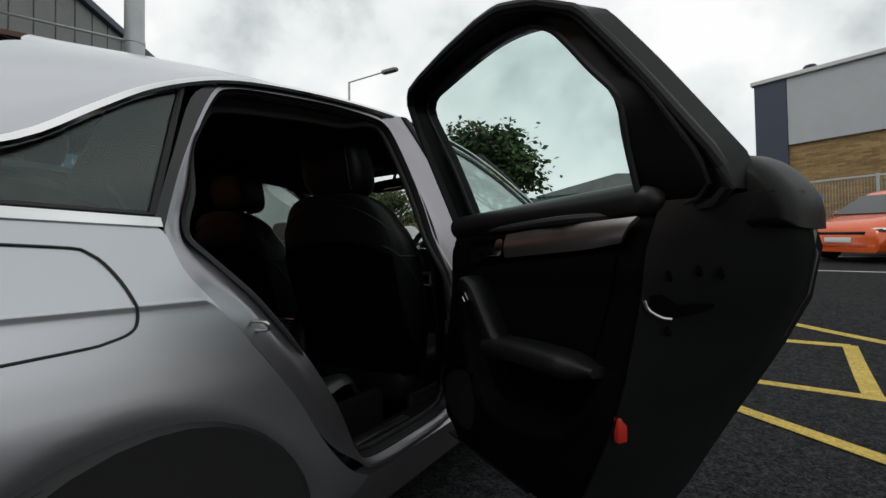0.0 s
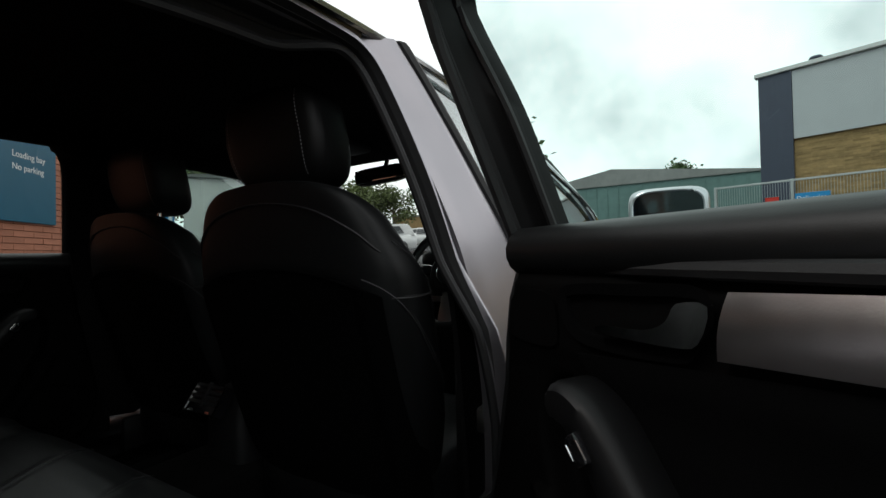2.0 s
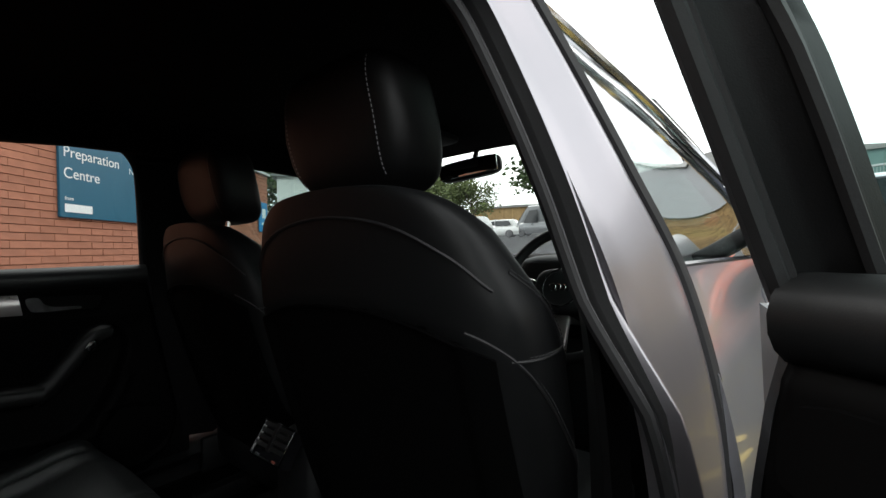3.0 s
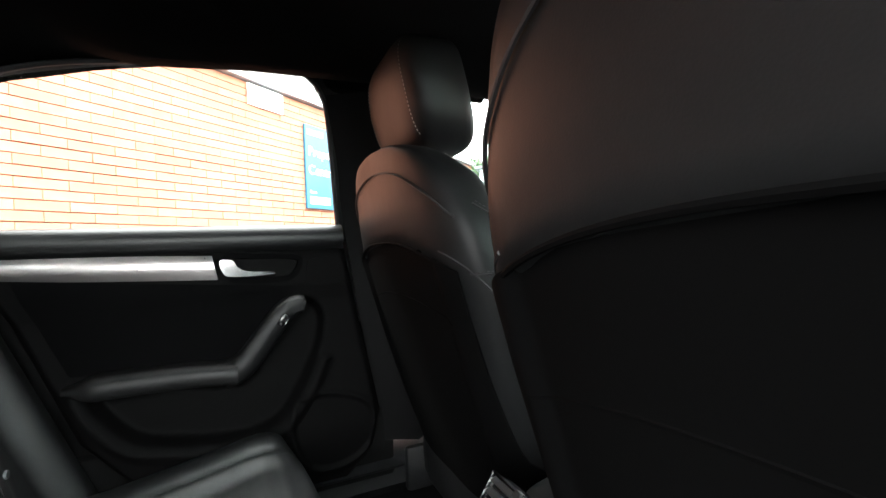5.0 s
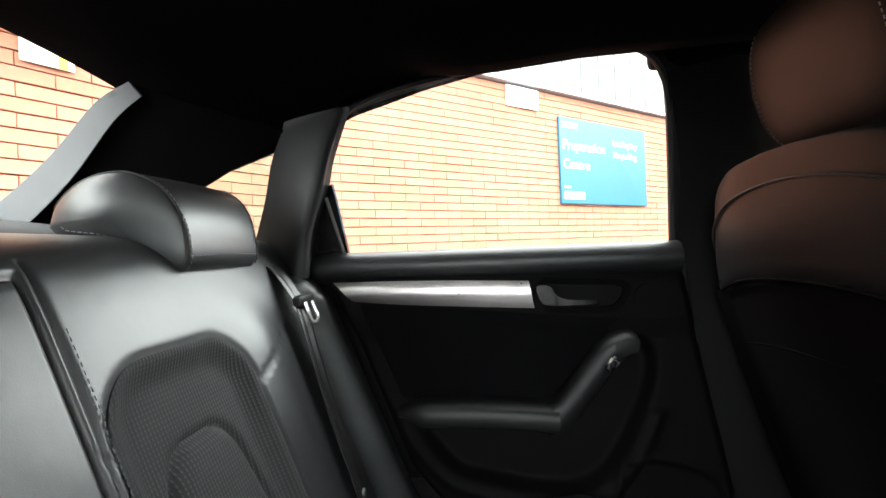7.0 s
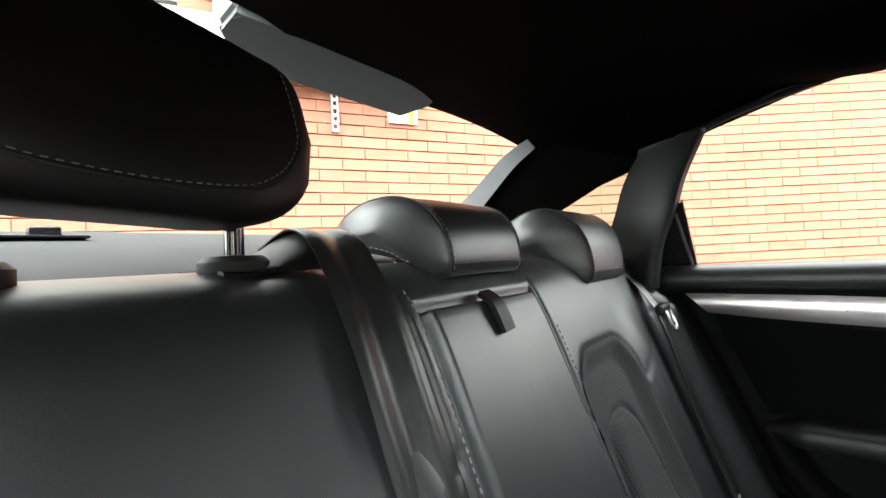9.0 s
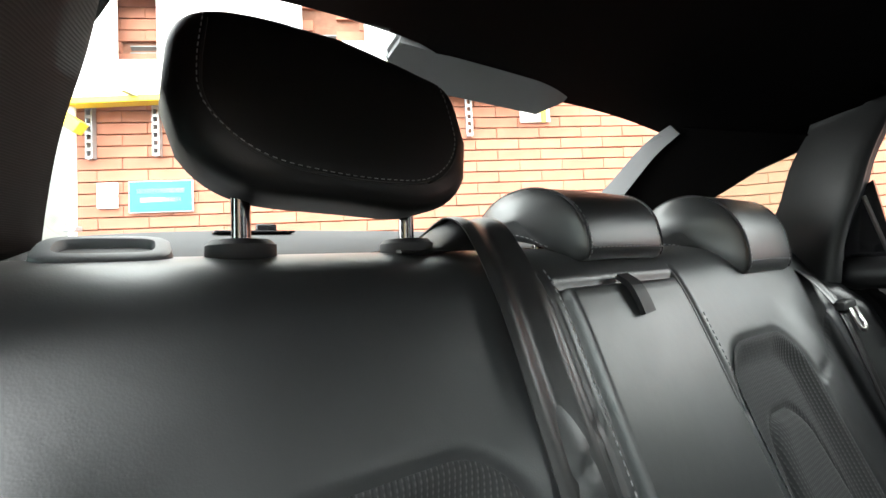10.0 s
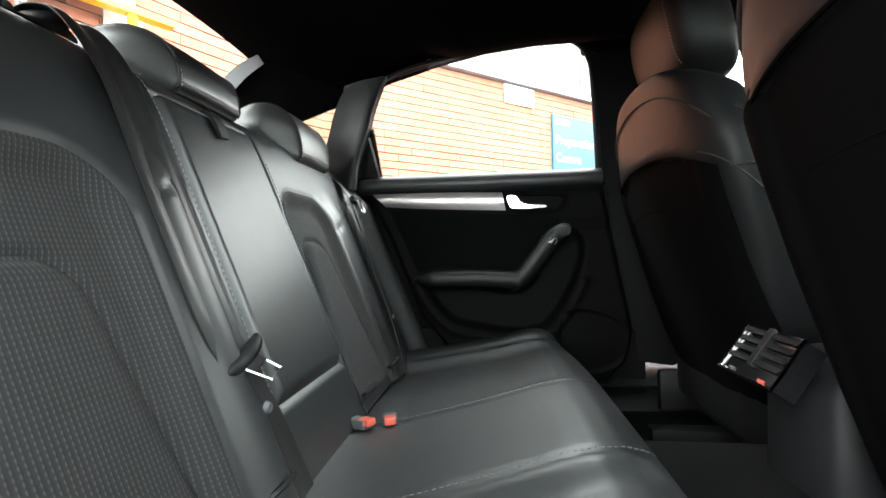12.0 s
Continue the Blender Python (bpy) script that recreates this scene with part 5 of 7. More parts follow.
def parcel_shelf():
    rows = []
    for y in [0.13 - 0.045 * k for k in range(16)]:
        z = table([(-0.60, 1.114), (-0.45, 1.098), (-0.2, 1.062), (0.05, 1.018), (0.13, 1.0)], y)
        w = table([(-0.6, 0.60), (0.13, 0.64)], y)
        rows.append([Vector((w * k / 12, y, z + 0.012 * (1 - abs(k / 12) ** 4))) for k in range(-12, 13)])
    part("parcel_shelf", thick(grid(rows), 0.012), SHELF, CAR, "grey cloth-covered parcel shelf")
    bl = [(-0.20, -0.02, 1.352), (0.20, -0.02, 1.352), (0.205, -0.06, 1.338), (0.16, -0.10, 1.316), (-0.16, -0.10, 1.316), (-0.205, -0.06, 1.338)]
    bm = fan([Vector(p) for p in bl], (0, 0.012, 0.035))
    bmesh.ops.bevel(bm, geom=bm.edges[:], offset=0.006, segments=2, affect="EDGES")
    part("brake_light_housing", bm, HOUSING, CAR, "grey high-level brake light housing")
    clip = part("shelf_clip", box((0.355, -0.30, 1.0905), (0.13, 0.05, 0.004), 0.0015), GLOSS, CAR, "thin black slot in the shelf")
    part("clip_tab", box((0.338, -0.285, 1.097), (0.034, 0.018, 0.014), 0.003), GLOSS, clip)


parcel_shelf()


# ---- rear bench ----
BENCH = thing("rear_bench", "black leather rear bench with ribbed cloth inserts", "car seat")
PROFILE = [(0.42, 0.42), (0.371, 0.54), (0.322, 0.66), (0.273, 0.78), (0.228, 0.89), (0.200, 0.955), (0.176, 0.995), (0.140, 1.022), (0.085, 1.032), (0.02, 1.030)]
PROFILE_S = flat_spline(PROFILE, 16)


def arch_d(x, z, xc, hw, top, r):
    qx, qz = abs(x - xc) - (hw - r), z - (top - r)
    return math.hypot(max(qx, 0), max(qz, 0)) + min(max(qx, qz), 0) - r


def smooth(t):
    t = max(0.0, min(1.0, t))
    return t * t * (3 - 2 * t)


ARCH = {1: (0.381, 0.136), -1: (-0.272, 0.125)}
ARCH_TOP = {1: 0.862, -1: 0.885}


def seat_relief(x, z):
    """Depth of padding on the backrest: shells, seams and bolsters."""
    d = 0.0
    for sg in (1, -1):
        if sg * x > 0.13:
            xc, hw = ARCH[sg]
            o = arch_d(x, z, xc, hw, ARCH_TOP[sg], 0.075)
            i = arch_d(x, z, xc - sg * 0.002, 0.062 + 0.16 * max(0.0, 0.755 - z), 0.752 if sg > 0 else 0.782, 0.045)
            d += (-0.018 if sg > 0 else -0.022) * smooth((0.006 - o) / 0.045) - 0.003 * math.exp(-(o / 0.005) ** 2)
            d += 0.008 * smooth((0.004 - i) / 0.03) - 0.006 * math.exp(-(i / 0.006) ** 2)
            u = abs(x - xc)
            if z < 0.97 and (sg > 0 or x < xc):
                d += (0.018 if sg > 0 else 0.011) * math.exp(-((u - hw - 0.055) / 0.05) ** 2) * smooth((0.95 - z) / 0.12) * smooth((abs(x) - 0.142) / 0.04)
            # cross seam on the bolsters
            if u > hw + 0.004:
                s = z - (0.800 + 0.45 * (u - hw))
                d -= 0.0035 * math.exp(-(s / 0.0035) ** 2)
    e = abs(abs(x) - 0.138) if z < 1.0 else 1
    d -= 0.004 * math.exp(-(e / 0.003) ** 2)
    if abs(x) < 0.135:
        qx, qz = abs(x + 0.004) - 0.120, max(z - 0.985, 0.535 - z)
        p = max(qx, qz)
        d += -0.008 * math.exp(-(p / 0.0045) ** 2) + 0.007 * smooth(-p / 0.012)
    return d


def on_back(x, y, z, lift=0.0):
    n = Vector((0, 0.927, 0.376)) if z < 0.97 else Vector((0, 0.5, 0.866))
    return Vector((x, y, z)) + n * (seat_relief(x, z) * smooth((1.03 - z) / 0.05) + lift)


def back_y(z):
    for (y0, z0), (y1, z1) in zip(PROFILE_S, PROFILE_S[1:]):
        if z0 <= z <= z1:
            return lerp(y0, y1, (z - z0) / (z1 - z0))
    return PROFILE_S[0][0] if z < PROFILE_S[0][1] else 0.1


def backrest(name, x0, x1, n, label):
    rows = []
    for y, z in PROFILE_S:
        row = []
        for k in range(n + 1):
            x = lerp(x0, x1, k / n)
            p = on_back(x, y, z)
            p.y += (0.052 if x < 0 else 0.025) * smooth((abs(x) - 0.595) / 0.055) * smooth((0.99 - z) / 0.10)
            p.y -= 0.03 * (max(0, abs(x) - 0.66) / 0.06) ** 2
            row.append(p)
        rows.append(row)
    return part(name, thick(grid(rows), 0.01), LEATHER, BENCH, label, flat_angle=70)


def insert(sg):
    """Ribbed cloth inside the outer arch."""
    (xc, hw), top, r = ARCH[sg], ARCH_TOP[sg], 0.075
    rows = []
    nv, nu = 110, 90
    for j in range(nv + 1):
        row = []
        for i in range(nu + 1):
            u = 2 * i / nu - 1
            x = xc + (hw - 0.001) * u
            q = max(abs(x - xc) - (hw - r), 0)
            zt = top - r + math.sqrt(max((r - 0.001) ** 2 - q * q, 0))
            z = lerp(0.44, zt, j / nv)
            row.append(on_back(x, back_y(z), z, 0.0022))
        rows.append(row)
    part("cloth_insert", grid(rows), FABRIC, BENCH, "dark ribbed cloth insert")


backrest("right_backrest", 0.138, 0.665, 150, "black leather backrest")
backrest("centre_backrest", -0.138, 0.138, 170, "fold-down armrest panel in black leather")
backrest("left_backrest", -0.720, -0.138, 160, "black leather backrest")
insert(1)
insert(-1)


def back_path(pairs, lift=0.002):
    return [on_back(x, back_y(z), z, lift) for x, z in flat_spline(pairs, 12)]


part("seam", stitches(back_path([(0.1290, 1.0), (0.1290, 0.90), (0.1290, 0.75), (0.1290, 0.48)], 0.0035), 0.005, 0.004, 0.0008), STITCH, BENCH)
part("seam", stitches(back_path([(-0.146, 0.93), (-0.147, 0.75), (-0.147, 0.50)], 0.002), 0.005, 0.004, 0.0008), STITCH_B, BENCH)
strap = spline([(0.004, 0.188, 0.990), (0.003, 0.204, 0.979), (0.001, 0.213, 0.962), (-0.001, 0.219, 0.944)], 5)
part("pull_strap", ribbon(strap, (1, 0, 0), 0.024, 0.007), LEATHER_D, BENCH, "short leather pull strap")


def cushion_z(x, y):
    """Height of the seat cushion: it climbs to the front, with sunk outer seats and raised bolsters."""
    z = table([(0.40, 0.425), (0.50, 0.438), (0.65, 0.466), (0.76, 0.490), (0.80, 0.494), (0.835, 0.492), (0.860, 0.484), (0.880, 0.469), (0.893, 0.448), (0.900, 0.420), (0.905, 0.30)], y)
    fade = smooth((0.885 - y) / 0.03)
    for sg in (1, -1):
        a, b = (lerp(-0.080, -0.175, (y - 0.48) / 0.37), -0.545) if sg < 0 else (lerp(0.200, 0.112, (y - 0.50) / 0.36), 0.545)
        m, h = (a + b) / 2, abs(b - a) / 2
        q = abs(x - m) - h
        z += fade * (-0.018 * smooth(-q / 0.07) * (1 - 0.4 * smooth((y - 0.70) / 0.15)) - 0.005 * math.exp(-(q / 0.006) ** 2))
    z += fade * 0.020 * math.exp(-((abs(x) - 0.60) / 0.05) ** 2)
    return z - 0.05 * max(0, abs(x) - 0.63) / 0.065


def cushion():
    ys = [0.405 + 0.0068 * j for j in range(72)] + [0.896, 0.900, 0.903, 0.905, 0.906]
    zs_front = {0.903: 0.40, 0.905: 0.35, 0.906: 0.24}
    rows = []
    for k in range(141):
        x = lerp(-0.70, 0.645, k / 140)
        bow = 0.05 * abs(x / 0.66) ** 4
        rows.append([Vector((x, y - bow * smooth((y - 0.7) / 0.2), zs_front[y] if y in zs_front else cushion_z(x, y))) for y in ys])
    part("cushion", thick(grid(rows), 0.012), LEATHER, BENCH, "black leather bench cushion", flat_angle=70)
    for x0, x1 in ((-0.086, -0.178), (0.196, 0.110)):
        run = [(lerp(x0, x1, k / 37), 0.50 + 0.01 * k) for k in range(38)]
        part("seam", stitches([Vector((x, y, cushion_z(x, y) + 0.0065)) for x, y in run], 0.005, 0.004, 0.0007), STITCH_B, BENCH)
    for x in (-0.40, 0.40, -0.19, 0.19):
        bez = [Vector((x + 0.028 * math.cos(a), 0.412 + 0.012 * math.sin(a), 0.462 + 0.010 * math.sin(a))) for a in [2 * math.pi * k / 20 for k in range(20)]]
        part("anchor_slot", tube(bez, 0.004, 6, closed=True), PLASTIC, BENCH, "black anchor slot")


def release_handle():
    """Recessed handle on top of the outer backrest."""
    def ring(a, b, z):
        return [Vector((0.535 + a * math.copysign(abs(math.cos(t)) ** 0.5, math.cos(t)), 0.088 + b * math.copysign(abs(math.sin(t)) ** 0.5, math.sin(t)), z + 0.004 - 0.35 * b * math.copysign(abs(math.sin(t)) ** 0.5, math.sin(t)))) for t in [2 * math.pi * k / 32 for k in range(32)]]
    bez = grid([ring(0.046, 0.034, 1.026), ring(0.044, 0.032, 1.0365), ring(0.041, 0.029, 1.0385), ring(0.033, 0.021, 1.0385), ring(0.031, 0.019, 1.035), ring(0.030, 0.018, 1.026)], close_u=True)
    b = part("release_handle", bez, PLASTIC_G, BENCH, "grey recessed release handle")
    part("recess", fan(ring(0.032, 0.020, 1.0310), (0, 0, -0.003)), PLASTIC, b)


release_handle()
cushion()


def pad_front(c, size, e, x, z):
    """Front face depth of a cushion at x, z."""
    a = abs((z - c[2]) / (size[2] / 2)) ** (2 / e)
    b = max(0.0, 1 - a) - abs((x - c[0]) / (size[0] / 2)) ** (2 / e)
    return c[1] + size[1] / 2 * max(b, 0.0) ** (e / 2)


def bench_headrest(x, y, z, size, raised, label, lean=0.0):
    hr = thing("headrest", label, "headrest", "rear headrests")
    e = 0.36 if raised else 0.42

    def warp(p):
        q = p.copy()
        k = p.z / (size[2] / 2)
        q.x *= 1 - 0.05 * max(0, k) - (0.30 if raised else 0.06) * max(0, -k) ** 2
        q.y += -0.018 * k + (0.014 * (abs(p.x) / (size[0] / 2)) ** 2 * -1)
        if raised:
            q.z += 0.045 * p.x - 0.010 * max(0, k) * smooth((0.02 - p.x) / 0.12) * smooth((p.x + 0.17) / 0.08)
        return q
    bm = pad((0, 0, 0), size, e, 40, 24, warp)
    part("cushion", bm, LEATHER_D if raised else LEATHER, hr)
    pts = []
    trace = [(-0.40, 0.38), (-0.41, 0.10), (-0.39, -0.14), (-0.30, -0.32), (-0.12, -0.375), (0.12, -0.375), (0.30, -0.32), (0.39, -0.14), (0.41, 0.10), (0.40, 0.38)]
    for fx, fz in flat_spline(trace, 8):
        px, pz = fx * size[0], fz * size[2]
        py = pad_front((0, 0, 0), size, e, px, pz)
        q = warp(Vector((px, py, pz)))
        pts.append(q + Vector((0, 0.001, 0)))
    part("seam", stitches([p + Vector((0.003, 0.0006, 0.003)) for p in pts], 0.0035, 0.003, 0.0005), STITCH, hr, "pale topstitching")
    part("seam_line", tube([p + Vector((0, -0.0012, 0)) for p in pts], 0.0014, 5), RUBBER, hr)
    if raised:
        for px in (0.085, -0.085):
            part("post", tube([(px, -0.012, -0.02), (px, -0.016, z and (1.03 - z))], 0.0085, 12), POST, hr, "chrome post with dark cabin reflection in its colour")
            col = lathe([(0.027, -0.006), (0.030, -0.002), (0.030, 0.008), (0.025, 0.013), (0.010, 0.014)], 24, "z", (px, -0.016, 1.032 - z))
            part("collar", col, RUBBER, hr, "round black post collar")
    hr.location = (x, y, z)
    hr.rotation_euler = (lean, 0, 0)
    return hr


bench_headrest(0.352, 0.115, 1.154, (0.292, 0.110, 0.168), True, "raised black leather headrest on two steel posts")


def low_headrest(xc, yc, zc, width, tall, label):
    """Wedge-shaped headrest pushed down onto the backrest: lens-shaped ends, stitched front panel."""
    hr = thing("headrest", label, "headrest", "rear headrests")
    side_line = [(-0.024, 0.000), (-0.006, 0.022), (0.026, 0.042), (0.060, 0.052), (0.098, 0.052), (0.136, 0.036), (0.160, 0.008), (0.169, -0.026), (0.166, -0.044), (0.152, -0.052), (0.128, -0.046), (0.098, -0.030), (0.060, -0.019), (0.020, -0.014), (-0.010, -0.010)]
    line = [(y, z * tall) for y, z in flat_spline(side_line + side_line[:1], 5)[:-1]]
    cy, cz = 0.080, 0.010

    def at(f, y, z):
        g = max(0.0, abs(f) - 0.80) / 0.20
        k = max(0.0, 1 - g ** 1.5) ** (1 / 1.5)
        y, z = cy + (y - cy) * k, cz + (z - cz) * k
        half = width / 2 * (1.08 - 0.24 * smooth(y / 0.17)) * (1 + 0.05 * smooth((z + 0.02) / 0.06))
        crown = 0.004 * (1 - f * f)
        return Vector((half * f, y + crown, z + crown * 0.5))
    ends = [0.30, 0.55, 0.74, 0.79, 0.81, 0.84, 0.88, 0.92, 0.95, 0.975, 0.99, 0.998, 1]
    steps = [-f for f in reversed(ends)] + [0] + ends
    part("cushion", capped([[at(f * 0.9995, y, z) for y, z in line] for f in steps]), LEATHER, hr, flat_angle=70)
    n = len(line)
    for f in (-0.80, 0.80):
        edge = [at(f, *line[k]) for k in range(4, 42)]
        out = [(p - Vector((at(0, cy, cz).x, cy, cz))).normalized() for p in edge]
        part("seam_line", tube([p + o * 0.0002 for p, o in zip(edge, out)], 0.0018, 6), RUBBER, hr)
        sg = 1 if f > 0 else -1
        part("seam", stitches([p + o * 0.0012 + Vector((-sg * 0.005, 0, 0)) for p, o in zip(edge, out)], 0.0045, 0.0035, 0.0008), STITCH, hr, "pale topstitching")
        under = [at(f + sg * 0.12, *line[k]) + Vector((0, 0, 0.0005)) for k in range(48, n)]
        part("seam", stitches([p + Vector((sg * 0.002, 0, -0.001)) for p in under], 0.0045, 0.0035, 0.0007), STITCH, hr)
    low = [at(lerp(-0.80, 0.80, k / 30), *line[37]) + Vector((0, 0.0008, -0.0006)) for k in range(31)]
    part("seam", stitches(low, 0.0045, 0.0035, 0.0008), STITCH, hr)
    for px in (0.07, -0.07):
        part("post", tube([(px, 0.07, -0.02), (px, 0.07, -0.06)], 0.0075, 12), POST, hr, "chrome post with dark cabin reflection in its colour")
    hr.location = (xc, yc, zc)
    return hr


low_headrest(-0.034, 0.006, 1.062, 0.245, 1.0, "lowered black leather headrest on the bench middle")
low_headrest(-0.425, 0.032, 1.046, 0.260, 1.38, "lowered black leather outer headrest")


# ---- seat belts ----
def folded(pts, across, w):
    """Belt webbing with soft lengthwise folds."""
    rows = []
    for i, p in enumerate(pts):
        d = (pts[min(i + 1, len(pts) - 1)] - pts[max(i - 1, 0)]).normalized()
        s = Vector(across).normalized()
        s = (s - d * s.dot(d)).normalized()
        n = s.cross(d).normalized()
        if n.y < 0:
            n = -n
        t = i / (len(pts) - 1)
        amp = 0.0035 * math.sin(math.pi * min(1, t * 1.4)) + 0.0006
        rows.append([p + s * w * (k / 12 - 0.5) + n * amp * math.sin(k / 12 * 8.5 + 2.2 * t + 0.6 * math.sin(9 * t)) for k in range(13)])
    return thick(grid(rows), 0.0018)


def seat_belt(path, side_v, label, tongue_at=None, w=0.047):
    b = thing("seat_belt", label, "seat belt", "rear seat belts")
    pts = spline(path, 8)
    part("webbing", folded(pts, side_v, w), BELT, b, "black woven webbing")
    return b


def belts():
    b = seat_belt([(0.172, 0.02, 1.056), (0.174, 0.075, 1.072), (0.180, 0.125, 1.062), (0.188, 0.166, 1.026), (0.195, 0.196, 0.988), (0.198, 0.216, 0.955), (0.199, 0.240, 0.90), (0.199, 0.281, 0.80), (0.197, 0.330, 0.68), (0.187, 0.355, 0.614), (0.180, 0.367, 0.58), (0.168, 0.388, 0.53), (0.158, 0.427, 0.43)], (1, 0, 0), "black centre seat belt hanging down the backrest with its tongue", w=0.062)
    # grip, slotted plate and stop button
    low, high = Vector((0.214, 0.352, 0.600)), Vector((0.138, 0.352, 0.628))
    grip = [low, lerp(low, high, 0.08) + Vector((0, 0.004, 0)), lerp(low, high, 0.3) + Vector((0, 0.006, -0.002)), lerp(low, high, 0.5) + Vector((0, 0.006, -0.003)), lerp(low, high, 0.75) + Vector((0, 0.006, 0)), lerp(low, high, 0.94) + Vector((0, 0.004, 0.004)), high + Vector((0, 0, 0.008))]
    part("tongue_body", tube(spline(grip, 4), 0.008, 10, radii=[lerp(0.004, 0.0105, smooth(min(k, 24 - k) / 7)) for k in range(25)]), PLASTIC, b, "black tongue grip")
    plate = [Vector(p) for p in ((0.186, 0.362, 0.604), (0.180, 0.398, 0.588), (0.152, 0.396, 0.596), (0.156, 0.360, 0.614))]
    part("tongue", tube(plate, 0.0020, 6, closed=True), STEEL, b, "slotted steel tongue plate")
    part("tongue_web", fan([lerp(plate[0], plate[1], 0.02), lerp(plate[0], plate[1], 0.45), lerp(plate[3], plate[2], 0.45), lerp(plate[3], plate[2], 0.02)], (0, 0.001, 0.002)), PLASTIC, b)
    part("stop_button", lathe([(0.001, 0.006), (0.006, 0.006), (0.0085, 0.0), (0.001, -0.003)], 14, "y", (0.170, 0.384, 0.550)), PLASTIC_G, b)
    shell = []
    for k in range(17):
        t = k / 16
        rise = 0.004 + 0.040 * t ** 2.4
        shell.append([Vector((lerp(0.290, 0.190, t), 0.072 + 0.058 * math.cos(a), 1.030 + rise * max(0.0, math.sin(a)) ** 0.8)) for a in [math.pi * i / 12 for i in range(13)]])
    shell.append([Vector((0.176, 0.072 + 0.058 * math.cos(a), 1.030 + 0.018 * max(0.0, math.sin(a)) ** 0.8)) for a in [math.pi * i / 12 for i in range(13)]])
    part("belt_guide", thick(grid(shell), 0.003), PLASTIC, b, "moulded belt guide")
    c = seat_belt([(-0.600, 0.15, 0.985), (-0.585, 0.20, 0.965), (-0.575, 0.24, 0.92), (-0.566, 0.262, 0.88), (-0.553, 0.29, 0.80), (-0.540, 0.325, 0.70), (-0.522, 0.375, 0.58), (-0.515, 0.40, 0.50), (-0.51, 0.42, 0.43)], (1, 0.1, 0), "black outer seat belt hanging down the backrest")
    part("tongue_body", pad((-0.572, 0.262, 0.905), (0.070, 0.020, 0.022), 0.5, 16, 8), PLASTIC, c, "black tongue grip")
    part("tongue", tube(spline([(-0.585, 0.272, 0.902), (-0.582, 0.285, 0.868), (-0.556, 0.285, 0.866), (-0.556, 0.272, 0.902)], 3), 0.0036, 6), STEEL, c, "bright steel tongue")
    part("stop_button", lathe([(0.001, 0.004), (0.007, 0.004), (0.008, 0.0), (0.001, -0.003)], 14, "y", (-0.52, 0.383, 0.562)), PLASTIC_G, c)
    for x, y, turn in ((-0.072, 0.428, -35), (-0.090, 0.478, -75)):
        k = thing("belt_buckle", "black belt buckle with red release button", "belt buckle", "belt buckles")
        part("housing", box((0, 0, 0), (0.026, 0.048, 0.018), 0.005), PLASTIC_G, k)
        part("release_button", box((0, 0.019, 0.004), (0.020, 0.028, 0.013), 0.003), RED_B, k, "red release button")
        k.matrix_world = pose(x, y, 0.437, 8, 0, turn)


belts()


# ---- front seats ----
def yoke_z(x):
    return 0.942 - 0.050 * abs(x / 0.26) ** 2.4


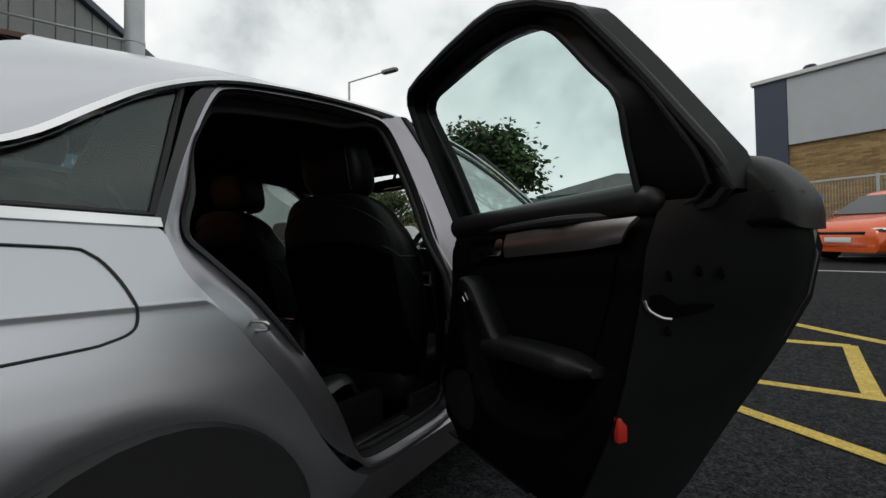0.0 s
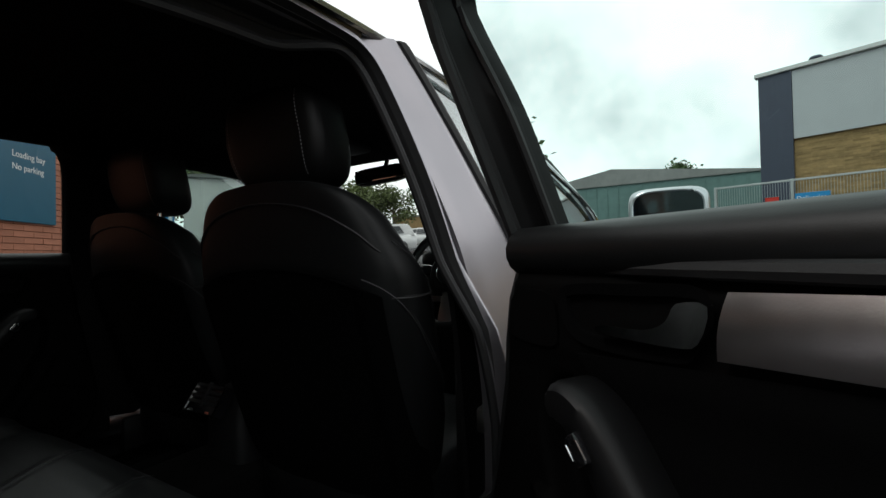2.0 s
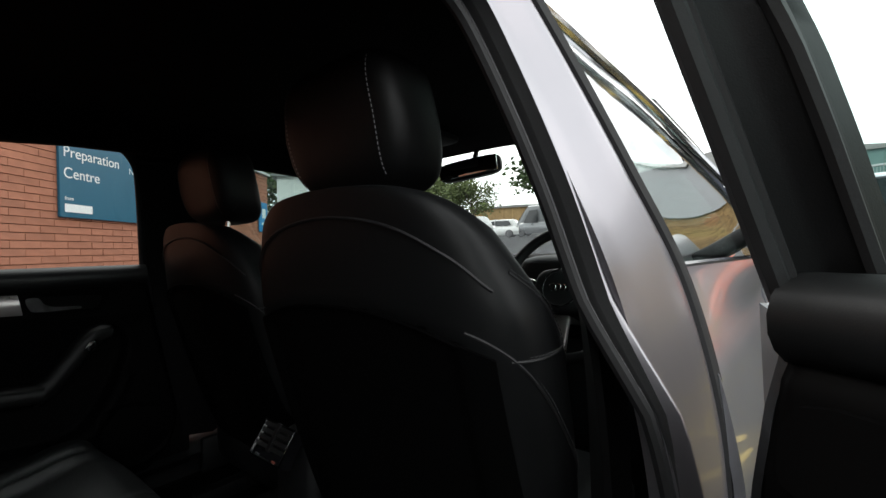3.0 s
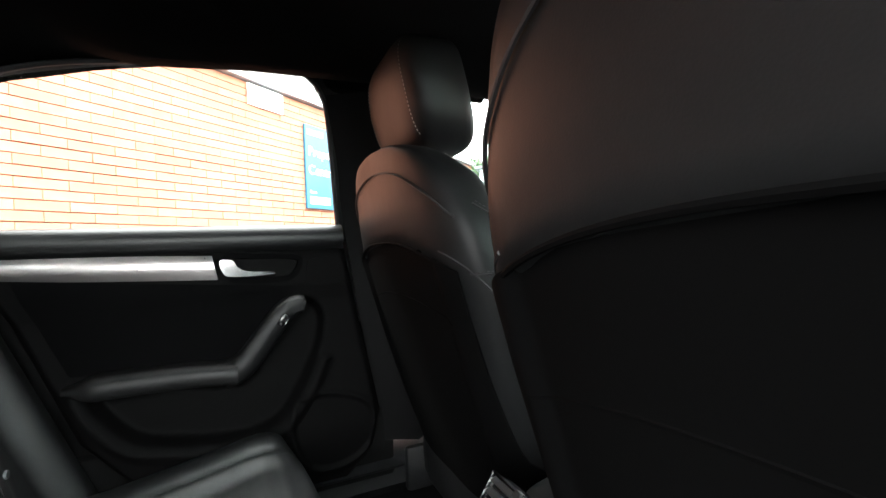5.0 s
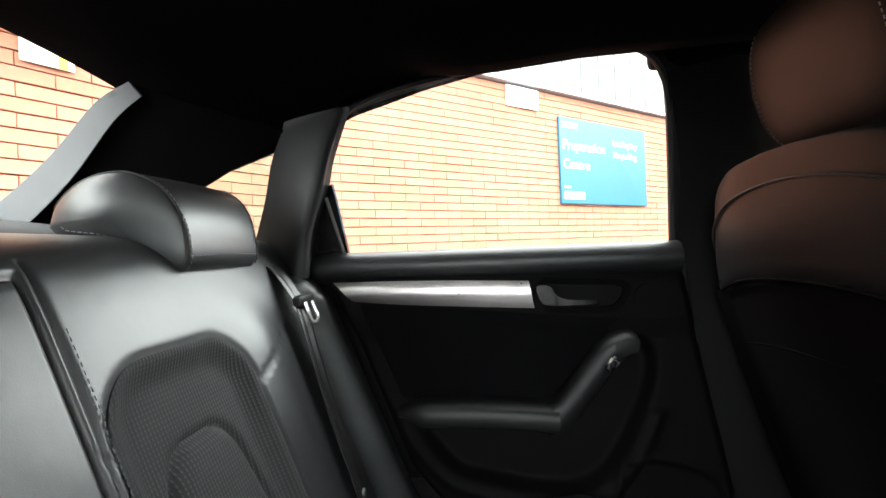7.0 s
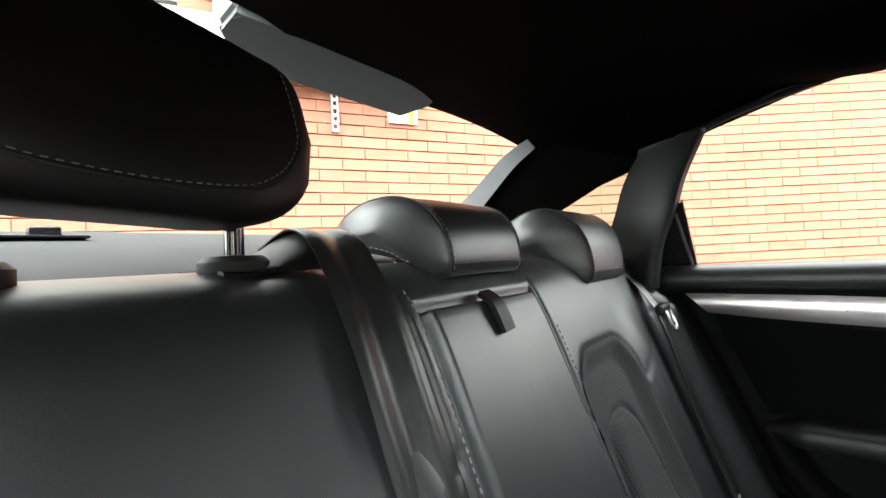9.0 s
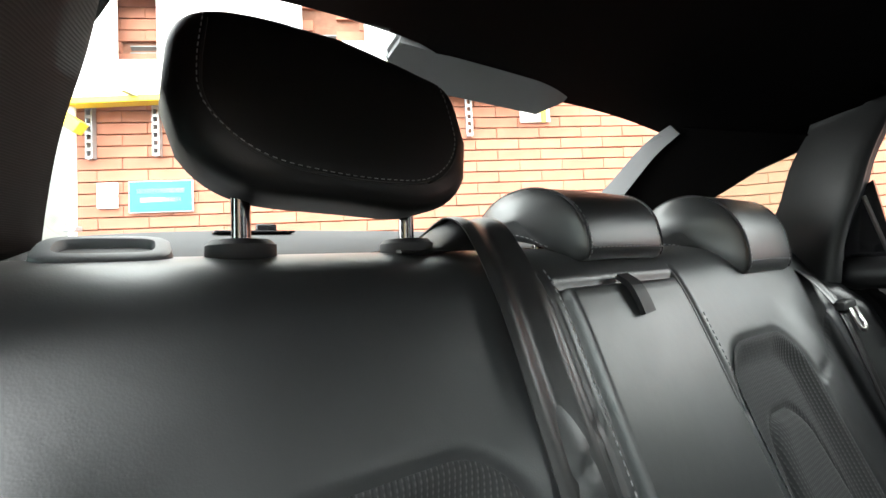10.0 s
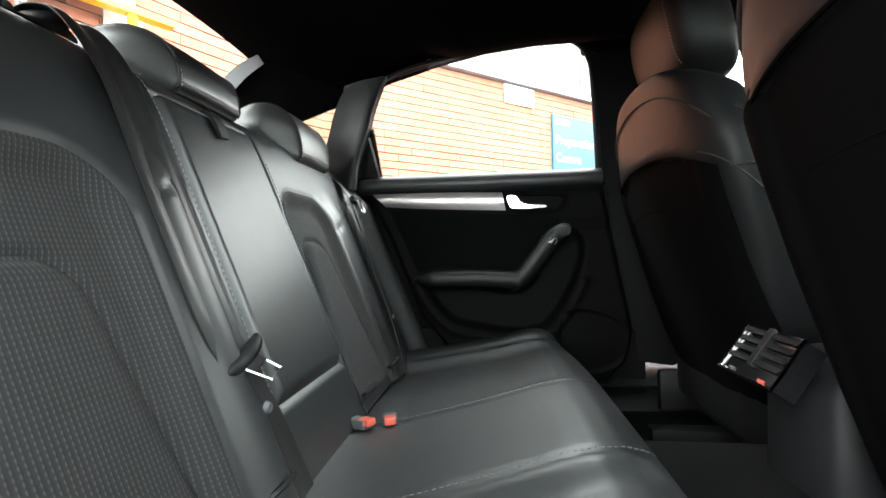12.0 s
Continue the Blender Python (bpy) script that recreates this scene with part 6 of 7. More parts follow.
def front_seat(xc, yb, label, sx):
    s = thing("front_seat", label, "car seat", "front seats")
    prof = [(0.40, 0.22), (0.48, 0.252), (0.60, 0.278), (0.72, 0.293), (0.82, 0.299), (0.88, 0.299), (0.94, 0.291), (1.0, 0.264), (1.04, 0.242), (1.07, 0.212), (1.09, 0.175), (1.102, 0.125), (1.107, 0.05)]
    rows = []
    seams = []
    for z, w in [(p.x, p.y) for p in spline([Vector((a, b, 0)) for a, b in prof], 4)]:
        tk = table([(0.40, 0.19), (0.6, 0.22), (0.9, 0.20), (1.04, 0.13), (1.09, 0.075), (1.11, 0.02)], z)
        cy = yb + tk / 2 + 0.26 * (0.90 - z) * (1 if z < 0.9 else 0.55)
        ring = []
        for k in range(44):
            a = 2 * math.pi * k / 44
            c, si = math.copysign(abs(math.cos(a)) ** 0.5, math.cos(a)), math.copysign(abs(math.sin(a)) ** 0.62, math.sin(a))
            x = w * c
            y = cy + tk / 2 * si
            if si < 0:
                # rear face: raised shoulder yoke over a recessed back panel
                line = yoke_z(x) - 0.006
                y += 0.012 * smooth((line - z) / 0.012) * smooth((0.235 - abs(x)) / 0.03) - 0.003 * math.exp(-((line + 0.004 - z) / 0.006) ** 2)
            ring.append(Vector((xc + x, y, z)))
        rows.append(ring)
    part("backrest", capped(rows), LEATHER_F, s, "black leather backrest with stitched yoke", flat_angle=60)

    def back_at(x, z):
        tk = table([(0.40, 0.19), (0.6, 0.22), (0.9, 0.20), (1.04, 0.13), (1.09, 0.075), (1.11, 0.02)], z)
        w = table(prof, z)
        cy = yb + tk / 2 + 0.26 * (0.90 - z) * (1 if z < 0.9 else 0.55)
        c = min(0.999, abs(x) / w)
        sn = math.sqrt(max(0, 1 - (c ** 2) ** 2))
        return cy - tk / 2 * sn ** 0.62
    yoke = [Vector((xc + x, back_at(x, yoke_z(x)) - 0.004, yoke_z(x))) for x in [lerp(-0.245, 0.245, k / 40) for k in range(41)]]
    panel = []
    for k in range(61):
        x = lerp(-0.268, 0.268, k / 60)
        panel.append([Vector((xc + x, back_at(x, z) + 0.012 * smooth((0.235 - abs(x)) / 0.03) - 0.004, z)) for z in [lerp(0.42, yoke_z(x) - 0.004, j / 24) for j in range(25)]])
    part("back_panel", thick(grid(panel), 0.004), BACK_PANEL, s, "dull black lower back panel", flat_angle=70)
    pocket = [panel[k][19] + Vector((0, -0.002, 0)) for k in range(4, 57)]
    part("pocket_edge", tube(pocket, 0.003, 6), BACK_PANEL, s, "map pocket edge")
    def flank(sg, y, z):
        """A place on the side of the backrest, y behind which its rear face begins."""
        tk = table([(0.40, 0.19), (0.6, 0.22), (0.9, 0.20), (1.04, 0.13), (1.09, 0.075), (1.11, 0.02)], z)
        cy = tk / 2 + 0.26 * (0.90 - z) * (1 if z < 0.9 else 0.55)
        sn = min(0.995, abs((y - cy) / (tk / 2))) ** (1 / 0.62)
        return Vector((xc + sg * (table(prof, z) * math.sqrt(math.sqrt(1 - sn * sn)) + 0.0005), yb + y, z))
    for sg in (1, -1):
        for run in (((0.012, 0.915), (0.05, 0.876), (0.105, 0.815), (0.165, 0.745), (0.235, 0.665)), ((0.042, 0.880), (0.10, 0.879), (0.168, 0.882)), ((0.055, 0.985), (0.11, 0.948), (0.142, 0.905), (0.158, 0.870), (0.19, 0.83), (0.235, 0.775))):
            pts = [flank(sg, y, z) for y, z in flat_spline(run, 8)]
            part("seam_line", tube(pts, 0.0022, 6), RUBBER, s)
            part("seam", stitches([p + Vector((sg * 0.001, 0.004, 0.004)) for p in pts], 0.004, 0.003, 0.0006), STITCH_D, s)
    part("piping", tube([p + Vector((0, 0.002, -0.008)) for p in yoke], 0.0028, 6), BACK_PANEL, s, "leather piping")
    top = [Vector((xc + x, back_at(x, z) - 0.003, z)) for x, z in [(p.x, p.y) for p in spline([Vector(q) for q in ((-0.268, 0.965, 0), (-0.22, 1.008, 0), (-0.13, 1.050, 0), (0, 1.066, 0), (0.13, 1.050, 0), (0.22, 1.008, 0), (0.268, 0.965, 0))], 8)]]
    part("seam", stitches(top, 0.003, 0.003, 0.0005), STITCH_D, s)
    part("seam_line", tube(top, 0.0022, 6), RUBBER, s)
    # headrest
    size = (0.300, 0.135, 0.215)
    hx = xc - (0.030 if sx > 0 else 0.0)

    def warp(p):
        q = p.copy()
        k = p.z / (size[2] / 2)
        q.x *= 1 - 0.10 * max(0, k) - 0.14 * max(0, -k) ** 2
        q.y += -0.02 * k + 0.012 * k * k
        return q
    h = part("headrest", pad((hx, yb + 0.075, 1.215), size, 0.45, 40, 26, warp), LEATHER_D, s, "black leather headrest")
    for sg in (1, -1):
        pts = []
        for k in range(25):
            z = lerp(-0.085, 0.085, k / 24)
            x = sg * 0.112
            y = -pad_front((0, 0, 0), size, 0.45, x, z)
            pts.append(Vector((hx, yb + 0.075, 1.215)) + warp(Vector((x, y, z))) + Vector((0, -0.001, 0)))
        part("seam", stitches(pts, 0.004, 0.0035, 0.0008), STITCH, h, "pale topstitching")
        part("post", tube([(hx + sg * 0.07, yb + 0.07, 1.08), (hx + sg * 0.07, yb + 0.075, 1.14)], 0.0065, 10), CHROME, s, "steel headrest post")
    # base cushion
    part("seat_cushion", pad((xc, yb + 0.40, 0.42), (0.52, 0.56, 0.20), 0.4, 32, 16), LEATHER_F, s, "black leather seat cushion")
    part("side_cover", box((xc + sx * 0.27, yb + 0.36, 0.33), (0.03, 0.50, 0.12), 0.012), PLASTIC, s, "plastic seat base cover")
    part("seat_rail", box((xc - sx * 0.17, yb + 0.36, 0.235), (0.05, 0.62, 0.05), 0.006), PLASTIC, s)
    part("seat_rail", box((xc + sx * 0.17, yb + 0.36, 0.235), (0.05, 0.62, 0.05), 0.006), PLASTIC, s)
    return s


LEATHER_F = leather_material("front_seat_leather", (0.0062, 0.0066, 0.007), 0.46, 0.22)
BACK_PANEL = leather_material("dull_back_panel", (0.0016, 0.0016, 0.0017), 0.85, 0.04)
STITCH_D = material("dark_thread", (0.05, 0.05, 0.052), 0.8, 0, 0.15, 300)
front_seat(0.412, 0.945, "black leather driver's seat with stitched back", 1)
front_seat(-0.375, 1.03, "black leather front passenger seat with stitched back", -1)


# ---- console, dashboard, wheel and mirrors ----
def console():
    c = thing("centre_console", "black centre console with rear air vents", "console")
    part("body", pad((0.03, 1.43, 0.40), (0.17, 0.70, 0.40), 0.25, 24, 12), PLASTIC, c)
    part("armrest_lid", pad((0.03, 1.36, 0.63), (0.15, 0.40, 0.06), 0.4, 24, 10), LEATHER, c, "black leather armrest")
    o, ux, uz = Vector((0.026, 1.045, 0.588)), Vector((1, 0, 0)), Vector((0, 0.045, 0.065)).normalized()
    nrm = ux.cross(uz)
    if nrm.y > 0:
        nrm = -nrm
    w, h = 0.128, 0.076
    cor = [o + ux * a * w / 2 + uz * b * h / 2 for a, b in ((-1, -1), (1, -1), (0.92, 1), (-0.92, 1))]
    back = [p - nrm * 0.03 for p in cor]
    bm = capped([back, cor])
    part("vent_box", bm, GLOSS, c, smooth=False)
    part("vent_frame", tube([p + nrm * 0.002 for p in cor], 0.0032, 6, closed=True), CHROME, c, "bright vent surround")
    for sg in (-1, 1):
        for k in range(4):
            p = o + ux * sg * w * 0.235 + uz * (-0.012 + k * 0.0145) + nrm * 0.003
            part("vent_slat", box(p, (w * 0.40, 0.010, 0.0030), 0.001, Euler((radians(25), 0, 0)).to_matrix()), PLASTIC, c)
    part("vent_divider", box(o + nrm * 0.003 + uz * 0.01, (0.012, 0.010, 0.062), 0.002, Euler((radians(-34), 0, 0)).to_matrix()), PLASTIC, c)
    part("vent_label", box(o + ux * 0.035 - uz * 0.033 + nrm * 0.001, (0.014, 0.003, 0.004), 0.0008, Euler((radians(-34), 0, 0)).to_matrix()), RED_B, c, "small red marking")
    part("vent_label", box(o - ux * 0.035 - uz * 0.033 + nrm * 0.001, (0.016, 0.003, 0.004), 0.0008, Euler((radians(-34), 0, 0)).to_matrix()), PLASTIC_G, c)


console()


def dashboard():
    d = thing("dashboard", "black dashboard with chrome-edged vents", "dashboard")
    rows = []
    for y, z in flat_spline([(1.86, 0.70), (1.80, 0.78), (1.83, 0.88), (1.92, 0.935), (2.1, 0.955), (2.35, 0.965), (2.42, 0.95)], 5):
        rows.append([Vector((0.70 * k / 16, y + 0.05 * abs(k / 16) ** 2, z + (0.035 * math.exp(-((0.70 * k / 16 - 0.40) / 0.13) ** 2) if y > 1.82 else 0))) for k in range(-16, 17)])
    part("body", thick(grid(rows), 0.015), PLASTIC, d)
    part("lower_panel", box((0, 1.92, 0.55), (1.40, 0.12, 0.36), 0.02), PLASTIC, d)
    part("trim_strip", box((0, 1.800, 0.79), (1.1, 0.012, 0.022), 0.004), ALU, d, "brushed aluminium strip")
    for x in (0.02, 0.13, 0.62, -0.60):
        part("air_vent", tube([(x - 0.05, 1.795, 0.865), (x + 0.05, 1.795, 0.865), (x + 0.045, 1.80, 0.825), (x - 0.045, 1.80, 0.825)], 0.003, 6, closed=True), CHROME, d, "chrome vent surround")
    part("cluster_hood", pad((0.40, 1.86, 0.94), (0.36, 0.16, 0.10), 0.6, 24, 12), PLASTIC, d)


dashboard()


def steering_wheel():
    s = thing("steering_wheel", "black leather steering wheel with chrome ring badge", "steering wheel")
    m = pose(0.455, 1.66, 0.895, 66, 0, 0)
    ring = [Vector((0.185 * math.cos(2 * math.pi * k / 48), 0.185 * math.sin(2 * math.pi * k / 48), 0)) for k in range(48)]
    part("rim", tube(ring, 0.0155, 10, closed=True), LEATHER_D, s)
    part("hub", pad((0, -0.005, 0.0), (0.17, 0.13, 0.06), 0.55, 24, 12), PLASTIC, s)
    part("hub_ring", tube([Vector((0.052 * math.cos(2 * math.pi * k / 32), 0.052 * math.sin(2 * math.pi * k / 32), 0.028)) for k in range(32)], 0.0022, 6, closed=True), CHROME, s)
    for k in range(4):
        c = Vector((-0.021 + 0.014 * k, 0.0, 0.032))
        part("badge_ring", tube([c + Vector((0.0088 * math.cos(2 * math.pi * j / 18), 0.0088 * math.sin(2 * math.pi * j / 18), 0)) for j in range(18)], 0.0012, 5, closed=True), CHROME, s)
    for sg in (1, -1):
        part("spoke", box((sg * 0.125, 0.005, 0.0), (0.10, 0.040, 0.020), 0.008), PLASTIC, s)
        part("spoke_trim", tube(spline([(sg * 0.085, 0.022, 0.013), (sg * 0.14, 0.024, 0.013), (sg * 0.155, 0.006, 0.013), (sg * 0.09, -0.010, 0.013)], 4, closed=True), 0.0018, 5, closed=True), CHROME, s)
    part("lower_spoke", box((0, -0.12, -0.002), (0.055, 0.11, 0.016), 0.006), ALU, s, "aluminium lower spoke")
    part("column", tube([(0, 0, -0.02), (0, 0, -0.25)], 0.045, 14), PLASTIC, s)
    s.matrix_world = m


steering_wheel()


def cabin_mirror():
    s = thing("rear_view_mirror", "black interior rear-view mirror on windscreen", "mirror")
    part("housing", pad((0, 0, 0), (0.235, 0.045, 0.070), 0.45, 28, 12), PLASTIC, s)
    part("mirror_glass", box((0, -0.0205, 0), (0.215, 0.006, 0.055), 0.006), MIRROR, s)
    part("stalk", tube(spline([(0.01, 0.01, 0.02), (0.012, 0.035, 0.055), (0.014, 0.06, 0.095)], 4), 0.009, 10), PLASTIC, s)
    s.matrix_world = pose(0.060, 1.78, 1.296, -4, -6, 14)
    r = part("roof_console", pad((0.0, 1.60, 1.385), (0.20, 0.20, 0.04), 0.4, 20, 8), PLASTIC, CAR, "roof lamp console")


cabin_mirror()


def wing_mirror(sx):
    w = part("wing_mirror", pad((sx * 1.10, 2.03, 1.09), (0.248, 0.13, 0.164), 0.44, 30, 18), PAINT, CAR, "silver door mirror")
    face = [Vector((sx * 1.10 + 0.108 * math.copysign(abs(math.cos(a)) ** 0.55, math.cos(a)), 1.960, 1.09 + 0.068 * math.copysign(abs(math.sin(a)) ** 0.6, math.sin(a)))) for a in [2 * math.pi * k / 40 for k in range(40)]]
    part("mirror_glass", fan(face, (0, 0.006, 0)), MIRROR_T, w, "tinted mirror glass", flat_angle=20)
    part("mirror_rim", tube([p + Vector((0, 0.004, 0)) for p in face], 0.006, 8, closed=True), PAINT, w, "silver rim")
    part("mirror_arm", pad((sx * 0.90, 2.06, 1.035), (0.22, 0.07, 0.055), 0.6, 18, 10), PLASTIC, w)


wing_mirror(1)
wing_mirror(-1)
for sg in (1, -1):
    st = part("striker", tube(spline([(sg * 0.862, 0.308, 0.757), (sg * 0.886, 0.318, 0.755), (sg * 0.886, 0.324, 0.741), (sg * 0.862, 0.314, 0.739)], 3), 0.0034, 8), STEEL, CAR, "bright steel striker loop")
part("sill_trim", box((-0.715, 0.75, 0.40), (0.05, 0.75, 0.20), 0.01), CARPET, CAR, "black sill trim")
part("seat_side_trim", box((0.668, 0.66, 0.33), (0.05, 0.50, 0.25), 0.02), CARPET, CAR, "black trim beside the cushion")


# ---- signs and fittings on the brick walls ----
for text, x, z, size in (("Preparation", 2.92, 2.08, 0.160), ("Centre", 2.92, 1.86, 0.160), ("Loading bay", 3.83, 2.19, 0.105), ("No parking", 3.83, 2.045, 0.105), ("from", 2.93, 1.63, 0.055)):
    sign_words(text, x, z, size)


def bars(parent, m_x, z, w, h, y=0.053, mat=None, name="lettering_bar"):
    return part(name, box((m_x + w / 2, y, z + h / 2), (w, 0.003, h), 0), mat or SIGN_W, parent, smooth=False)


bars(SIGN, 2.92, 2.33, 0.26, 0.06)
bars(SIGN, 2.93, 1.505, 0.34, 0.085)


def flat_board(name, label, cat, m, s, z, w, h, mat, y=0.03, extra=()):
    b = thing(name, label, cat)
    b.matrix_world = m
    part("board", box((s, y, z), (w, 0.012, h), 0.002), mat, b, smooth=False)
    for ex, ez, ew, eh, em in extra:
        part("marking", box((s + ex, y + 0.0075, z + ez), (ew, 0.003, eh), 0), em, b, smooth=False)
    return b


flat_board("wall_sign", "small blue and white sign at the wall's end", "sign", FRAME_A, 7.66, 1.80, 0.42, 0.62, SIGN_C, 0.04, [(0.03, 0.08, 0.16, 0.20, SIGN_W), (0.03, -0.14, 0.22, 0.05, SIGN_W)])
flat_board("notice", "white paper notice on brick wall", "notice", FRAME_A, 7.25, 1.95, 0.30, 0.42, SIGN_W, 0.03, [(0, 0.06, 0.22, 0.10, SIGN_C)])
flat_board("notice", "white paper notice on brick wall", "notice", FRAME_A, 2.35, 2.58, 0.46, 0.22, WHITE_P, 0.03)
flat_board("notice", "small white notice taped to brick wall", "notice", FRAME_B, 4.28, 1.56, 0.12, 0.16, WHITE_P, 0.03, [(0, 0.02, 0.02, 0.05, CONCRETE)])
flat_board("wall_sign", "white and light blue sign on brick wall", "sign", FRAME_B, 3.965, 1.545, 0.38, 0.20, WHITE_P, 0.03, [(0, 0, 0.37, 0.19, SIGN_C), (0, 0.035, 0.28, 0.026, SIGN_W), (0, -0.02, 0.24, 0.026, SIGN_W)])
flat_board("notice", "white notice with a yellow strip on brick wall", "notice", FRAME_B, 1.53, 2.10, 0.21, 0.24, WHITE_P, 0.03, [(-0.06, -0.02, 0.04, 0.20, YELLOW_P)])


def loudspeaker():
    b = thing("wall_lamp", "pale grey bulkhead lamp on the wall top", "wall lamp")
    b.matrix_world = FRAME_A
    part("housing", pad((5.46, 0.12, 2.52), (0.26, 0.22, 0.20), 0.5, 20, 12), GALV, b)
    part("bracket", box((5.46, 0.03, 2.52), (0.10, 0.06, 0.14), 0.006), GALV, b)


loudspeaker()


def wall_bracket(s, z0, z1, arm):
    """Slotted steel upright with a sloping arm under the canopy."""
    b = thing("wall_bracket", "pale slotted steel bracket carrying the canopy", "bracket", "canopy brackets")
    b.matrix_world = FRAME_B
    h = z1 - z0
    for dx in (-0.017, 0.017):
        part("channel_side", box((s + dx, 0.035, z0 + h / 2), (0.008, 0.04, h), 0.001), GALV, b, smooth=False)
    n = int(h / 0.05)
    for k in range(n + 1):
        part("channel_web", box((s, 0.052, z0 + 0.006 + k * (h - 0.012) / n), (0.03, 0.004, 0.020), 0.001), GALV, b, smooth=False)
    if arm:
        part("arm", box((s + 0.03, 0.14, z1 - 0.02), (0.035, 0.22, 0.035), 0.003, Euler((radians(6), 0, radians(-30))).to_matrix()), GALV, b, smooth=False)


for s, z0, z1, arm in ((1.99, 1.89, 2.20, True), (3.98, 1.80, 2.16, True), (4.37, 1.79, 2.16, True)):
    wall_bracket(s, z0, z1, arm)


def canopy():
    c = thing("canopy", "white canopy fascia with a yellow edge beam", "canopy")
    c.matrix_world = FRAME_B
    tilt = 0.036
    slope = Euler((0, math.atan(tilt), 0)).to_matrix()
    part("edge_beam", box((3.1, 0.14, 2.150), (3.6, 0.08, 0.040), 0.004, slope), YELLOW_P, c, "yellow painted edge beam", smooth=False)
    # fascia panels, leaving two gaps
    for s0, s1, z0, z1 in ((1.5, 2.66, 0, 3.6), (3.05, 3.93, 0, 3.6), (4.16, 4.9, 0, 3.6), (2.66, 3.05, 0, 2.50), (2.66, 3.05, 2.86, 3.6), (3.93, 4.16, 0, 2.38), (3.93, 4.16, 2.78, 3.6)):
        z0 = z0 or 2.175 + tilt * (3.1 - (s0 + s1) / 2)
        part("fascia_panel", box(((s0 + s1) / 2, 0.11, (z0 + z1) / 2), (s1 - s0 - 0.004, 0.02, z1 - z0), 0.002), WHITE_P, c, "ribbed white fascia panel", smooth=False)
    part("yellow_arm", box((4.42, 0.22, 2.005), (0.30, 0.07, 0.075), 0.005, Euler((0, radians(-36), 0)).to_matrix()), YELLOW_P, c, "yellow box beam", smooth=False)
    part("yellow_strut", tube([(1.53, 0.15, 2.20), (1.50, 0.10, 2.03)], 0.028, 6), YELLOW_P, c, "yellow painted end strut")
    part("canopy_roof", box((3.2, 0.10, 3.62), (3.4, 0.20, 0.03), 0.002), WHITE_P, c, smooth=False)


canopy()


def louvre(s, z, w, h):
    l = thing("louvre_vent", "dark louvred vent in the brick wall", "vent", "wall vents")
    l.matrix_world = FRAME_B
    part("back", box((s, -0.05, z), (w, 0.03, h), 0.002), GLOSS, l, smooth=False)
    for k in range(5):
        part("blade", box((s, -0.01, z - h / 2 + (k + 0.5) * h / 5), (w, 0.05, 0.012), 0.001, Euler((radians(30), 0, 0)).to_matrix()), CLAD_D, l, smooth=False)


louvre(2.86, 2.52, 0.31, 0.16)
louvre(4.05, 2.42, 0.19, 0.22)


def white_pole():
    p = thing("steel_post", "white painted steel post beside the bay", "post")
    p.matrix_world = FRAME_B
    part("tube", tube([(4.42, 0.12, 0), (4.42, 0.12, 2.18)], 0.022, 12), WHITE_P, p)
    part("clamp", box((4.42, 0.12, 1.35), (0.07, 0.06, 0.03), 0.004), GALV, p)
    part("base_plate", box((4.42, 0.12, 0.01), (0.14, 0.14, 0.02), 0.003), GALV, p)


white_pole()


def open_bay():
    """The bay past the wall's end: side wall, back wall, shelf and cabinet."""
    b = part("wall_bay", box((6.2, -2.6, 1.6), (3.4, 0.15, 3.2), 0), CONCRETE, smooth=False)
    b.matrix_world = FRAME_B
    tagged(b, "grey painted back wall of an open bay", "wall", kind="structure")
    l = part("bay_lintel", box((6.2, -0.1, 2.9), (3.4, 0.2, 1.3), 0), WHITE_P, smooth=False)
    l.matrix_world = FRAME_B
    tagged(l, "pale lintel over an open bay", "lintel", kind="structure")
    e = part("wall_bay_side", box((7.95, -1.3, 1.6), (0.15, 2.7, 3.2), 0), CONCRETE, smooth=False)
    e.matrix_world = FRAME_B
    tagged(e, "grey side wall of an open bay", "wall", kind="structure")
    c = thing("cabinet", "grey metal cabinet standing in the bay", "cabinet")
    c.matrix_world = FRAME_B
    part("body", box((5.0, -1.4, 0.8), (0.5, 0.4, 1.6), 0.01), CLAD_D, c, smooth=False)
    part("door", box((5.0, -1.19, 0.82), (0.44, 0.02, 1.45), 0.004), CLAD_G, c, smooth=False)
    part("handle", box((5.16, -1.17, 0.9), (0.02, 0.03, 0.12), 0.004), STEEL, c)


open_bay()


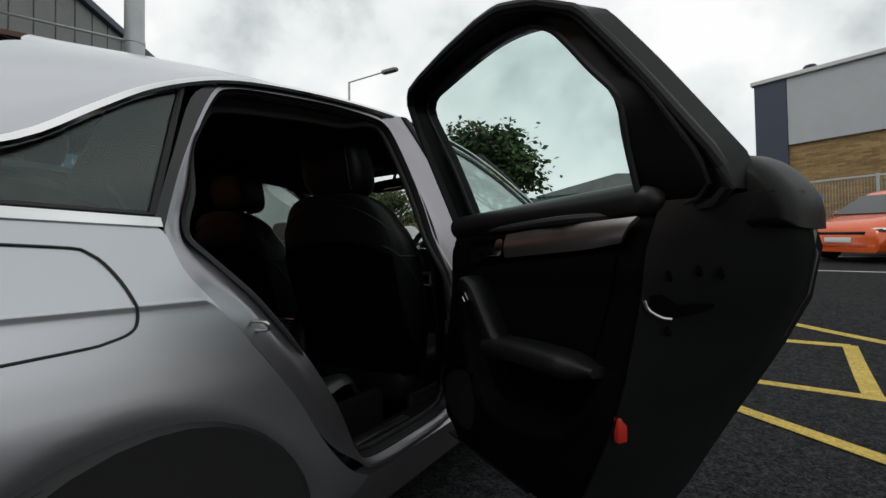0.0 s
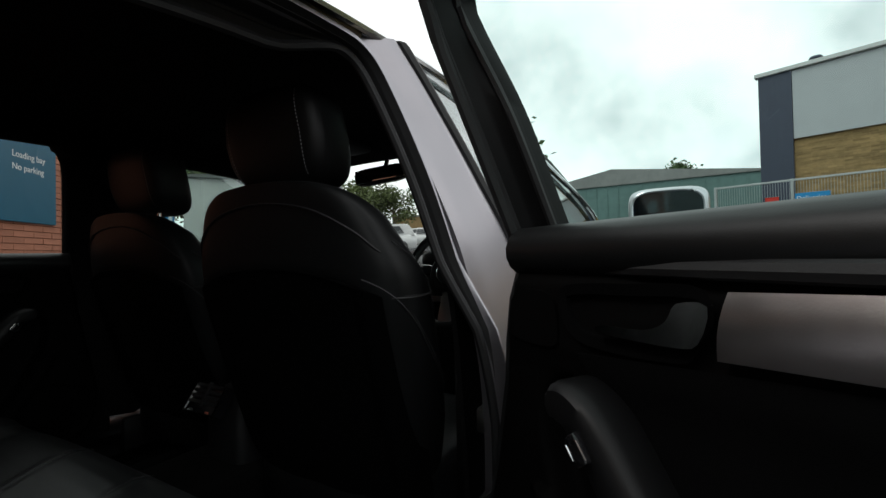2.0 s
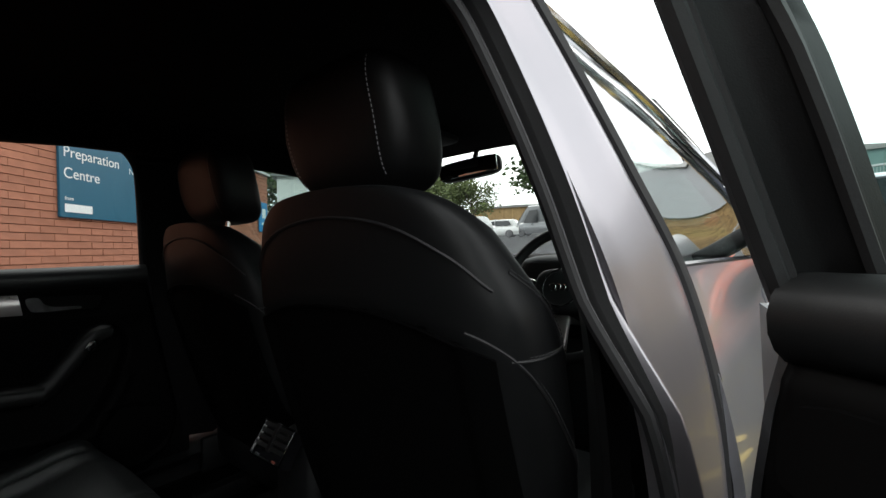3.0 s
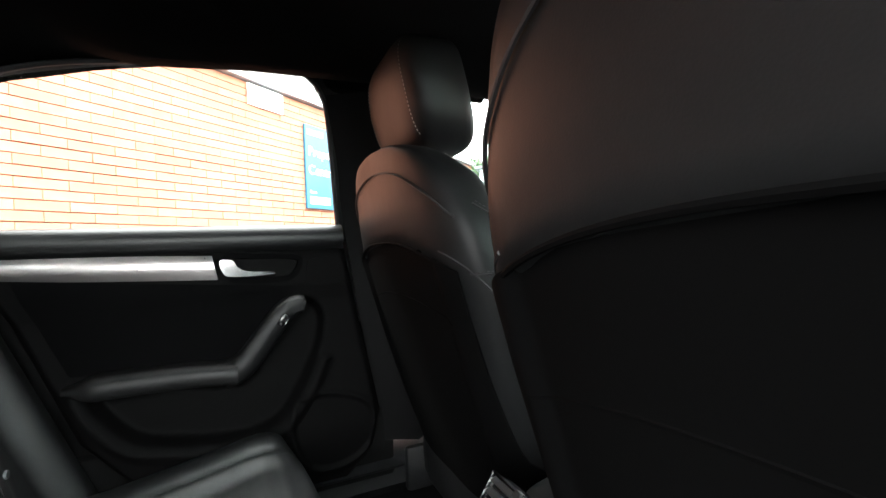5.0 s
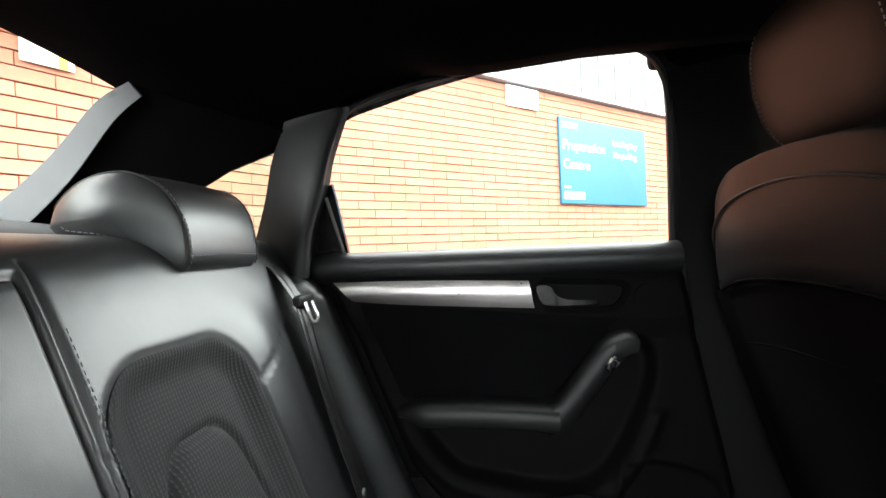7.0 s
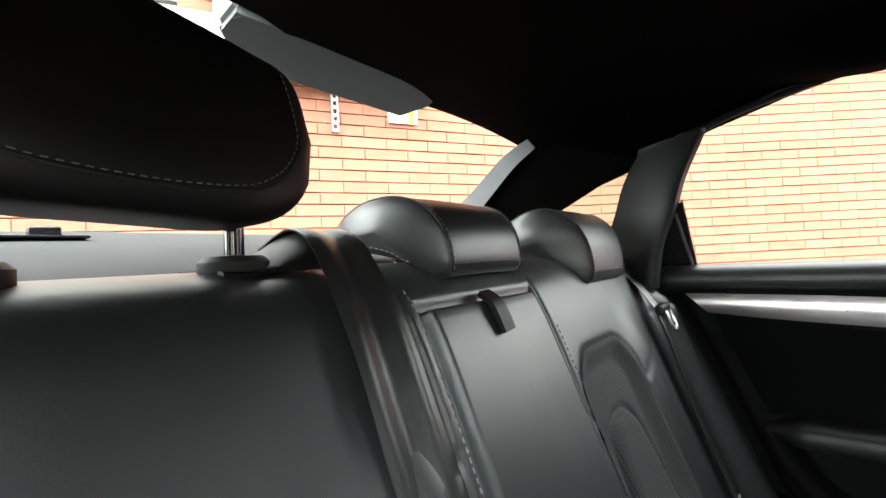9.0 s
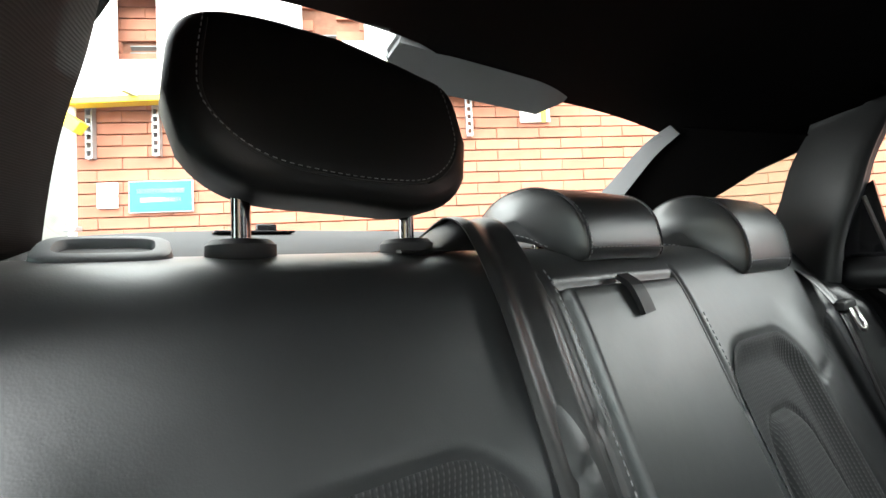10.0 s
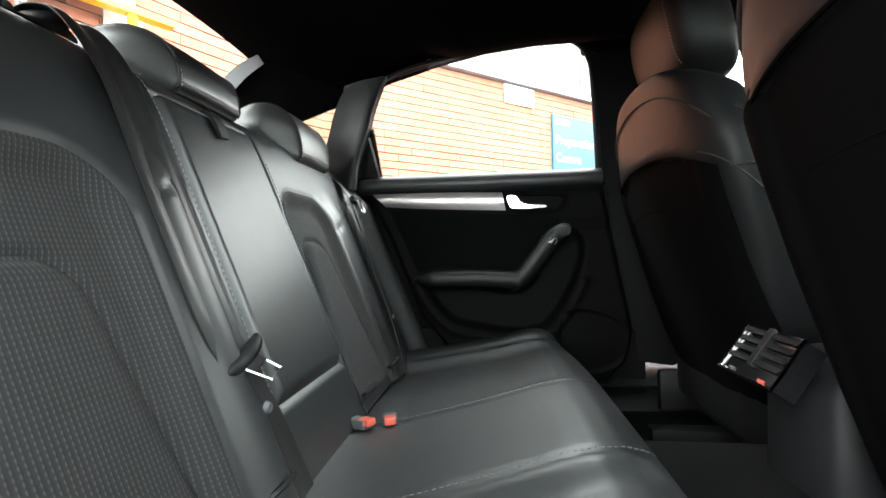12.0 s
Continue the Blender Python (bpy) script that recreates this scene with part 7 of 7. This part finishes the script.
# ---- the clad building above the brick wall ----
def clad_building():
    b = thing("clad_building", "tall grey ribbed-metal building behind the brick wall", "building")
    b.matrix_world = FRAME_A
    part("wall", box((4.0, -5.0, 5.4), (21.0, 1.9, 5.4), 0), CLAD_D, b, smooth=False)
    for k in range(30):
        part("panel", box((-6.1 + 0.7 * k, -4.035, 5.4), (0.64, 0.03, 5.3), 0.006), CLAD_D, b, smooth=False)
    part("eave", box((4.0, -4.1, 8.16), (21.2, 0.5, 0.22), 0.02), CLAD_N, b, "dark blue eaves gutter", smooth=False)
    f = thing("flue_pipe", "grey metal flue pipe beside the clad building", "flue")
    f.matrix_world = FRAME_A
    part("pipe", tube([(8.3, -1.5, 0), (8.3, -1.5, 9.5)], 0.20, 20), GALV, f)
    part("collar", tube([(8.3, -1.5, 5.9), (8.3, -1.5, 6.0)], 0.212, 20), GALV, f)
    part("stay", tube([(8.3, -1.5, 5.95), (7.7, -3.95, 6.2)], 0.03, 8), GALV, f)
    r = part("roof_slab", box((4.0, -2.0, 2.62), (8.0, 3.9, 0.12), 0), CLAD_D, smooth=False)
    r.matrix_world = FRAME_A
    tagged(r, "flat roof behind the brick wall", "roof", kind="structure")


clad_building()


# ---- buildings across the yard ----
def warehouse():
    """Navy and grey clad hall over buff brick."""
    d = Vector((0.947, -0.32, 0)).normalized()
    n = Vector((d.y, -d.x, 0))
    m = Matrix(((d.x, -n.x, 0, 3.72), (d.y, -n.y, 0, 21.7), (0, 0, 1, 0), (0, 0, 0, 1)))
    b = thing("warehouse", "grey and navy clad warehouse over buff brick", "building")
    b.matrix_world = m
    L = 26.0
    part("brick_base", box((L / 2, 4.0, 3.0), (L, 7.9, 4.5), 0), BRICK_Y, b, "buff brick base", smooth=False)
    bm = bmesh.new()
    for row in range(56):
        for k in range(int(12 / 0.45)):
            s = 1.1 + k * 0.45 + 0.225 * (row % 2)
            z = 1.0 + row * 0.075
            vs = [bm.verts.new((s + a * 0.215, 0.04 - 0.015 * (random.random()) , z + c * 0.032)) for a, c in ((-1, -1), (1, -1), (1, 1), (-1, 1))]
            bm.faces.new(vs)
    br = part("brickwork", bm, BRICK_Y, b, smooth=False)
    tagged(br, "weathered buff bricks", kind="stuff")
    for k in range(9):
        part("cladding_panel", box((1.06 + 2.8 * k + 1.4, -0.03, 6.45), (2.78, 0.10, 2.6), 0.004), CLAD_G, b, "light grey cladding panel", smooth=False)
    part("navy_panel", box((0.53, -0.04, 4.5), (1.05, 0.14, 6.6), 0.01), CLAD_N, b, "navy blue corner cladding", smooth=False)
    part("upper_wall", box((L / 2, 4.0, 6.4), (L, 7.8, 2.7), 0), CLAD_G, b, smooth=False)
    part("roof_edge", box((L / 2, -0.06, 7.86), (L + 0.2, 0.3, 0.16), 0.02), ROOF_W, b, "pale roof edge trim", smooth=False)
    part("roof_vent", lathe([(0.05, 0), (0.05, 0.12), (0.22, 0.14), (0.18, 0.20), (0.02, 0.22)], 16, "z", (1.75, 0.2, 7.94)), CLAD_N, b, "small roof vent")
    # mesh fence in front
    f = thing("mesh_fence", "grey steel mesh fence with posts", "fence")
    f.matrix_world = m @ Matrix.Translation((0, -1.5, 0))
    for k in range(9):
        x = -1.2 + 2.4 * k
        part("fence_post", box((x, 0, 2.35), (0.09, 0.09, 2.2), 0.006), GALV, f, smooth=False)
    part("top_rail", box((8.4, 0, 3.40), (19.2, 0.06, 0.07), 0.006), GALV, f, smooth=False)
    part("bottom_rail", box((8.4, 0, 1.75), (19.2, 0.04, 0.05), 0.006), GALV, f, smooth=False)
    bm = bmesh.new()
    for k in range(240):
        tube([(-1.2 + 0.08 * k, 0, 1.75), (-1.2 + 0.08 * k, 0, 3.40)], 0.006, 4, bm=bm)
    w = part("mesh_wires", bm, GALV, f, smooth=False)
    tagged(w, "fine grey fence wires", kind="stuff")
    # fence signs
    sg = thing("fence_sign", "blue deliveries sign on the mesh fence", "sign")
    sg.matrix_world = f.matrix_world
    part("board", box((1.75, -0.06, 2.55), (0.95, 0.02, 0.72), 0.004), SIGN_C, sg, smooth=False)
    cu = bpy.data.curves.new("lettering", "FONT")
    cu.body, cu.size, cu.extrude = "Deliveries", 0.20, 0.002
    tmp = bpy.data.objects.new("lettering_curve", cu)
    me = bpy.data.meshes.new_from_object(tmp.evaluated_get(bpy.context.evaluated_depsgraph_get()))
    bpy.data.objects.remove(tmp)
    me.materials.clear()
    me.materials.append(SIGN_W)
    t = new("lettering", me)
    t.parent = sg
    t.matrix_basis = pose(1.32, -0.073, 2.66, 90, 0, 0)
    for k in range(2):
        part("lettering_bar", box((1.75, -0.073, 2.50 - 0.14 * k), (0.72, 0.003, 0.05), 0), SIGN_W, sg, smooth=False)
    rs = thing("fence_sign", "small red and black warning sign on mesh fence", "sign")
    rs.matrix_world = f.matrix_world
    part("board", box((0.62, -0.06, 2.68), (0.42, 0.02, 0.36), 0.004), GLOSS, rs, smooth=False)
    part("marking", box((0.62, -0.073, 2.76), (0.40, 0.003, 0.16), 0), RED, rs, smooth=False)
    part("marking", box((0.62, -0.073, 2.56), (0.34, 0.003, 0.05), 0), SIGN_W, rs, smooth=False)


warehouse()


def shed(name, label, m, length, depth, base, eave, ridge, wall, roofm, bays, strip=None):
    """Pitched-roof industrial hall with ribbed cladding, doors and gutters."""
    b = thing(name, label, "building")
    b.matrix_world = m
    part("wall", box((0, depth / 2, (base + eave) / 2 - 1), (length, depth, eave - base + 2), 0), wall, b, smooth=False)
    g = fan([(-length / 2 - 0.2, -0.2, eave), (length / 2 + 0.2, -0.2, eave), (length / 2 + 0.2, depth + 0.2, eave), (-length / 2 - 0.2, depth + 0.2, eave)], (0, 0, 0.12))
    part("gutter", g, CLAD_D, b, smooth=False)
    r = fan([(-length / 2 - 0.2, -0.2, eave + 0.1), (length * bays, -0.2, ridge), (length / 2 + 0.2, -0.2, eave + 0.1)], (0, depth + 0.4, 0))
    part("roof", r, roofm, b, smooth=False)
    n = int(length / 1.1)
    for k in range(n):
        part("rib", box((-length / 2 + (k + 0.5) * length / n, -0.03, (base + eave) / 2), (0.12, 0.08, eave - base), 0.01), strip or wall, b, smooth=False)
    return b


shed("green_shed", "low green metal-clad industrial unit", pose(-3.5, 48, 0, 0, 0, -4), 22, 14, 1.5, 7.9, 9.6, CLAD_T, CLAD_D, -0.10)
shed("grey_shed", "weathered grey metal-clad unit", pose(-15.2, 50, 0, 0, 0, 14), 8, 10, 1.5, 7.6, 8.0, CLAD_D, CLAD_D, 0.0)
shed("grey_shed", "long low green-grey unit behind the fence", pose(14, 52, 0, 0, 0, -8), 24, 10, 1.5, 8.2, 8.6, CLAD_T, CLAD_D, 0.0)
shed("buff_building", "low buff brick building beyond parked cars", pose(-26, 47, 0, 0, 0, 18), 12, 8, 1.2, 6.0, 6.3, BRICK_Y, CLAD_D, 0.0)
shed("grey_building", "pale grey flat-roofed office block", pose(-31, 27, 0, 0, 0, 40), 16, 8, 1.0, 5.6, 5.8, CLAD_G, CLAD_D, 0.0)
shed("white_unit", "white rendered end of a neighbouring unit", pose(-15.5, 12.0, 0, 0, 0, 52), 4.0, 5, 0.5, 4.4, 4.6, WHITE_P, CLAD_D, 0.0)


# ---- trees ----
def tree(x, y, height, spread, mat, label, seed, leaves=5200):
    rnd = random.Random(seed)
    t = thing("tree", label, "tree", "trees round the yard")
    z0 = lie(x, y)
    bm = tube([(0, 0, -0.2), (0.05, 0.02, height * 0.25), (0.0, 0.1, height * 0.45), (0.1, 0.05, height * 0.7)], 0.1, 10, radii=[0.03 * height, 0.022 * height, 0.017 * height, 0.008 * height])
    tips = []
    for k in range(11):
        a = 2 * math.pi * k / 11 + rnd.uniform(-0.3, 0.3)
        z = height * rnd.uniform(0.30, 0.62)
        r = spread * rnd.uniform(0.45, 0.95)
        tip = Vector((math.cos(a) * r, math.sin(a) * r, z + height * rnd.uniform(0.10, 0.32)))
        tube([(0.03, 0.05, z), (math.cos(a) * r * 0.5, math.sin(a) * r * 0.5, lerp(z, tip.z, 0.6)), tip], 0.05, 6, bm=bm, radii=[0.012 * height, 0.008 * height, 0.002 * height])
        tips.append(tip)
    part("trunk", bm, BARK, t)
    tips += [Vector((rnd.uniform(-0.3, 0.3) * spread, rnd.uniform(-0.3, 0.3) * spread, height * rnd.uniform(0.72, 0.93))) for _ in range(7)]
    cr = bmesh.new()
    for k in range(leaves):
        c = tips[rnd.randrange(len(tips))]
        u = Vector((rnd.gauss(0, 1), rnd.gauss(0, 1), rnd.gauss(0, 0.8)))
        p = c + u * spread * 0.21
        p.z = max(p.z, height * 0.24)
        s = height * rnd.uniform(0.018, 0.036)
        d1 = Vector((rnd.uniform(-1, 1), rnd.uniform(-1, 1), rnd.uniform(-0.6, 0.6))).normalized()
        d2 = d1.cross(Vector((rnd.uniform(-1, 1), rnd.uniform(-1, 1), rnd.uniform(-1, 1)))).normalized()
        vs = [cr.verts.new(q) for q in (p + d1 * s, p + d2 * s * 0.55, p - d1 * s, p - d2 * s * 0.55)]
        cr.faces.new(vs)
    me = bpy.data.meshes.new("crown")
    cr.to_mesh(me)
    cr.free()
    me.materials.append(mat)
    o = new("crown", me)
    o.parent = t
    t.location = (x, y, z0)
    return t


tree(-10.4, 27, 8.0, 3.1, LEAF, "broad green street tree with dense crown", 3)
tree(-21, 30.5, 4.8, 2.3, LEAF_L, "small pale green tree by parked cars", 5, 3600)
tree(-0.6, 62, 8.8, 3.0, LEAF, "distant dark green tree behind the units", 8, 3000)
tree(-29, 36, 6.6, 3.0, LEAF_L, "tall pale green tree by the lamp post", 11, 4000)
tree(-24, 19, 7.0, 3.0, LEAF_L, "green tree beside the office block", 14, 4000)
tree(-33, 20, 7.0, 3.2, LEAF, "dark green tree beside the office block", 17, 4000)


# ---- lamp posts ----
def lamp_post(x, y, h, ax, ay):
    l = thing("street_lamp", "grey steel street lamp with one arm", "street lamp")
    z = lie(x, y)
    part("column", tube([(0, 0, 0), (0, 0, h * 0.3), (0, 0, h)], 0.06, 12, radii=[0.085, 0.06, 0.045]), GALV, l)
    part("arm", tube([(0, 0, h), (ax * 0.75, ay * 0.75, h + 0.05)], 0.03, 8), GALV, l)
    a = math.atan2(ay, ax)
    part("lamp_head", pad((ax * 0.88, ay * 0.88, h + 0.03), (0.75, 0.26, 0.14), 0.5, 16, 8, lambda p: Matrix.Rotation(a, 3, "Z") @ p), CLAD_D, l)
    l.location = (x, y, z)


lamp_post(-10.6, 13.0, 7.4, 2.3, 0.1)


# ---- parked cars ----
def parked_car(x, y, heading, paint, label, length=4.05, width=1.75, height=1.46, van=False, bonnet_h=0.95):
    c = thing("parked_car", label, "car", "parked cars")
    hw, hl = width / 2, length / 2
    nose = 0.30 if not van else 0.22
    prof = [(-hl, 0.50), (-hl + 0.05, 0.85), (-hl + 0.25, 0.92), (hl * 0.42, bonnet_h), (hl * 0.80, bonnet_h - 0.09), (hl - 0.08, 0.70), (hl, 0.50)]
    rows = []
    for px, pz in flat_spline(prof, 4):
        w = hw * (1 - 0.16 * abs(px / hl) ** 5)
        row = []
        for a, b in ((-0.90, 0.24), (-0.98, 0.40), (-1.0, 0.60), (-0.97, 0.80), (-0.86, 0.97), (-0.5, 1.0), (0, 1.0), (0.5, 1.0), (0.86, 0.97), (0.97, 0.80), (1.0, 0.60), (0.98, 0.40), (0.90, 0.24)):
            row.append(Vector((px, w * a, lerp(0.22, pz + (0.02 if abs(a) < 0.6 else 0), max(0, (b - 0.22) / 0.78)))))
        rows.append(row)
    part("body", capped(rows), paint, c, flat_angle=50)
    roof_z = height
    if van:
        cab = [(-hl + 0.05, 0.9), (-hl + 0.08, roof_z - 0.05), (-hl + 0.3, roof_z), (hl * 0.35, roof_z), (hl * 0.52, roof_z - 0.15), (hl * 0.80, bonnet_h)]
    else:
        cab = [(-hl + 0.06, 0.90), (-hl + 0.30, roof_z - 0.10), (-hl + 0.75, roof_z - 0.01), (0.1, roof_z), (hl * 0.22, roof_z - 0.08), (hl * 0.60, bonnet_h - 0.02)]
    rows, rows2 = [], []
    for px, pz in flat_spline(cab, 4):
        t = (pz - 0.9) / (roof_z - 0.9)
        w = hw * (0.93 - 0.17 * max(t, 0))
        rows.append([Vector((px, w * a, lerp(0.86, pz, b))) for a, b in ((-1, 0.0), (-0.98, 0.6), (-0.90, 0.95), (-0.5, 1), (0, 1.01), (0.5, 1), (0.90, 0.95), (0.98, 0.6), (1, 0.0))])
    part("cabin", capped(rows), paint, c, flat_angle=40)
    # windows as slightly proud panes
    for sg in (1, -1):
        if not van:
            panes = [[(-hl + 0.55, 0.98), (-hl + 0.75, roof_z - 0.12), (-0.22, roof_z - 0.09), (-0.20, 0.98)], [(-0.14, 0.98), (-0.16, roof_z - 0.09), (hl * 0.14, roof_z - 0.14), (hl * 0.46, 0.99)]]
        else:
            panes = [[(hl * 0.20, 1.05), (hl * 0.20, roof_z - 0.35), (hl * 0.44, roof_z - 0.38), (hl * 0.62, 1.08)]]
        for pn in panes:
            loop = [Vector((px, sg * (hw * (0.93 - 0.17 * max((pz - 0.9) / (roof_z - 0.9), 0)) * (0.985 if pz < 1.2 else 0.985) + 0.012), pz)) for px, pz in pn]
            part("side_window", fan(loop, (0, -sg * 0.02, 0)), CAR_GLASS, c, smooth=False)
    if van:
        ws = [(hl * 0.535, roof_z - 0.18), (hl * 0.775, bonnet_h + 0.06)]
    else:
        ws = [(hl * 0.255, roof_z - 0.11), (hl * 0.575, bonnet_h + 0.02)]
    (ax, az), (bx, bz) = ws
    loop = [Vector((ax + 0.015, -hw * 0.70, az + 0.012)), Vector((ax + 0.015, hw * 0.70, az + 0.012)), Vector((bx + 0.02, hw * 0.86, bz + 0.012)), Vector((bx + 0.02, -hw * 0.86, bz + 0.012))]
    part("windscreen", fan(loop, (-0.02, 0, -0.02)), CAR_GLASS, c, smooth=False)
    for sg in (1, -1):
        part("headlight", pad((hl - 0.19, sg * hw * 0.72, 0.66), (0.26, 0.30, 0.10), 0.6, 14, 8), CHROME, c, "clear headlight")
        part("door_mirror", pad((hl * 0.36, sg * (hw + 0.07), 1.0), (0.12, 0.16, 0.12), 0.6, 12, 8), paint, c)
        for px in (-hl + 0.72, hl - 0.80):
            w = part("wheel", lathe([(0.18, -0.10), (0.27, -0.105), (0.31, -0.08), (0.315, 0.08), (0.27, 0.105), (0.18, 0.10)], 24, "y", (px, sg * (hw - 0.09), 0.315)), RUBBER, c, "black tyre")
            rim = lathe([(0.03, 0.10), (0.17, 0.085), (0.19, 0.108), (0.195, 0.0), (0.03, 0.0)] if sg > 0 else [(0.03, -0.10), (0.17, -0.085), (0.19, -0.108), (0.195, 0.0), (0.03, 0.0)], 20, "y", (px, sg * (hw - 0.09), 0.315))
            part("rim", rim, GALV, w)
    part("grille", box((hl - 0.045, 0, 0.60), (0.06, width * 0.55, 0.07), 0.01), GLOSS, c)
    part("lower_grille", box((hl - 0.03, 0, 0.36), (0.06, width * 0.62, 0.10), 0.01), GLOSS, c)
    part("number_plate", box((hl + 0.006, 0, 0.47), (0.02, 0.50, 0.10), 0.004), WHITE_P, c, "blank pale plate")
    slope = math.degrees(math.atan((lie(x, y + 1) - lie(x, y - 1)) / 2))
    c.matrix_world = pose(x, y, lie(x, y)) @ Euler((radians(slope), 0, 0)).to_matrix().to_4x4() @ Euler((0, 0, radians(heading))).to_matrix().to_4x4()
    return c


parked_car(5.55, 12.9, 221, ORANGE, "orange hatchback parked in front of the fence")
parked_car(7.9, 12.1, 221, CAR_WHITE, "pale silver car parked beside the orange one", 4.5, 1.85, 1.65)
parked_car(-0.8, 25.5, 185, CAR_RED, "red hatchback parked behind the fence")
parked_car(2.6, 31, 175, CAR_WHITE, "white car parked in the far yard")
parked_car(-14.3, 31.5, 192, CAR_GREY, "grey panel van parked under the tree", 5.4, 2.0, 2.4, True, 1.15)
parked_car(-18.2, 30, 200, CAR_WHITE, "white car parked beside the van")
parked_car(-10.8, 9.2, 240, material("blue_car_paint", (0.03, 0.10, 0.30), 0.25, 0.3, 0.04, 4, coat=0.8), "blue car parked past the building's end")
parked_car(-12.5, 17.0, 215, CAR_WHITE, "white saloon parked in the yard", 4.6, 1.8, 1.44)


# ---- verge and bollards ----
def verge():
    rows = []
    rnd = random.Random(4)
    for k in range(25):
        x = -4 + k * 0.9
        y = 17.8 - 0.30 * (x - 3)
        rows.append([Vector((x, y - 0.7, lie(x, y - 0.7) + 0.02)), Vector((x, y - 0.5, lie(x, y) + 0.22)), Vector((x, y + 0.5, lie(x, y) + 0.30 + rnd.uniform(-0.03, 0.03))), Vector((x, y + 0.9, lie(x, y) + 0.02))])
    v = part("verge", grid(rows), GRASS)
    tagged(v, "rough grass verge along the fence", "grass verge", kind="structure")
    bm = bmesh.new()
    for k in range(2600):
        x = rnd.uniform(-4, 17)
        y = 17.8 - 0.30 * (x - 3) + rnd.uniform(-0.55, 0.7)
        z = lie(x, y) + 0.2
        h = rnd.uniform(0.08, 0.22)
        a = rnd.uniform(0, math.pi)
        dx, dy = 0.02 * math.cos(a), 0.02 * math.sin(a)
        vs = [bm.verts.new(p) for p in ((x - dx, y - dy, z), (x + dx, y + dy, z), (x + rnd.uniform(-0.05, 0.05), y + rnd.uniform(-0.05, 0.05), z + h))]
        bm.faces.new(vs)
    me = bpy.data.meshes.new("grass_blades")
    bm.to_mesh(me)
    bm.free()
    me.materials.append(GRASS)
    g = new("grass_blades", me)
    tagged(g, "rough green grass blades on the verge", "grass", kind="stuff")
    for x in (2.9, 3.25, 5.6):
        y = 17.1 - 0.30 * (x - 3)
        b = part("bollard", box((x, y, lie(x, y) + 0.35), (0.22, 0.22, 0.75), 0.03), CONCRETE)
        tagged(b, "short grey concrete bollard on the verge", "bollard", "bollards")


verge()


# ---- brick pieces ----
def lay_bricks():
    for wall, meshes, singles in WALLS:
        for s, y, z, k in singles:
            ob = new("brick", meshes[k])
            ob.parent = wall
            ob.location = (s, y, z)


lay_bricks()
